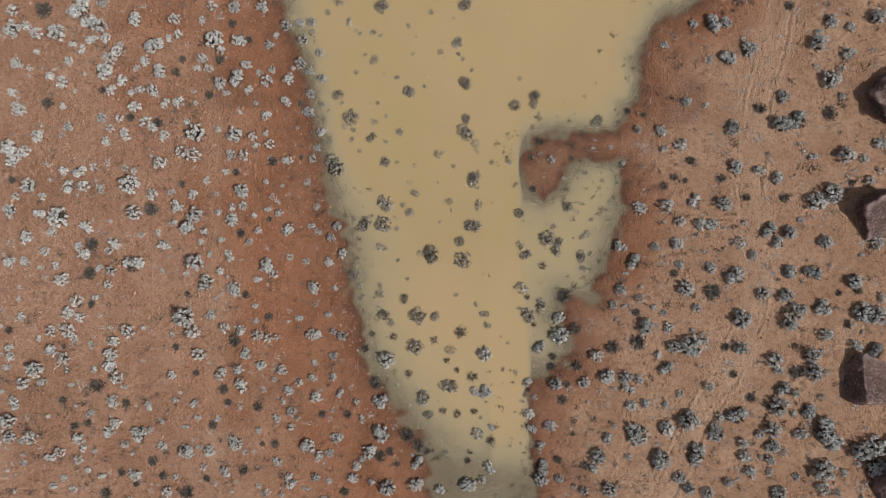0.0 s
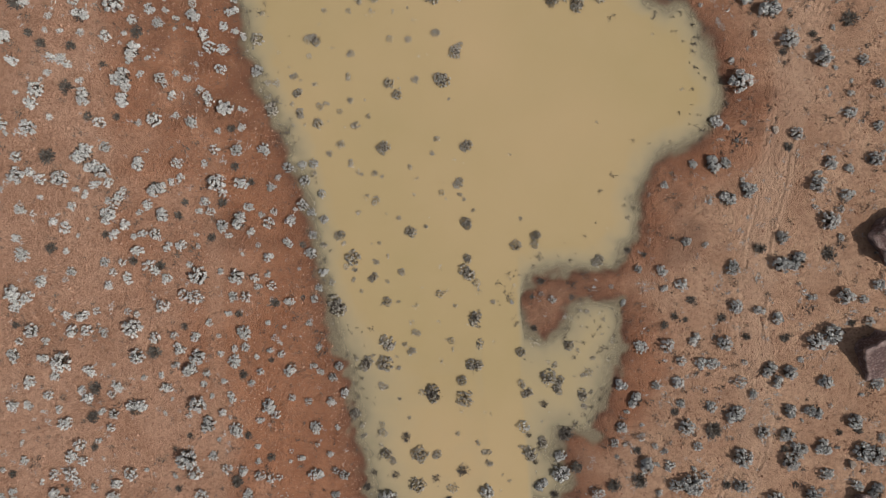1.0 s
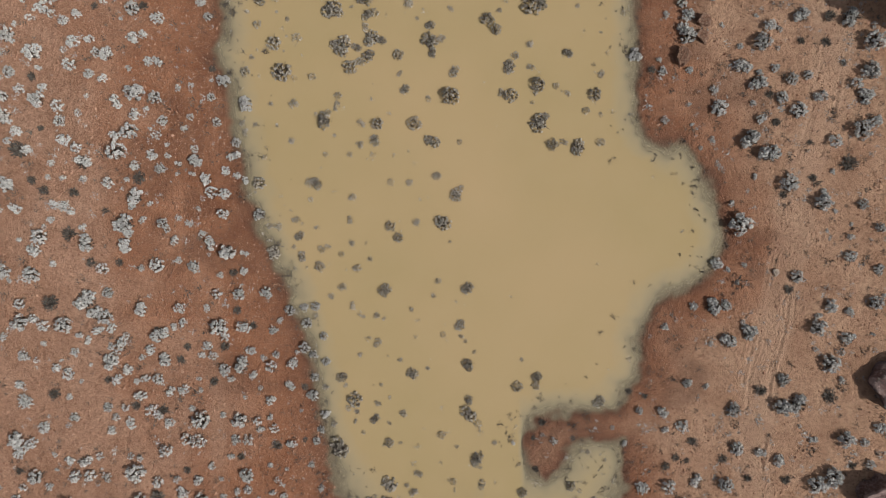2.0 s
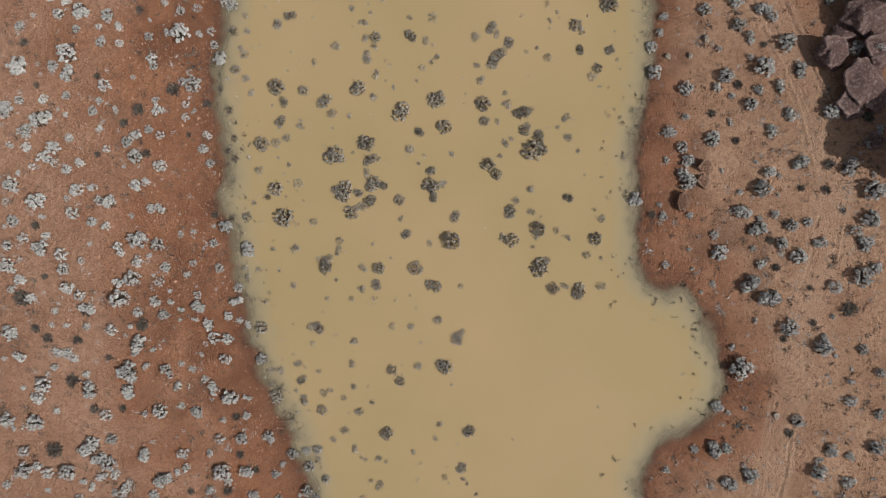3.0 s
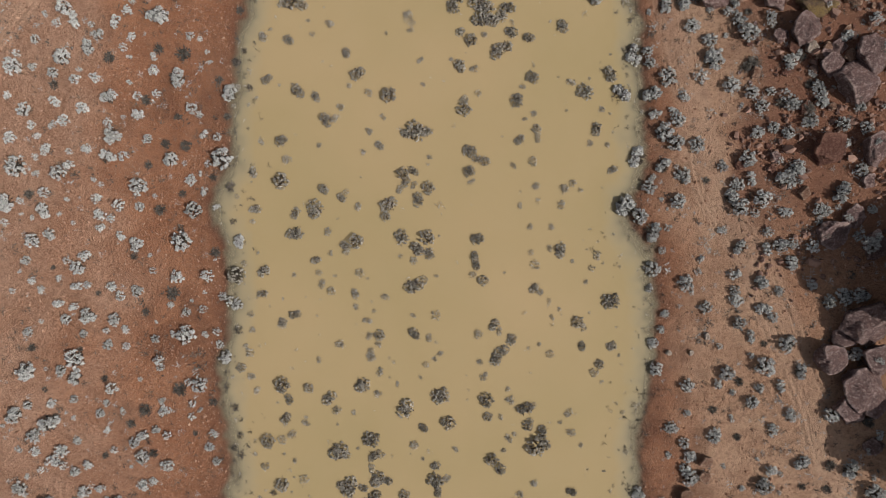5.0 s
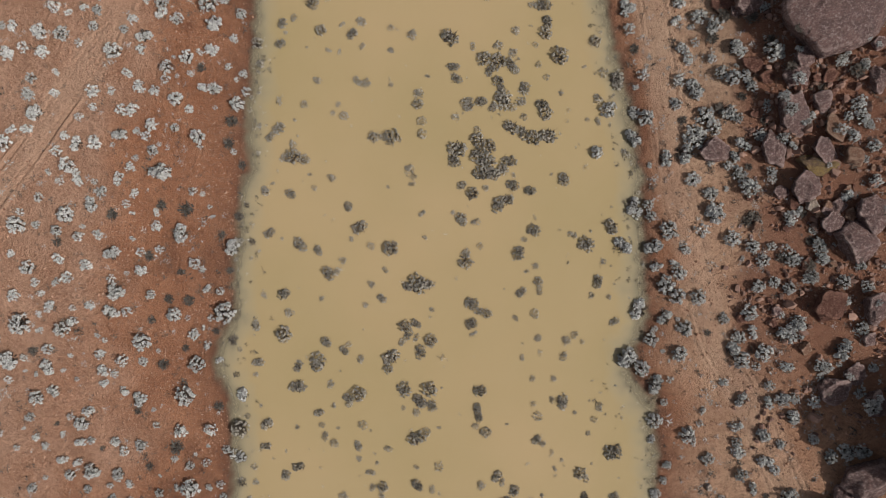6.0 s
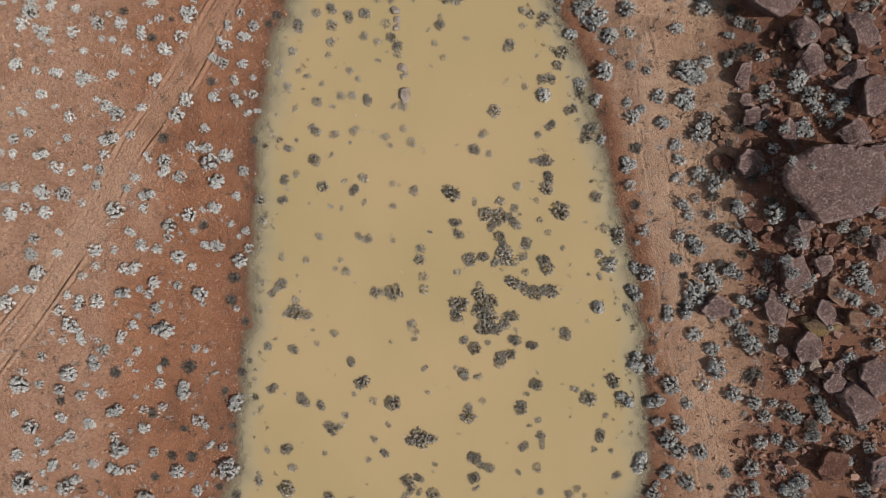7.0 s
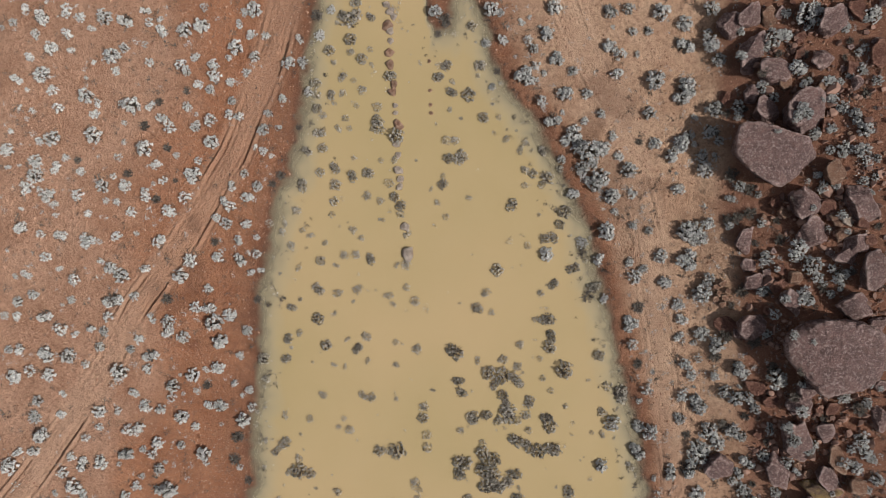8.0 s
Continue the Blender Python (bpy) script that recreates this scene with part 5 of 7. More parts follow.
low_shrubs("pale", [
    (-23.8, 89.2, 0.26), (-26.0, 89.5, 0.34), (-27.7, 89.8, 0.47), (-20.9, 90.0, 0.39), (-18.0, 90.3, 0.30), (-27.0, 90.5, 0.30), (11.6, 90.5, 0.39), (-13.5, 91.0, 0.35),
    (-30.9, 91.0, 0.51), (-14.1, 91.3, 0.26), (14.1, 91.3, 0.52), (7.8, 91.6, 0.39), (-28.7, 91.6, 0.34), (11.2, 91.9, 0.39), (-19.9, 92.6, 0.48), (-17.1, 93.1, 0.48),
    (-20.4, 93.2, 0.47), (-15.2, 93.4, 0.39), (-25.0, 93.5, 0.39), (-15.8, 93.5, 0.39), (-13.1, 93.7, 0.35), (-29.2, 93.7, 0.26), (-27.4, 93.9, 0.43), (-21.2, 94.1, 0.39),
    (-23.1, 94.2, 0.34), (-24.8, 94.3, 0.34), (6.2, 94.4, 0.48), (-27.8, 95.1, 0.43), (-17.9, 95.6, 0.35), (5.6, 95.8, 0.44), (-30.2, 95.8, 0.43),
])
low_shrubs("pale", [
    (-15.7, 95.8, 0.35), (-16.8, 96.2, 0.52), (11.4, 96.3, 0.52), (6.4, 96.4, 0.26), (-23.5, 96.5, 0.34), (-19.0, 96.9, 0.52), (5.8, 96.9, 0.39),
    (-16.9, 97.0, 0.43), (-21.2, 97.1, 0.39), (-29.3, 97.4, 0.38), (-18.1, 97.5, 0.39), (-15.8, 97.5, 0.26), (11.7, 97.6, 0.52), (-26.5, 97.9, 0.30),
    (-27.8, 98.0, 0.51), (5.3, 98.7, 0.39), (3.5, 98.8, 0.44), (-10.9, 98.9, 0.35), (17.7, 98.9, 0.39), (-26.8, 99.0, 0.47), (-14.2, 99.1, 0.43),
    (-13.3, 99.1, 0.39), (-20.4, 99.3, 0.52), (-21.2, 99.9, 0.34), (-15.0, 99.9, 0.35), (4.8, 100.0, 0.31), (-25.9, 100.2, 0.39), (-26.8, 100.6, 0.51), (-21.5, 100.7, 0.39),
])
low_shrubs("pale", [
    (-29.5, 100.7, 0.38),
])
shrubs("grey", [
    (11.2, -16.7, 0.35), (13.0, -16.6, 0.61), (19.8, -16.6, 0.52), (24.6, -16.4, 0.64), (18.5, -16.3, 0.52), (-7.7, -16.0, 0.35), (9.4, -15.9, 0.35), (21.2, -15.8, 0.35),
    (17.8, -15.6, 0.52), (25.8, -15.2, 0.34), (16.4, -14.3, 0.78), (12.1, -14.2, 0.65), (-16.7, -14.2, 0.60), (-13.3, -13.6, 0.56), (-28.6, -13.3, 0.51), (24.1, -13.1, 0.56),
    (14.8, -12.5, 0.87), (20.3, -12.3, 0.69), (-28.7, -12.2, 0.59), (24.1, -11.9, 0.64), (-9.5, -11.4, 0.39), (24.4, -10.3, 0.77), (13.9, -8.6, 0.52), (-24.9, -7.8, 0.43),
    (-6.7, -7.5, 0.35), (-12.7, -7.4, 0.43), (17.2, -6.4, 0.52), (21.8, -6.3, 0.52), (18.3, -6.3, 0.86), (-6.1, -6.1, 0.39), (-15.2, -4.7, 0.39), (25.0, -4.4, 0.69),
])
shrubs("grey", [
    (30.8, -3.8, 0.77), (25.6, -3.6, 0.64), (12.9, -3.5, 0.35), (-13.6, -2.9, 0.56), (-8.1, -2.7, 0.48), (24.8, -2.6, 0.60), (23.2, -2.5, 0.52), (-15.5, -2.5, 0.60),
    (13.4, -2.4, 0.44), (17.9, -2.2, 0.65), (-21.9, -1.8, 0.39), (19.6, -0.8, 0.48), (17.5, -0.6, 0.35), (22.5, 0.2, 0.35), (15.7, 0.6, 0.35), (-7.0, 0.8, 0.35),
    (-25.9, 0.8, 0.38), (-6.6, 1.6, 0.39), (-13.8, 1.9, 0.52), (-28.7, 2.2, 0.51), (-13.1, 2.9, 0.35), (14.6, 3.3, 0.52), (-13.2, 3.9, 0.56), (-8.4, 6.3, 0.35),
    (-14.0, 6.4, 0.39), (-8.1, 7.1, 0.31), (-26.9, 7.3, 0.47), (-24.9, 8.0, 0.38), (-22.7, 8.7, 0.39), (14.3, 8.8, 0.31), (20.9, 9.0, 0.56), (-28.2, 9.1, 0.55),
])
shrubs("grey", [
    (-8.7, 9.5, 0.48), (-19.3, 10.7, 0.43), (17.6, 10.8, 0.39), (-8.6, 10.8, 0.35), (24.2, 11.2, 0.48), (-14.8, 11.3, 0.48), (-7.8, 11.9, 0.39), (-28.4, 12.2, 0.43),
    (-8.7, 12.4, 0.35), (-9.3, 12.9, 0.44), (-8.0, 13.7, 0.35), (-11.5, 14.1, 0.35), (-9.2, 14.6, 0.44), (-10.4, 15.5, 0.44), (-9.4, 15.7, 0.35), (-8.6, 15.8, 0.39),
    (20.2, 16.3, 0.44), (-22.8, 16.6, 0.43), (-13.9, 16.6, 0.48), (-12.0, 16.7, 0.48), (25.0, 18.4, 0.52), (-17.0, 18.5, 0.48), (30.5, 19.0, 0.43), (-27.4, 20.4, 0.68),
    (-19.2, 21.5, 0.43), (30.5, 21.9, 0.39), (-12.6, 22.2, 0.48), (-25.9, 22.6, 0.43), (29.3, 23.5, 0.43), (-19.4, 25.3, 0.43), (-14.3, 27.2, 0.39), (-26.2, 28.4, 0.47),
])
shrubs("grey", [
    (-29.9, 28.6, 0.60), (-15.6, 28.6, 0.39), (-19.3, 28.6, 0.43), (-30.0, 30.0, 0.43), (-19.8, 30.2, 0.52), (-16.0, 30.3, 0.35), (23.6, 30.8, 0.52), (-29.6, 31.7, 0.47),
    (-24.3, 31.7, 0.39), (24.2, 32.0, 0.47), (25.2, 32.3, 0.39), (29.2, 32.5, 0.68), (15.5, 32.6, 0.35), (-23.8, 33.2, 0.39), (-29.7, 34.2, 0.60), (22.1, 34.6, 0.69),
    (17.1, 35.0, 0.65), (-26.0, 35.3, 0.39), (-16.3, 35.9, 0.35), (-21.4, 36.3, 0.61), (-16.8, 36.9, 0.39), (-22.0, 37.3, 0.43), (16.7, 37.4, 0.48), (-28.8, 37.9, 0.56),
    (18.8, 38.0, 0.61), (-20.5, 38.2, 0.35), (15.8, 38.5, 0.52), (-24.3, 39.4, 0.39), (-29.2, 40.0, 0.39), (21.3, 40.4, 0.56), (-26.1, 40.4, 0.35), (21.8, 41.4, 0.39),
])
shrubs("grey", [
    (-17.5, 41.4, 0.65), (-27.0, 42.4, 0.43), (-20.2, 42.6, 0.35), (-16.1, 44.2, 0.35), (-23.8, 44.2, 0.43), (-20.5, 44.6, 0.35), (23.5, 44.6, 0.69), (-25.4, 45.0, 0.35),
    (-29.2, 45.1, 0.39), (20.4, 45.9, 0.52), (-23.3, 46.0, 0.52), (-26.6, 46.0, 0.43), (15.3, 46.5, 0.35), (-18.4, 46.5, 0.39), (18.1, 47.0, 0.52), (-14.9, 47.0, 0.48),
    (26.1, 47.5, 0.55), (-15.9, 47.6, 0.35), (27.1, 48.0, 0.68), (-21.8, 48.0, 0.48), (23.0, 48.2, 0.39), (20.1, 48.2, 0.43), (14.2, 48.3, 0.35), (14.4, 49.7, 0.66),
    (-29.3, 50.1, 0.39), (27.6, 51.5, 0.63), (-27.7, 51.9, 0.47), (25.4, 53.7, 0.64), (-17.9, 53.7, 0.65), (28.4, 53.8, 0.38), (-21.6, 53.9, 0.39), (14.1, 55.4, 0.57),
])
shrubs("grey", [
    (20.2, 55.6, 0.56), (-27.1, 56.2, 0.60), (16.5, 56.2, 0.65), (27.7, 56.5, 0.51), (19.2, 56.9, 0.44), (17.4, 58.4, 0.65), (-21.0, 58.6, 0.39),
    (-27.4, 63.1, 0.47), (15.3, 63.1, 0.74), (-28.8, 63.5, 0.34), (14.1, 64.1, 0.44), (13.9, 64.9, 0.44),
    (-28.6, 65.4, 0.39), (18.2, 65.7, 0.57), (-24.4, 65.8, 0.47), (-20.8, 68.7, 0.48), (17.1, 69.7, 0.95),
    (-19.3, 70.3, 0.39), (18.4, 70.3, 0.61), (12.9, 71.4, 0.48), (11.1, 71.6, 0.66), (15.8, 72.0, 0.48), (-29.2, 72.5, 0.51),
])
shrubs("grey", [
    (-16.5, 73.0, 0.48), (-29.0, 73.6, 0.43), (-19.8, 74.5, 0.52), (-26.9, 76.7, 0.60), (-22.7, 77.1, 0.35), (-30.9, 77.2, 0.34),
    (18.2, 77.2, 0.69), (-24.8, 77.3, 0.43), (-19.1, 77.9, 0.52), (17.3, 78.0, 0.61), (-14.7, 78.3, 0.44), (-24.5, 78.4, 0.39), (-20.1, 79.0, 0.56),
    (-30.3, 80.5, 0.43), (-26.7, 80.6, 0.34), (-22.5, 80.8, 0.39), (-29.3, 81.0, 0.43), (17.7, 81.8, 0.52), (13.3, 82.5, 0.39), (-24.0, 82.8, 0.47), (12.3, 83.0, 0.39),
    (9.0, 84.4, 0.48), (16.7, 85.1, 0.87), (13.7, 85.2, 0.35), (12.6, 85.6, 0.35), (-16.1, 85.9, 0.48), (11.1, 87.6, 0.61),
])
shrubs("grey", [
    (11.1, 87.7, 0.61), (-28.3, 87.9, 0.56), (10.0, 88.5, 0.65), (-24.5, 88.5, 0.52), (-13.9, 88.5, 0.44), (-29.0, 89.2, 0.64),
    (-14.8, 89.4, 0.35), (17.5, 89.4, 0.65), (12.3, 89.5, 0.70), (9.0, 89.6, 0.61), (17.5, 89.7, 0.48), (9.8, 90.0, 0.44), (-29.0, 90.2, 0.55),
    (7.6, 90.3, 0.35), (17.4, 90.4, 0.52), (10.4, 91.1, 0.61), (8.8, 91.3, 0.65), (18.4, 91.4, 0.39), (-27.8, 91.8, 0.64), (16.5, 91.9, 0.43),
    (17.8, 92.1, 0.56), (-13.5, 92.5, 0.48), (-18.1, 92.7, 0.43), (9.2, 93.0, 0.35), (13.7, 93.5, 0.52), (10.4, 93.5, 0.39),
])
shrubs("grey", [
    (18.1, 93.6, 0.65), (-18.7, 94.1, 0.39), (-15.6, 94.5, 0.35), (-12.1, 94.7, 0.35), (9.4, 94.9, 0.44), (-10.3, 95.2, 0.39), (-17.1, 95.3, 0.39),
    (2.7, 95.5, 0.31), (-18.7, 96.5, 0.35), (-14.6, 96.5, 0.35), (8.4, 96.5, 0.44), (18.4, 97.0, 0.56), (-10.7, 97.3, 0.44), (-14.0, 97.6, 0.43),
    (-22.9, 98.1, 0.39), (5.7, 98.1, 0.39), (2.3, 98.6, 0.39), (-28.9, 99.0, 0.38), (-9.5, 99.2, 0.44), (13.7, 99.2, 0.35),
    (12.6, 99.2, 0.35), (-18.8, 99.4, 0.60), (16.2, 99.7, 0.65), (-30.4, 99.8, 0.34), (-24.2, 100.2, 0.64), (11.0, 100.6, 0.56), (17.9, 100.6, 0.60), (3.3, 100.7, 0.35),
])
shrubs("grey", [
    (12.3, 100.8, 0.48), (-8.7, 101.0, 0.39),
])
low_shrubs("grey", [
    (-8.4, -16.8, 0.26), (17.7, -9.7, 0.30), (16.4, -4.0, 0.31), (-8.7, -0.9, 0.31), (-12.6, 0.4, 0.30), (-7.9, 1.2, 0.31), (-12.3, 7.1, 0.30), (-17.4, 21.5, 0.30),
    (-17.8, 28.1, 0.30), (-17.4, 28.9, 0.31), (20.0, 39.2, 0.30), (-22.8, 39.5, 0.30), (-20.7, 49.4, 0.30),
])
shrubs("dark", [
    (-22.0, -17.1, 0.51), (-16.5, -17.1, 0.60), (-5.7, -17.0, 0.39), (-20.0, -16.5, 0.30), (-15.2, -16.1, 0.34), (-18.2, -15.9, 0.39), (-21.0, -15.7, 0.34), (-12.7, -15.5, 0.47),
    (-2.1, -15.1, 0.31), (-18.9, -14.9, 0.43), (11.2, -14.9, 0.44), (2.9, -14.8, 0.35), (9.3, -14.6, 0.39), (-3.3, -14.5, 0.52), (-0.0, -14.2, 0.35), (3.1, -14.2, 0.26),
    (-2.6, -14.2, 0.39), (-0.6, -13.8, 0.61), (-11.5, -13.7, 0.26), (-10.6, -13.7, 0.39), (4.5, -13.3, 0.44), (-1.4, -13.0, 0.65), (10.3, -12.7, 0.26), (-24.2, -12.5, 0.38),
    (-14.9, -12.4, 0.39), (-23.3, -12.3, 0.34), (-7.4, -11.6, 0.35), (-5.6, -11.6, 0.39), (2.1, -11.5, 0.44), (1.1, -11.3, 0.39), (3.3, -11.3, 0.35), (-11.8, -11.1, 0.43),
])
shrubs("dark", [
    (-20.8, -10.9, 0.38), (-13.9, -10.8, 0.35), (-25.0, -10.7, 0.38), (9.5, -10.3, 0.44), (-14.2, -9.9, 0.47), (22.6, -9.8, 0.43), (-22.7, -9.7, 0.60), (7.1, -9.7, 0.22),
    (-3.7, -9.4, 0.61), (9.8, -9.2, 0.31), (3.1, -8.8, 0.53), (-16.1, -8.8, 0.30), (-1.4, -8.7, 0.44), (2.0, -8.4, 0.31), (21.4, -8.2, 0.35), (8.7, -8.0, 0.39),
    (10.5, -7.9, 0.44), (25.7, -7.9, 0.64), (1.3, -7.7, 0.31), (8.8, -7.3, 0.39), (-4.5, -7.0, 0.39), (-17.5, -7.0, 0.34), (-25.0, -7.0, 0.26), (-13.5, -6.5, 0.56),
    (12.9, -6.5, 0.61), (0.4, -6.3, 0.39), (20.8, -6.3, 0.39), (14.7, -6.1, 0.65), (25.5, -6.1, 0.34), (-2.5, -6.1, 0.39), (-28.7, -6.0, 0.38), (-4.0, -5.9, 0.31),
])
shrubs("dark", [
    (2.2, -5.7, 0.53), (10.3, -5.3, 0.57), (7.4, -5.0, 0.31), (-11.2, -4.8, 0.39), (-23.2, -4.1, 0.34), (14.5, -4.0, 0.35), (24.7, -3.6, 0.35), (-1.8, -3.4, 0.48),
    (-12.8, -3.3, 0.35), (-16.8, -3.3, 0.30), (6.9, -3.1, 0.31), (9.5, -3.0, 0.66), (19.8, -2.5, 0.74), (28.3, -2.3, 0.30), (29.6, -2.1, 0.39), (-23.3, -2.0, 0.55),
    (17.1, -1.2, 0.39), (7.9, -0.9, 0.39), (-23.2, 0.0, 0.60), (-13.2, 1.0, 0.39), (-11.3, 2.0, 0.26), (-19.3, 2.5, 0.60), (22.0, 4.2, 0.35), (24.5, 4.2, 0.43),
    (-28.6, 4.3, 0.34), (-17.3, 4.3, 0.35), (7.1, 4.5, 0.31), (16.2, 4.9, 0.39), (-13.6, 5.2, 0.35), (29.0, 5.3, 0.34), (17.7, 5.3, 0.31), (16.9, 5.5, 0.35),
])
shrubs("dark", [
    (20.2, 5.5, 0.39), (-11.1, 6.0, 0.44), (-9.2, 6.4, 0.26), (6.9, 6.7, 0.22), (9.7, 6.7, 0.26), (18.0, 6.7, 0.39), (7.5, 7.8, 0.35), (-19.0, 8.5, 0.47),
    (-20.8, 8.8, 0.39), (-26.3, 9.6, 0.51), (14.7, 9.8, 0.26), (27.4, 10.1, 0.60), (13.6, 10.1, 0.31), (-9.3, 10.1, 0.35), (22.7, 10.4, 0.52), (-15.5, 10.5, 0.39),
    (-22.7, 10.6, 0.34), (-17.8, 12.0, 0.39), (-17.4, 12.9, 0.35), (-14.8, 12.9, 0.43), (-12.9, 14.4, 0.35), (-14.0, 15.5, 0.39), (-26.6, 15.9, 0.68), (24.5, 17.5, 0.43),
    (-14.3, 18.1, 0.39), (-22.1, 18.7, 0.35), (-24.0, 18.7, 0.43), (-25.5, 20.6, 0.64), (-23.1, 22.3, 0.30), (-25.2, 23.5, 0.43), (-27.2, 23.6, 0.47), (24.0, 24.1, 0.35),
])
shrubs("dark", [
    (-28.0, 24.3, 0.43), (-20.8, 24.6, 0.56), (25.9, 25.3, 0.35), (28.3, 26.3, 0.69), (-28.9, 26.4, 0.77), (25.6, 27.7, 0.26), (-27.5, 27.9, 0.30), (23.3, 29.1, 0.39),
    (22.8, 31.0, 0.39), (-28.1, 31.4, 0.39), (-14.8, 32.1, 0.31), (-16.0, 32.3, 0.35), (14.7, 32.7, 0.39), (27.5, 33.1, 0.30), (-12.3, 33.6, 0.35), (26.3, 34.5, 0.43),
    (24.7, 34.6, 0.34), (26.4, 36.2, 0.51), (-14.6, 36.3, 0.39), (-24.0, 36.4, 0.30), (-20.7, 36.5, 0.39), (-15.1, 36.8, 0.31), (-14.7, 37.7, 0.39), (-17.8, 37.9, 0.26),
    (20.4, 37.9, 0.35), (-22.2, 38.6, 0.43), (-27.3, 39.1, 0.43), (28.7, 39.4, 0.55), (-21.2, 39.6, 0.56), (-15.1, 39.7, 0.44), (18.7, 39.8, 0.39), (-16.6, 40.1, 0.39),
])
shrubs("dark", [
    (-18.8, 41.0, 0.61), (-28.1, 41.1, 0.30), (-15.6, 41.2, 0.35), (20.5, 41.8, 0.43), (-24.0, 41.8, 0.35), (-25.7, 43.9, 0.26), (-28.9, 44.0, 0.39), (22.1, 44.5, 0.30),
    (-14.8, 45.2, 0.44), (-21.2, 46.5, 0.35), (-24.4, 47.8, 0.26), (-19.3, 47.8, 0.61), (-27.5, 49.6, 0.26), (-22.0, 50.4, 0.35), (-16.4, 50.7, 0.44), (-15.2, 52.9, 0.35),
    (-20.2, 53.7, 0.52), (-29.1, 54.7, 0.43), (-18.7, 54.8, 0.35), (-15.4, 55.3, 0.48), (18.1, 55.9, 0.31), (-16.6, 56.0, 0.35), (-21.0, 56.8, 0.39), (-16.5, 57.4, 0.39),
    (-18.4, 58.2, 0.52), (-19.8, 58.3, 0.43), (-19.0, 60.2, 0.35), (-15.6, 60.3, 0.35), (-21.1, 61.3, 0.48), (-27.4, 62.3, 0.43),
])
shrubs("dark", [
    (-14.0, 62.3, 0.39), (-16.1, 62.8, 0.35), (-15.0, 64.1, 0.44), (-23.6, 64.2, 0.52), (-18.6, 64.6, 0.65), (-20.3, 64.9, 0.48), (-14.4, 64.9, 0.31), (-14.7, 67.7, 0.39),
    (-15.6, 69.2, 0.52), (-15.4, 70.8, 0.57), (16.3, 70.8, 0.39), (-17.5, 74.5, 0.43), (12.9, 75.8, 0.44), (18.2, 76.4, 0.56), (12.9, 79.8, 0.57),
    (-13.2, 80.1, 0.31), (-12.2, 80.5, 0.39), (-14.0, 80.5, 0.39), (-20.2, 80.6, 0.48), (9.4, 80.6, 0.61), (9.0, 83.8, 0.53), (-16.9, 84.6, 0.39), (-20.9, 87.6, 0.43),
    (-12.9, 88.7, 0.35), (-19.6, 88.9, 0.26), (-12.3, 89.3, 0.44), (-22.8, 89.4, 0.39), (-26.2, 90.3, 0.34), (-20.1, 91.2, 0.39), (13.0, 91.5, 0.35), (18.2, 92.1, 0.48),
])
shrubs("dark", [
    (-11.0, 92.7, 0.31), (-21.6, 92.7, 0.47), (18.2, 93.7, 0.61), (-20.6, 94.4, 0.39), (-18.7, 95.2, 0.35), (-9.1, 96.4, 0.26), (3.1, 96.6, 0.35), (-1.1, 99.3, 0.35),
    (-0.6, 100.2, 0.61), (-9.7, 100.6, 0.53),
])
shrubs("drowned", [
    (0.1, -11.6, 0.42), (-0.3, -10.4, 0.61), (1.5, -9.5, 0.66), (-0.9, -6.8, 0.61), (-0.8, -4.6, 0.66), (0.4, -4.6, 0.42), (-3.2, -4.6, 0.47), (7.0, -4.4, 0.61),
    (7.9, -3.6, 0.47), (-5.4, -1.8, 0.42), (2.3, -0.6, 0.66), (0.1, -0.3, 0.75), (10.6, -0.2, 0.47), (6.7, -0.1, 0.47), (8.8, 0.2, 0.47), (2.1, 0.7, 0.42),
    (9.0, 0.8, 0.42), (8.2, 1.1, 0.66), (-3.3, 1.8, 0.70), (-4.7, 1.8, 0.61), (2.9, 1.8, 0.66), (6.2, 2.8, 0.42), (9.6, 3.3, 0.42), (-3.2, 3.3, 0.66),
    (2.9, 5.2, 0.61), (-6.8, 5.8, 0.80), (-3.3, 6.2, 0.42), (-4.3, 7.9, 0.42), (2.3, 8.3, 0.66), (-5.7, 9.2, 0.66), (11.5, 9.3, 0.52), (2.3, 9.3, 0.42),
])
shrubs("drowned", [
    (5.7, 10.3, 0.47), (-6.7, 10.8, 0.47), (7.1, 11.0, 0.42), (-1.7, 11.1, 0.47), (2.2, 11.8, 0.52), (1.6, 14.6, 0.47), (-3.7, 17.0, 0.52), (2.1, 17.2, 0.52),
    (-8.3, 18.6, 0.42), (-9.6, 19.3, 0.42), (-11.6, 19.5, 0.52), (-2.8, 20.7, 0.42), (-9.8, 20.7, 0.42), (-3.4, 21.5, 0.42), (0.3, 21.8, 0.70), (1.2, 23.8, 0.52),
    (-12.6, 24.4, 0.56), (-8.6, 24.4, 0.52), (9.7, 27.2, 0.66), (7.9, 27.4, 0.47), (-4.6, 27.5, 0.47), (-0.6, 27.5, 0.66), (-4.4, 28.7, 0.52), (-1.8, 28.7, 0.61),
    (-8.1, 28.8, 0.66), (6.9, 28.9, 0.80), (0.7, 30.7, 0.75), (4.9, 30.8, 0.61), (10.8, 31.0, 0.56), (-2.5, 31.1, 0.42), (6.8, 31.6, 0.61), (-13.7, 32.2, 0.42),
])
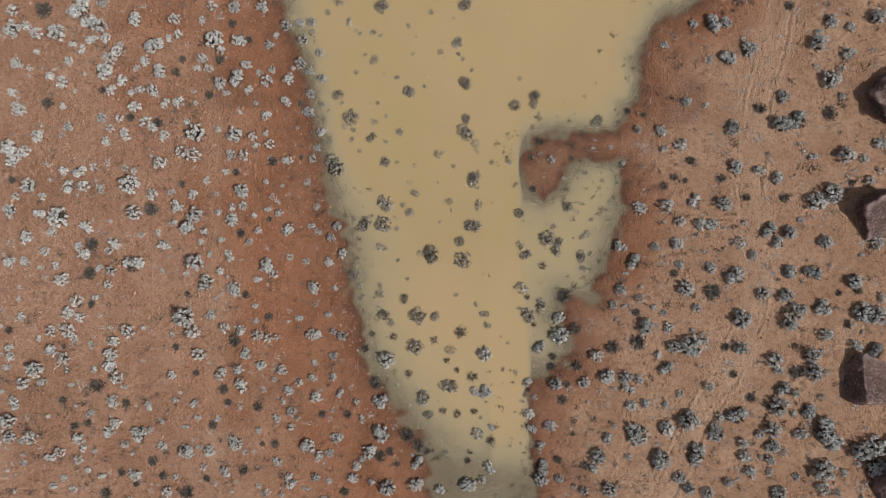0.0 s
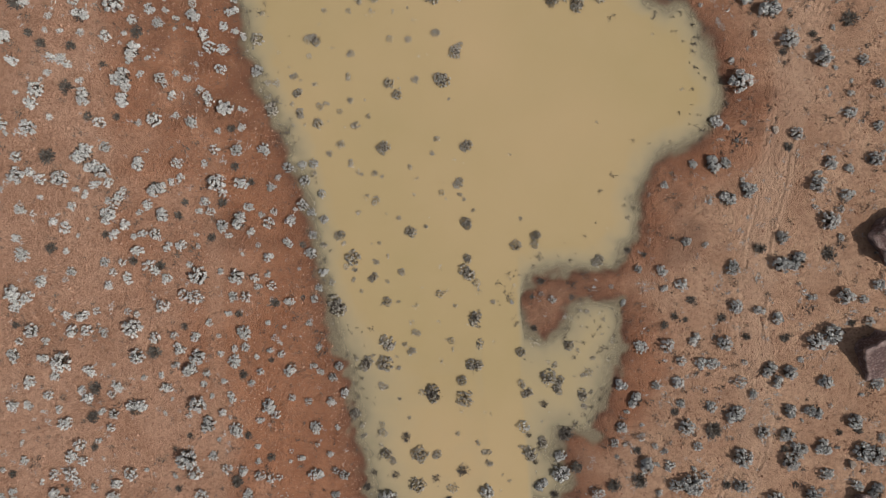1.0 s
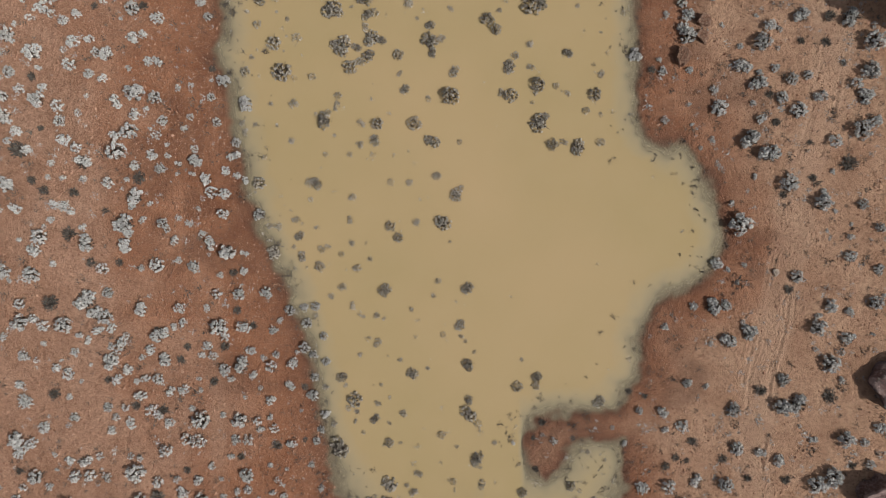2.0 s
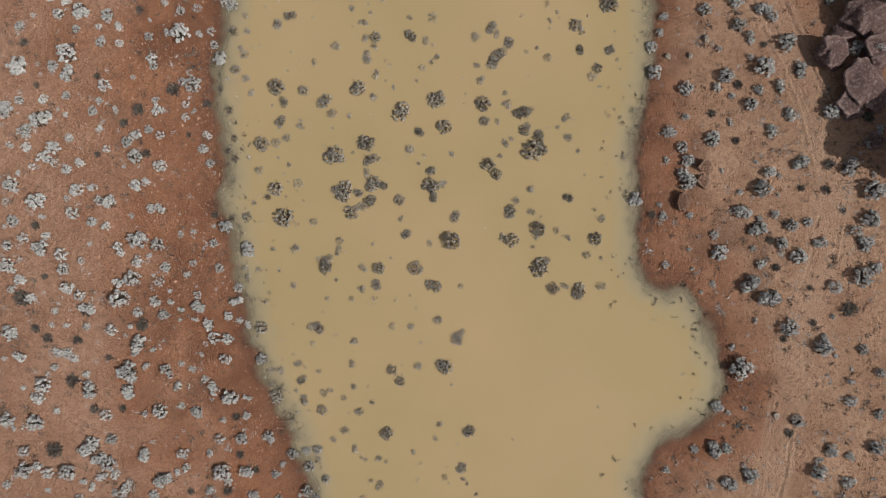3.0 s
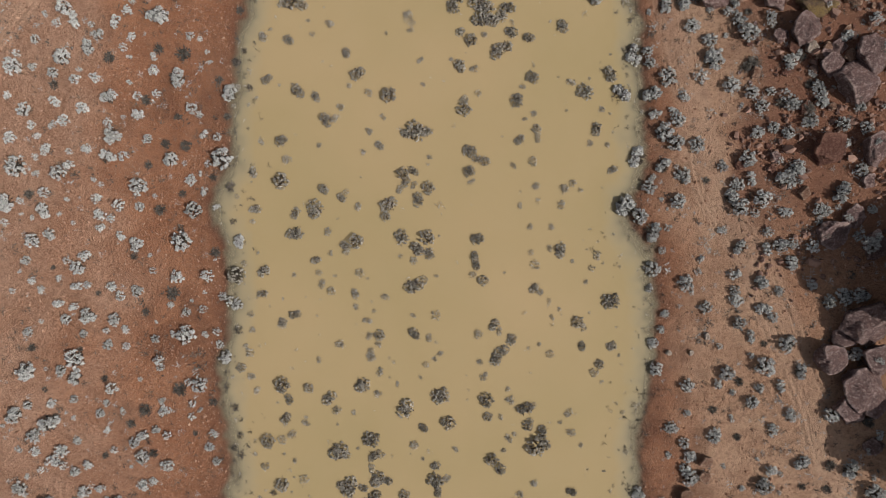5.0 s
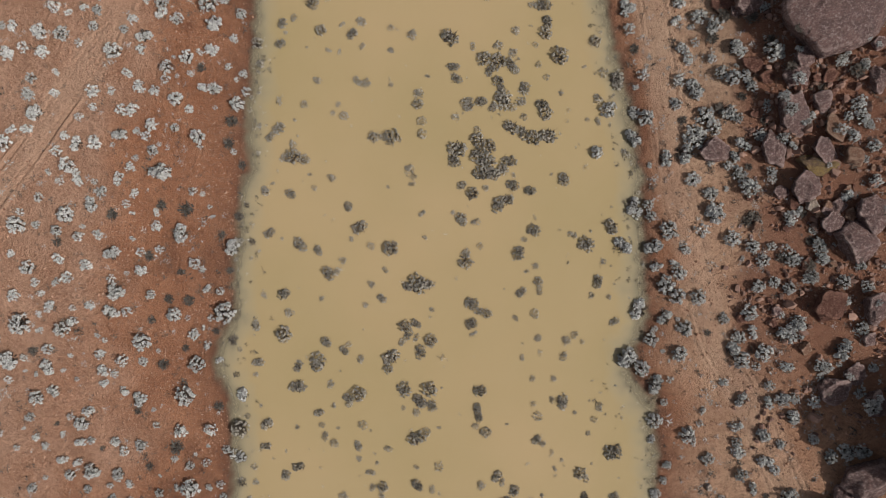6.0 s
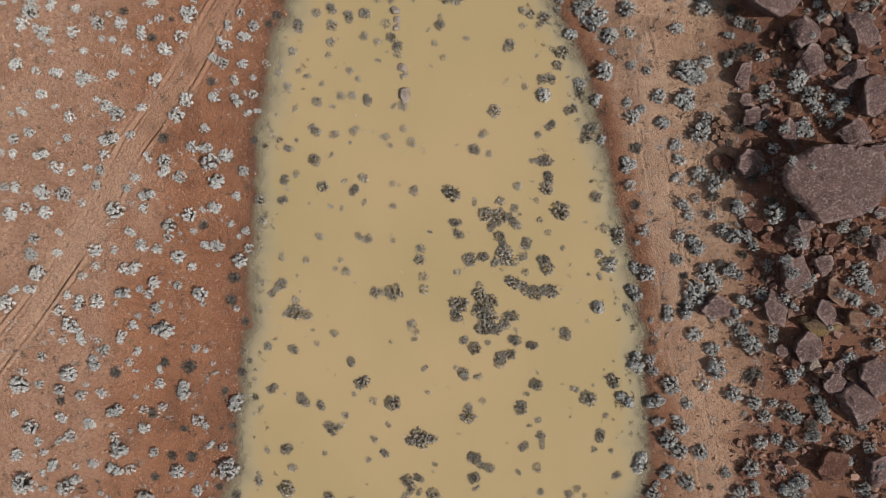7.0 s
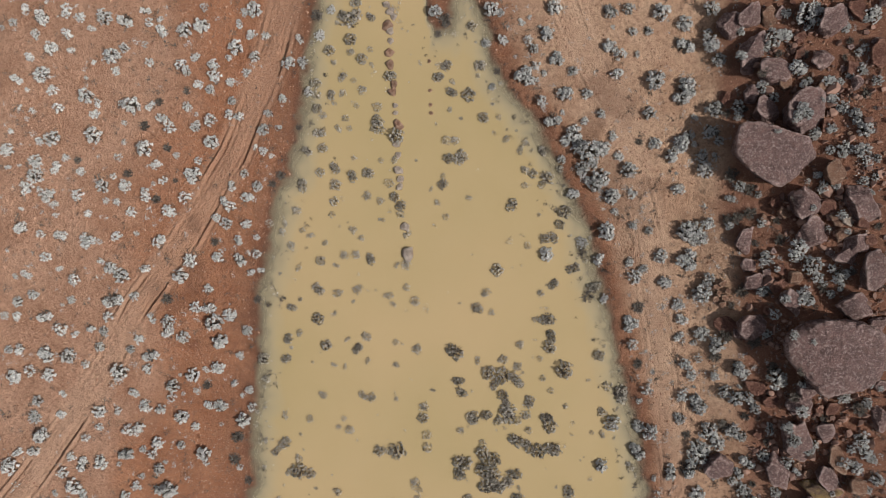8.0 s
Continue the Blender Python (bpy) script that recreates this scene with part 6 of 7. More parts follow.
shrubs("drowned", [
    (-11.1, 32.2, 0.80), (0.9, 32.4, 0.47), (-6.4, 32.6, 0.61), (4.8, 32.8, 0.56), (-5.1, 33.4, 0.56), (-3.0, 33.5, 0.47), (-0.6, 33.7, 0.42), (8.9, 33.8, 0.42),
    (-6.9, 34.0, 0.84), (-5.9, 34.0, 0.42), (-11.7, 34.2, 0.61), (-7.5, 34.2, 0.42), (-4.2, 34.5, 0.42), (-0.8, 34.5, 0.66), (-4.9, 34.6, 0.70), (3.8, 35.4, 0.47),
    (-0.8, 35.6, 0.42), (3.2, 36.1, 0.56), (-5.2, 36.3, 0.47), (-7.2, 36.4, 0.42), (-7.7, 36.6, 0.84), (6.3, 37.1, 0.84), (-12.7, 37.3, 0.61), (6.9, 37.3, 0.56),
    (-5.4, 37.5, 0.66), (6.7, 38.1, 0.52), (-1.7, 38.3, 0.42), (5.7, 38.5, 0.47), (0.1, 38.7, 0.61), (-11.4, 38.9, 0.47), (2.9, 39.1, 0.42), (-2.9, 39.7, 0.75),
])
shrubs("drowned", [
    (5.5, 39.7, 0.66), (2.8, 40.3, 0.61), (-11.2, 40.3, 0.42), (-8.4, 40.4, 0.61), (-0.5, 40.6, 0.70), (-9.8, 41.1, 0.42), (-6.0, 41.3, 0.66), (-11.7, 41.3, 0.66),
    (-14.6, 42.5, 0.42), (10.8, 42.9, 0.42), (3.4, 43.2, 0.52), (-5.4, 43.4, 0.42), (3.9, 43.8, 0.56), (9.5, 44.2, 0.42), (11.6, 44.2, 0.42), (4.5, 44.6, 0.47),
    (-4.8, 44.9, 0.47), (-2.3, 45.0, 0.52), (3.3, 45.6, 0.52), (-11.7, 45.7, 0.42), (9.2, 45.9, 0.52), (-10.8, 46.3, 0.47), (11.5, 47.4, 0.70), (-13.1, 47.8, 0.42),
    (-6.5, 47.8, 0.42), (6.1, 48.3, 0.42), (-2.4, 48.4, 0.70), (2.5, 48.8, 0.47), (-14.9, 49.1, 0.75), (-13.0, 49.4, 0.52), (2.0, 49.9, 0.42), (-9.3, 50.2, 0.42),
])
shrubs("drowned", [
    (1.9, 50.5, 0.42), (-1.3, 50.7, 0.47), (7.9, 51.0, 0.61), (-2.1, 51.0, 0.61), (-7.3, 51.2, 0.47), (-6.5, 51.5, 0.66), (2.1, 51.7, 0.52), (-3.3, 51.8, 0.61),
    (-1.5, 51.8, 0.66), (-10.8, 52.1, 0.66), (-4.4, 53.3, 0.42), (-10.8, 53.5, 0.47), (-13.6, 53.8, 0.47), (-9.4, 53.8, 0.80), (-4.2, 54.1, 0.70), (-2.1, 54.5, 0.56),
    (-7.5, 54.6, 0.42), (-8.8, 55.2, 0.47), (-1.4, 55.3, 0.56), (-3.0, 55.7, 0.42), (-11.8, 55.8, 0.70), (-3.2, 56.3, 0.52), (-13.8, 56.4, 0.47), (1.5, 56.5, 0.47),
    (-2.5, 56.5, 0.42), (11.6, 56.7, 0.42), (2.6, 57.2, 0.42), (2.0, 57.4, 0.42), (1.5, 57.9, 0.56), (-4.9, 58.3, 0.42), (-11.8, 58.6, 0.52), (5.0, 58.7, 0.47),
])
shrubs("drowned", [
    (-3.0, 59.1, 0.42), (-1.5, 59.3, 0.47), (-2.3, 59.3, 0.80), (10.4, 59.5, 0.52), (6.2, 59.5, 0.42), (-8.6, 60.1, 0.56), (1.1, 60.9, 0.61), (4.8, 61.5, 0.56),
    (-9.4, 61.7, 0.42), (-4.2, 61.8, 0.66), (9.6, 62.1, 0.66), (-10.7, 62.1, 0.61), (-12.8, 62.9, 0.47), (5.9, 63.1, 0.52), (11.4, 63.3, 0.61), (-6.4, 63.3, 0.61),
    (0.8, 63.9, 0.56), (-7.2, 64.8, 0.42), (3.4, 64.9, 0.61), (4.0, 65.3, 0.56), (1.6, 65.7, 0.52), (-11.3, 65.7, 0.47), (-13.1, 65.9, 0.42), (5.6, 65.9, 0.47),
    (4.4, 66.3, 0.56), (0.8, 66.3, 0.42), (8.0, 66.7, 0.56), (3.0, 67.1, 0.56), (2.2, 67.1, 0.66), (3.1, 67.2, 0.56), (3.7, 67.4, 0.47), (2.5, 67.9, 0.75),
])
shrubs("drowned", [
    (4.1, 68.0, 0.61), (0.3, 68.1, 0.56), (-10.3, 68.1, 0.47), (-11.1, 68.3, 0.66), (1.9, 68.5, 0.66), (0.5, 68.9, 0.75), (2.7, 69.0, 0.61), (1.9, 69.5, 0.61),
    (5.9, 69.6, 0.66), (-4.1, 69.7, 0.66), (-12.7, 69.7, 0.42), (-5.4, 69.7, 0.47), (6.9, 69.8, 0.70), (5.1, 70.0, 0.56), (-12.1, 70.3, 0.52), (4.3, 70.4, 0.61),
    (6.7, 71.4, 0.61), (-2.3, 72.0, 0.47), (6.5, 72.0, 0.52), (1.3, 72.0, 0.56), (2.2, 72.2, 0.47), (3.7, 72.3, 0.80), (3.6, 73.0, 0.47), (5.2, 73.1, 0.52),
    (3.4, 73.6, 0.47), (11.7, 73.7, 0.70), (0.4, 73.8, 0.47), (2.8, 74.4, 0.47), (0.2, 74.6, 0.47), (4.2, 74.8, 0.56), (3.4, 75.0, 0.70), (2.4, 75.2, 0.61),
])
shrubs("drowned", [
    (7.7, 75.4, 0.75), (-12.0, 76.3, 0.42), (-13.6, 76.3, 0.47), (10.2, 76.4, 0.47), (-0.0, 76.7, 0.70), (-6.9, 77.0, 0.47), (6.7, 77.0, 0.56), (-9.1, 77.2, 0.47),
    (-11.8, 77.7, 0.42), (6.8, 77.8, 0.52), (6.6, 79.0, 0.61), (-9.7, 79.1, 0.52), (1.6, 79.8, 0.52), (-11.6, 79.9, 0.42), (9.8, 81.2, 0.56), (-9.7, 81.2, 0.52),
    (7.0, 81.5, 0.47), (3.0, 82.5, 0.56), (8.4, 82.6, 0.56), (-9.5, 83.2, 0.42), (-5.9, 83.3, 0.47), (6.4, 84.7, 0.42), (7.0, 84.8, 0.47), (7.5, 85.7, 0.42),
    (7.8, 86.6, 0.56), (4.1, 87.1, 0.52), (-3.8, 87.1, 0.47), (-8.5, 87.4, 0.42), (-4.2, 87.7, 0.42), (-8.4, 88.6, 0.47), (-10.8, 88.6, 0.56), (-0.8, 88.6, 0.42),
])
shrubs("drowned", [
    (6.6, 89.0, 0.56), (-7.2, 89.2, 0.47), (5.6, 89.3, 0.42), (-6.1, 89.4, 0.47), (-9.5, 89.5, 0.42), (-8.5, 89.8, 0.52), (-0.4, 90.4, 0.47), (0.4, 90.5, 0.61),
    (6.3, 90.9, 0.42), (-10.4, 91.0, 0.42), (-9.3, 91.2, 0.42), (-4.1, 92.0, 0.66), (-9.5, 92.3, 0.52), (-5.4, 92.7, 0.61), (-5.5, 93.1, 0.52), (2.1, 93.3, 0.47),
    (-9.7, 94.0, 0.42), (1.1, 94.9, 0.61), (-8.7, 95.0, 0.42), (-0.2, 95.1, 0.47), (-9.8, 95.8, 0.47), (-1.1, 96.2, 0.47), (-7.9, 96.3, 0.42), (-4.5, 96.3, 0.52),
    (1.9, 97.0, 0.47), (-0.5, 97.0, 0.47), (-6.5, 97.5, 0.47), (-8.8, 98.1, 0.47), (-7.3, 98.9, 0.52), (1.3, 99.8, 0.42), (-7.2, 100.3, 0.84), (-5.9, 100.5, 0.42),
])
shrubs("drowned", [
    (-7.9, 100.6, 0.42), (-6.9, 101.5, 0.47),
])
low_shrubs("drowned", [
    (1.4, -14.4, 0.28), (1.6, -7.0, 0.38), (4.1, -5.2, 0.33), (-2.7, -5.1, 0.33), (3.9, -4.4, 0.38), (3.3, -3.7, 0.24), (-4.8, -3.3, 0.28), (-3.4, -3.1, 0.38),
    (-4.9, -2.6, 0.28), (-3.5, -2.5, 0.24), (-1.6, -2.0, 0.19), (10.8, -1.0, 0.28), (-2.3, -0.7, 0.19), (-0.7, -0.2, 0.28), (-3.5, 0.2, 0.38), (6.3, 0.5, 0.38),
    (10.6, 1.2, 0.24), (11.0, 1.4, 0.33), (8.6, 1.9, 0.28), (-5.4, 2.1, 0.19), (-4.2, 2.4, 0.19), (-1.5, 2.7, 0.38), (1.4, 2.9, 0.19), (-2.0, 3.2, 0.24),
    (3.3, 3.3, 0.38), (1.3, 3.5, 0.28), (-1.2, 4.0, 0.38), (3.2, 4.5, 0.19), (1.5, 6.0, 0.19), (-2.5, 6.2, 0.19), (0.4, 6.8, 0.33), (-5.1, 6.9, 0.19),
])
low_shrubs("drowned", [
    (-7.2, 7.5, 0.28), (3.0, 7.6, 0.33), (-5.7, 7.7, 0.24), (-2.3, 8.3, 0.33), (-6.2, 8.6, 0.28), (-4.1, 9.0, 0.28), (-3.3, 9.4, 0.19), (-7.8, 10.1, 0.28),
    (-3.9, 10.3, 0.19), (7.0, 10.4, 0.38), (6.0, 12.2, 0.19), (-5.4, 12.4, 0.24), (-4.2, 13.3, 0.38), (2.0, 13.5, 0.19), (1.7, 13.8, 0.24), (0.4, 13.9, 0.24),
    (-3.8, 15.0, 0.19), (-5.2, 15.1, 0.19), (-4.3, 15.2, 0.28), (-1.8, 15.7, 0.24), (-6.0, 15.9, 0.33), (-7.5, 16.5, 0.28), (-0.3, 16.7, 0.24), (-6.7, 17.2, 0.38),
    (-0.0, 17.7, 0.28), (-5.7, 18.5, 0.38), (-4.8, 19.2, 0.24), (-6.8, 19.5, 0.24), (-8.2, 19.8, 0.33), (-7.8, 20.0, 0.28), (-6.1, 20.3, 0.28), (0.8, 20.5, 0.14),
])
low_shrubs("drowned", [
    (-11.3, 21.4, 0.33), (-11.9, 21.4, 0.28), (-1.6, 21.8, 0.33), (-10.1, 21.9, 0.33), (-6.2, 21.9, 0.33), (-9.0, 23.3, 0.24), (-6.1, 23.5, 0.33), (1.5, 24.3, 0.28),
    (-9.1, 24.5, 0.38), (-2.1, 24.6, 0.28), (-3.4, 24.6, 0.28), (-0.2, 25.1, 0.38), (-8.0, 26.5, 0.24), (-6.3, 26.5, 0.24), (-5.6, 27.2, 0.33), (-10.4, 27.4, 0.28),
    (1.4, 27.5, 0.24), (8.7, 27.6, 0.33), (11.3, 27.6, 0.38), (-7.4, 27.8, 0.19), (-13.7, 28.0, 0.33), (-13.9, 28.6, 0.28), (-5.5, 28.7, 0.38), (7.4, 29.4, 0.33),
    (-7.9, 29.4, 0.33), (10.2, 29.8, 0.33), (-7.3, 29.9, 0.38), (-10.3, 30.0, 0.38), (-0.8, 30.5, 0.28), (-7.2, 30.6, 0.33), (8.9, 31.0, 0.28), (4.2, 31.0, 0.33),
])
low_shrubs("drowned", [
    (6.6, 31.2, 0.38), (8.1, 31.5, 0.28), (-9.0, 31.9, 0.33), (-2.9, 32.2, 0.28), (11.2, 32.4, 0.33), (6.3, 32.8, 0.33), (-5.7, 33.0, 0.38), (-13.3, 33.2, 0.24),
    (5.2, 33.6, 0.33), (6.2, 34.4, 0.33), (-10.1, 34.6, 0.38), (0.0, 34.7, 0.33), (-5.4, 35.4, 0.38), (-12.9, 35.5, 0.38), (-1.7, 36.1, 0.19), (-4.7, 36.4, 0.38),
    (-13.6, 36.4, 0.19), (4.0, 36.7, 0.24), (0.6, 36.8, 0.28), (-6.3, 36.8, 0.19), (-2.3, 37.1, 0.38), (-11.7, 37.4, 0.38), (4.4, 37.6, 0.38), (-11.0, 37.8, 0.38),
    (4.8, 37.9, 0.24), (8.8, 38.0, 0.38), (-10.0, 38.6, 0.33), (5.9, 38.9, 0.28), (-10.0, 39.0, 0.19), (3.8, 39.1, 0.28), (-6.6, 39.4, 0.24), (8.6, 39.4, 0.38),
])
low_shrubs("drowned", [
    (-7.8, 39.5, 0.38), (6.1, 39.9, 0.33), (4.5, 40.3, 0.38), (-4.9, 40.7, 0.33), (-13.5, 40.9, 0.33), (4.3, 41.1, 0.24), (-3.5, 41.4, 0.24), (-13.9, 41.9, 0.33),
    (-1.9, 41.9, 0.19), (2.6, 42.0, 0.38), (-4.8, 42.3, 0.38), (10.4, 42.3, 0.38), (-1.5, 42.8, 0.28), (2.3, 43.0, 0.28), (-9.1, 43.1, 0.28), (-0.9, 43.2, 0.24),
    (-14.0, 43.6, 0.38), (7.3, 43.6, 0.33), (-0.5, 43.6, 0.28), (-5.4, 43.8, 0.28), (-4.9, 44.2, 0.28), (-7.6, 44.2, 0.38), (6.5, 44.3, 0.19), (-1.3, 44.7, 0.33),
    (-5.5, 44.8, 0.33), (2.2, 45.0, 0.38), (-13.8, 45.2, 0.28), (3.7, 45.2, 0.33), (9.6, 45.5, 0.33), (-5.7, 45.9, 0.38), (7.4, 46.2, 0.24), (-13.9, 46.3, 0.28),
])
low_shrubs("drowned", [
    (-2.4, 46.3, 0.24), (-0.8, 46.3, 0.38), (-5.2, 46.6, 0.19), (7.9, 46.8, 0.19), (-6.5, 46.9, 0.28), (7.2, 47.4, 0.19), (-4.4, 47.6, 0.33), (6.5, 48.0, 0.33),
    (-8.2, 48.0, 0.38), (-8.9, 48.5, 0.38), (-1.7, 48.8, 0.38), (-0.8, 49.1, 0.19), (-8.0, 49.1, 0.19), (1.8, 49.2, 0.33), (-9.1, 49.3, 0.28), (-6.2, 49.3, 0.38),
    (10.2, 49.7, 0.28), (-14.4, 49.9, 0.28), (6.2, 49.9, 0.38), (-2.4, 50.2, 0.33), (10.6, 50.6, 0.38), (-8.3, 50.7, 0.24), (-7.2, 50.8, 0.33), (5.9, 50.8, 0.24),
    (7.2, 51.1, 0.28), (-10.5, 52.0, 0.28), (-8.5, 52.2, 0.38), (5.8, 52.6, 0.28), (7.3, 52.6, 0.28), (-13.8, 52.9, 0.24), (-6.4, 54.0, 0.38), (5.1, 54.1, 0.28),
])
low_shrubs("drowned", [
    (8.0, 54.2, 0.38), (-7.2, 55.0, 0.28), (-3.4, 55.2, 0.38), (8.2, 55.3, 0.38), (6.2, 55.5, 0.33), (-2.4, 55.5, 0.33), (8.8, 55.7, 0.33), (1.6, 55.8, 0.33),
    (4.6, 56.9, 0.28), (6.0, 57.2, 0.38), (-11.4, 57.3, 0.38), (-1.3, 57.5, 0.24), (-6.0, 57.8, 0.28), (-9.1, 58.3, 0.24), (11.2, 58.4, 0.24), (10.0, 58.5, 0.28),
    (-13.2, 58.5, 0.28), (6.3, 58.9, 0.38), (-5.6, 59.3, 0.33), (-8.0, 60.2, 0.33), (5.4, 60.2, 0.24), (-4.6, 60.3, 0.28), (6.0, 60.6, 0.28), (10.8, 60.9, 0.28),
    (-7.6, 61.0, 0.33), (1.1, 61.5, 0.38), (2.1, 62.0, 0.28), (-5.6, 62.0, 0.33), (-15.0, 62.3, 0.38), (5.2, 62.5, 0.28), (-7.0, 62.5, 0.24), (-1.8, 62.6, 0.24),
])
low_shrubs("drowned", [
    (8.6, 62.8, 0.38), (1.8, 63.7, 0.38), (-2.0, 64.3, 0.33), (2.5, 66.1, 0.28), (-9.6, 66.1, 0.24), (-2.7, 66.4, 0.28), (-8.4, 66.8, 0.38), (-2.6, 66.9, 0.28),
    (-2.9, 67.4, 0.42), (-11.9, 68.3, 0.38), (12.3, 68.5, 0.42), (-11.1, 69.2, 0.38), (-4.7, 69.7, 0.38), (-2.0, 69.9, 0.42), (1.9, 70.2, 0.33), (-13.5, 70.5, 0.28),
    (-2.0, 70.8, 0.38), (10.4, 70.8, 0.33), (5.2, 71.1, 0.33), (-7.5, 71.2, 0.42), (0.3, 71.2, 0.33), (-8.3, 71.4, 0.24), (4.4, 71.8, 0.38), (3.0, 71.8, 0.42),
    (-7.9, 72.0, 0.28), (-10.3, 72.0, 0.33), (1.0, 72.1, 0.38), (-12.1, 72.2, 0.33), (5.0, 72.2, 0.42), (10.4, 72.4, 0.42), (7.8, 72.8, 0.24), (-2.2, 72.8, 0.42),
])
low_shrubs("drowned", [
    (-4.2, 73.4, 0.24), (-6.0, 73.5, 0.42), (-6.6, 73.7, 0.38), (-9.4, 73.7, 0.38), (6.8, 73.9, 0.28), (10.8, 74.2, 0.38), (4.6, 74.4, 0.38), (6.2, 74.8, 0.28),
    (-13.4, 74.9, 0.38), (4.4, 75.6, 0.38), (-7.8, 75.7, 0.24), (-8.6, 75.8, 0.28), (-4.2, 75.8, 0.28), (-6.2, 76.1, 0.28), (3.4, 76.1, 0.42), (1.6, 76.1, 0.33),
    (6.0, 76.2, 0.24), (-2.7, 76.9, 0.42), (4.6, 77.2, 0.38), (-4.2, 77.4, 0.28), (-7.6, 77.6, 0.28), (-6.3, 77.8, 0.42), (-11.0, 78.1, 0.33), (5.8, 79.0, 0.38),
    (-8.5, 79.5, 0.24), (2.6, 79.5, 0.28), (-4.4, 80.1, 0.28), (-2.8, 80.3, 0.42), (-7.2, 80.3, 0.19), (-4.7, 80.7, 0.38), (6.1, 80.8, 0.33), (-8.3, 80.9, 0.42),
])
low_shrubs("drowned", [
    (2.2, 80.9, 0.42), (-6.9, 81.2, 0.42), (-3.4, 81.3, 0.33), (-11.1, 82.7, 0.28), (-3.4, 82.9, 0.42), (-4.1, 82.9, 0.28), (-8.4, 82.9, 0.28), (-7.0, 83.6, 0.38),
    (-7.8, 83.6, 0.38), (5.2, 84.2, 0.28), (-11.6, 84.3, 0.38), (-9.2, 84.5, 0.28), (-6.6, 84.8, 0.28), (8.2, 84.9, 0.19), (-10.2, 85.0, 0.33), (-3.4, 85.1, 0.38),
    (-12.2, 85.3, 0.33), (-7.2, 85.4, 0.33), (-10.8, 85.4, 0.28), (-12.0, 85.9, 0.28), (-13.1, 85.9, 0.33), (-5.2, 86.1, 0.28), (-0.6, 86.3, 0.28), (6.0, 86.4, 0.19),
    (-3.8, 86.5, 0.33), (-8.7, 86.5, 0.28), (-11.2, 86.8, 0.38), (-1.2, 87.3, 0.28), (-5.2, 87.4, 0.33), (1.0, 87.6, 0.28), (-6.2, 87.8, 0.38), (6.2, 88.5, 0.33),
])
low_shrubs("drowned", [
    (5.0, 88.5, 0.28), (-4.6, 88.7, 0.38), (-0.8, 89.2, 0.24), (7.5, 89.6, 0.33), (5.0, 89.6, 0.38), (-5.2, 90.3, 0.24), (-4.2, 90.4, 0.33), (-7.1, 90.5, 0.24),
    (4.7, 91.0, 0.38), (5.1, 91.5, 0.33), (-0.5, 91.7, 0.38), (0.1, 91.7, 0.38), (3.7, 91.8, 0.33), (-8.2, 92.6, 0.33), (-7.4, 92.6, 0.24), (-7.7, 93.3, 0.33),
    (3.2, 93.3, 0.24), (-9.3, 93.5, 0.33), (-0.3, 93.9, 0.24), (-5.4, 94.1, 0.38), (-6.9, 94.2, 0.24), (-8.5, 94.4, 0.24), (-9.7, 95.0, 0.38), (-7.9, 95.1, 0.33),
    (-6.5, 95.3, 0.38), (-0.1, 95.9, 0.28), (-7.1, 96.0, 0.24), (-5.8, 97.1, 0.24), (-8.5, 97.3, 0.28), (-7.3, 98.0, 0.33), (-5.9, 98.2, 0.28),
])

def infill(kind, count, inside, gap, sizes):
    """Small shrubs in the bare spots between those placed one by one."""
    g = np.random.default_rng(len(kind) * 31 + count)
    x, y = g.uniform(-32.5, 31.5, count), g.uniform(-18, 103.5, count)
    ok = inside(x, y, at_grid(SHORE_DISTANCE, x, y)) > g.random(count)
    for a, b in zip(x[ok], y[ok]):
        if min((abs(a - p) + abs(b - q) for p, q in CELLS.get((int(a // 2), int(b // 2)), ())), default=9) > gap:
            low_shrubs(kind, [(a, b, g.uniform(*sizes))], 0.28 if kind == "dark" else 0.4)


on_track = lambda x, y: np.minimum(line_distance(x, y, TRACK_EAST)[0], line_distance(x, y, TRACK_WEST)[0]) < 1.7
bank = lambda x, y, d: np.where((d > 0.4) & ~on_track(x, y), np.where(x < 0, 1.0, 0.5), 0)
infill("pale", 950, lambda x, y, d: bank(x, y, d) * np.where(y < 45, 1.0, 0.7), 0.85, (0.15, 0.30))
infill("grey", 1100, lambda x, y, d: bank(x, y, d) * np.where(y < 45, 1.0, 0.7), 0.8, (0.16, 0.36))
infill("dark", 2100, lambda x, y, d: bank(x, y, d), 0.55, (0.14, 0.36))
infill("drowned", 2400, lambda x, y, d: np.where(d < -0.1, 0.10 + 0.9 * np.exp(np.minimum(d, 0) / 2.2), 0) * np.where((x > 3) & (y > 8) & (y < 29), 0.0, 1), 0.7, (0.10, 0.24))
infill("dark", 1400, lambda x, y, d: np.where(np.abs(d) < 1.4, 0.6, 0), 0.4, (0.12, 0.26))

for kind, (verts, faces) in LOOSE.items():
    if verts:
        me = mesh_from("small_shrubs", np.concatenate(verts), np.concatenate(faces), LEAVES[kind])
        tagged(new("small_" + WORDS[kind][0] + ("es" if kind == "pale" else "s"), me), "many small " + WORDS[kind][1], "shrubs", kind="stuff")


# ---- tufts, sprigs and gravel that nobody could count ----
def scattered(count, keep):
    x, y = pick.uniform(-33, 34, count), pick.uniform(-18.5, 104, count)
    d = at_grid(SHORE_DISTANCE, x, y)
    ok = pick.random(count) < keep(x, y, d)
    return x[ok], y[ok], at_grid(HEIGHT, x, y)[ok]


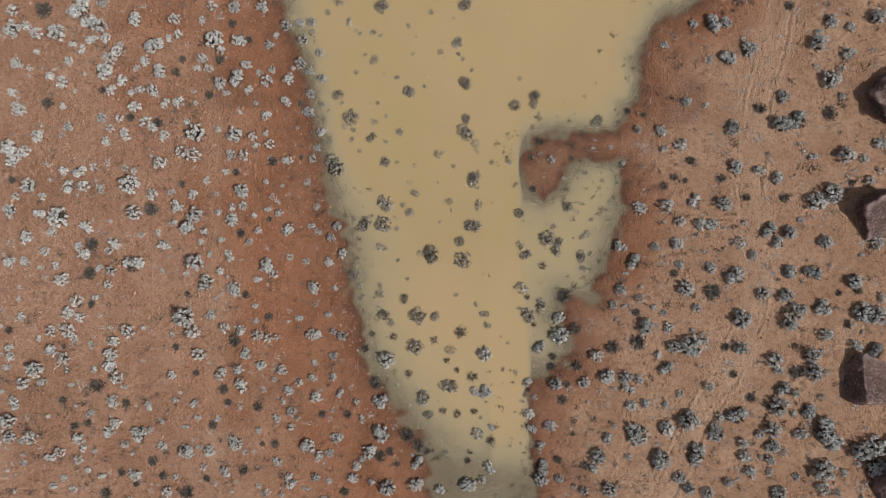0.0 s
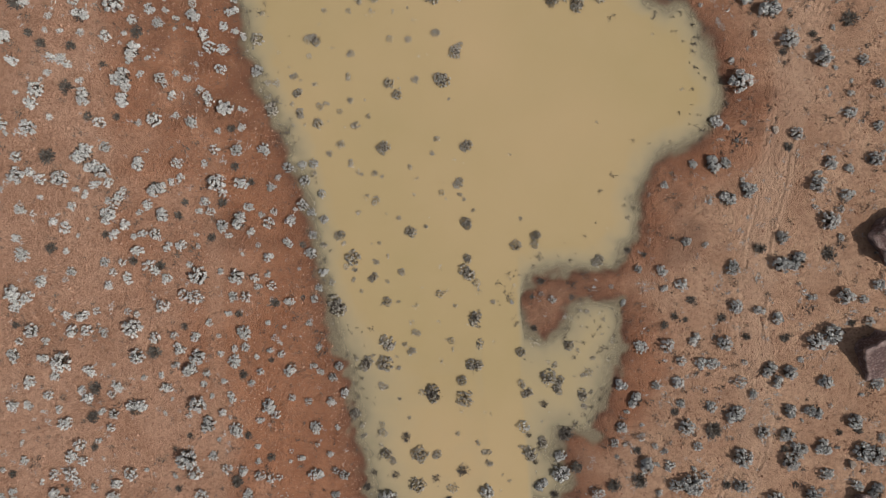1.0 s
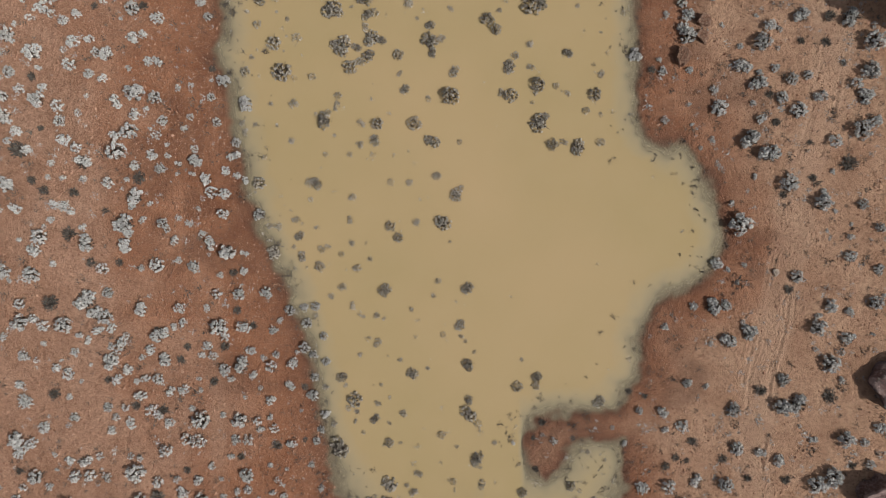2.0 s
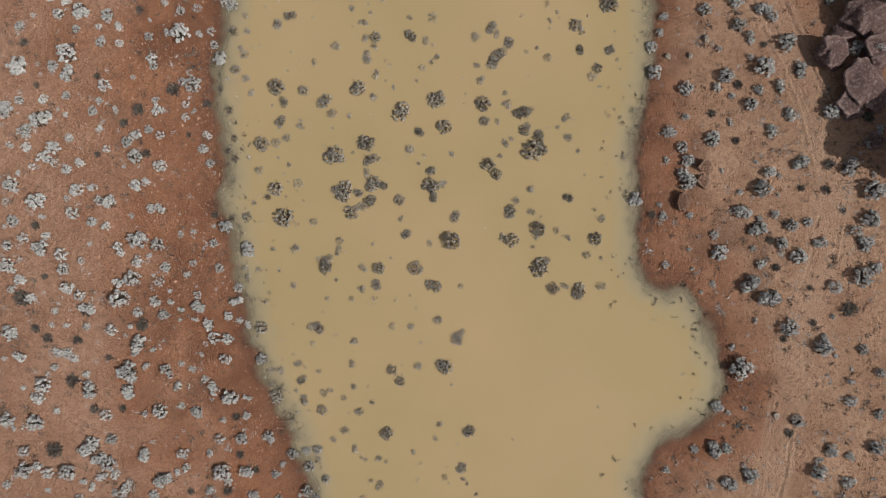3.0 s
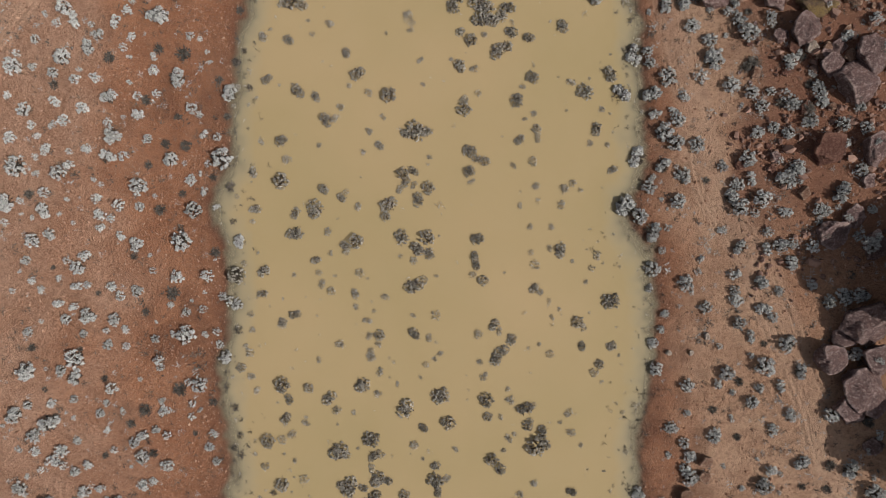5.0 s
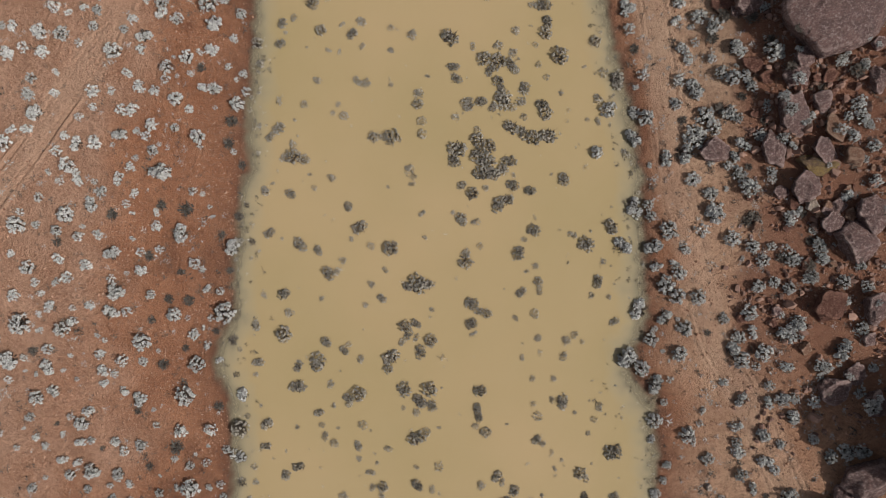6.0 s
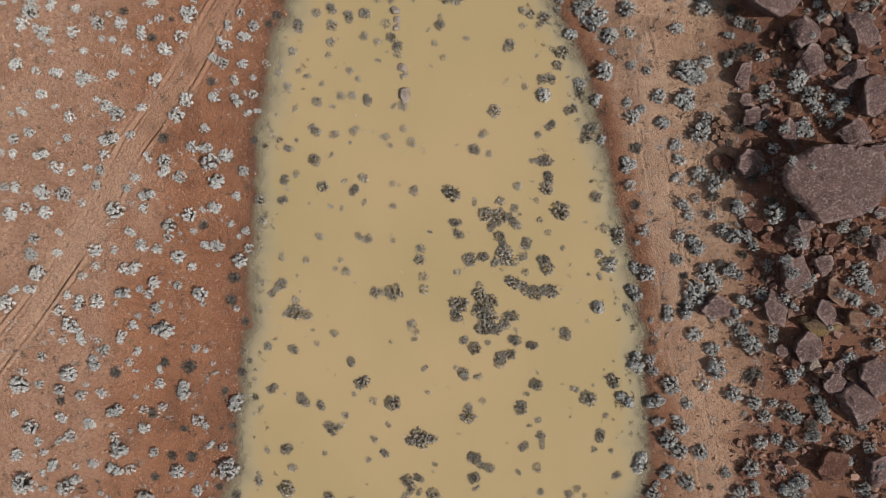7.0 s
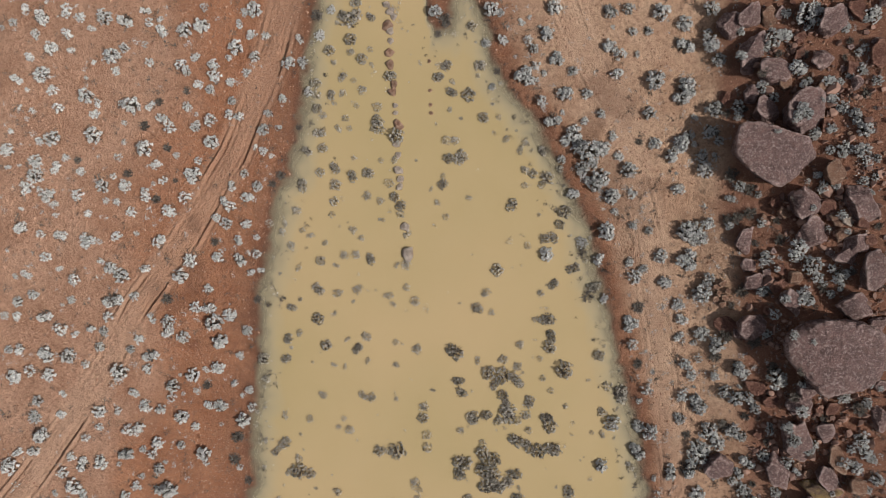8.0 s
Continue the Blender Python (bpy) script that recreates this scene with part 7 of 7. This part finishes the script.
def tufts(name, label, kind, count, keep, size):
    store = ([], [])
    for x, y, z in zip(*scattered(count, keep)):
        r = size * math.exp(pick.normal(0, 0.35))
        n = int(pick.integers(16, 26))
        v = pick.normal(size=(n, 3))
        v[:, 2] = np.abs(v[:, 2]) * 0.8
        base = np.concatenate([pick.normal(scale=0.45 * r, size=(n, 2)), np.zeros((n, 1))], 1)
        verts, faces = leaf_cloud(pick, base, v, r * 0.65, r * 0.10)
        add_loose(store, verts + np.array([x, y, max(z, 0.0)]), faces)
    me = mesh_from(name, np.concatenate(store[0]), np.concatenate(store[1]), LEAVES[kind])
    tagged(new(name, me), label, "plants", kind="stuff")


tufts("dry_tufts", "small dry grey tufts between the shrubs", "dark", 13000, lambda x, y, d: np.where(d > 0.1, 0.25 + 0.6 * ramp(value_noise(x, y, 2.5, 27.0), 0.4, 0.65), 0) * 0.9, 0.17)
tufts("pale_tufts", "small pale seedlings between the shrubs", "pale", 3200, lambda x, y, d: np.where(d > 0.6, 0.7, 0), 0.17)
tufts("water_sprigs", "small sprigs poking out of the muddy water", "drowned", 7500, lambda x, y, d: np.where(d < -0.1, 0.10 + 0.6 * np.exp(np.minimum(d, 0) / 1.6), 0) * np.where((x > 4) & (y > 8) & (y < 29), 0.1, 1), 0.13)


tufts("dead_litter", "grey mats of dead twigs lying on the soil", "grey", 22000, lambda x, y, d: np.where((d > 1.0) & (x > 0), 0.9, np.where(d > 1.0, 0.22, 0)) * ramp(value_noise(x, y, 1.6, 51.0) + 0.4 * (value_noise(x, y, 0.6, 8.0) - 0.5), 0.56, 0.8), 0.15)


def gravel(count):
    x, y, z = scattered(count, lambda x, y, d: np.where(d > 0.15, np.where(x < 0, 1.0, 0.55), 0) * (0.25 + 0.75 * ramp(value_noise(x, y, 3.0, 15.0), 0.3, 0.6)))
    n = len(x)
    r = np.minimum(0.034 * np.exp(pick.normal(0, 0.42, n)), 0.13)
    corners = np.array([(1, 0, -0.3), (0, 1, -0.3), (-1, 0, -0.3), (0, -1, -0.3), (0, 0, 0.9)])
    v = corners[None] * (1 + 0.15 * pick.normal(size=(n, 5, 1))) + 0.18 * pick.normal(size=(n, 5, 3))
    v = v * r[:, None, None] + np.stack([x, y, z + 0.3 * r], 1)[:, None]
    tri = np.array([(0, 1, 4), (1, 2, 4), (2, 3, 4), (3, 0, 4)])
    f = (np.arange(n)[:, None, None] * 5 + tri).reshape(-1, 3)
    tagged(new("gravel", mesh_from("gravel", v.reshape(-1, 3), f, GRAVEL)), "loose orange gravel strewn over the soil", "gravel", kind="stuff")


gravel(300000)


def rubble(count):
    """Broken rock fragments between the boulders."""
    x, y, z = scattered(count, lambda x, y, d: ramp(x + 4 * (value_noise(x, y, 4.0, 3.0) - 0.5), 20.0, 23.0) * ramp(y, 46, 56) * (0.15 + 0.85 * ramp(value_noise(x, y, 2.2, 19.0), 0.4, 0.65)))
    n = len(x)
    r = np.clip(0.11 * np.exp(pick.normal(0, 0.5, n)), 0.05, 0.42)
    bm = bmesh.new()
    bmesh.ops.create_icosphere(bm, subdivisions=1, radius=1.0)
    ball = np.array([v.co for v in bm.verts])
    tri = np.array([[v.index for v in f.verts] for f in bm.faces])
    bm.free()
    v = ball[None] * (1 + 0.28 * pick.normal(size=(n, len(ball), 1))) * pick.uniform(0.6, 1.3, (n, 1, 3))
    v = v * r[:, None, None] + np.stack([x, y, z + 0.25 * r], 1)[:, None]
    f = (np.arange(n)[:, None, None] * len(ball) + tri).reshape(-1, 3)
    tagged(new("rubble", mesh_from("rubble", v.reshape(-1, 3), f, RUBBLE)), "broken purple-brown rock rubble between the boulders", "rubble", kind="stuff")


rubble(70000)


tufts("shore_litter", "dark twigs and litter along the muddy shore", "dark", 60000, lambda x, y, d: np.where((d > -3.2) & (d < 1.2), 0.6 * np.exp(-np.abs(d + 0.6) / 1.0), 0) * ramp(value_noise(x, y, 1.1, 61.0), 0.3, 0.75), 0.12)


def filler_shrubs(kind, count, inside, density=0.4):
    """Low shrubs between the ones placed one by one."""
    x, y = pick.uniform(-75, 75, count), pick.uniform(-60, 145, count)
    ok = inside(x, y)
    low_shrubs(kind, [(a, b, pick.uniform(0.22, 0.5)) for a, b in zip(x[ok], y[ok])], density)


LOOSE = {key: ([], []) for key in WORDS}
outside = lambda x, y: ((np.abs(x) > 33) | (y < -19) | (y > 104)) & (at_grid(SHORE_DISTANCE, x, y) > 0.5)
stones_only = lambda x, y: (x > 20.3) & (x < 30) & (y > 50) & (y < 101) & (np.hypot(x - 21.0, y - 90.1) > 3.2) & (np.hypot(x - 25.0, y - 76.9) > 3.6)
filler_shrubs("pale", 1000, outside, 0.06)
filler_shrubs("grey", 900, outside, 0.06)
filler_shrubs("pale", 450, stones_only)
filler_shrubs("grey", 1100, stones_only)
filler_shrubs("dark", 4200, stones_only)
for kind, (verts, faces) in LOOSE.items():
    if verts:
        me = mesh_from("more_shrubs", np.concatenate(verts), np.concatenate(faces), LEAVES[kind])
        tagged(new("scattered_" + WORDS[kind][0] + ("es" if kind == "pale" else "s"), me), "scattered " + WORDS[kind][1], "shrubs", kind="stuff")
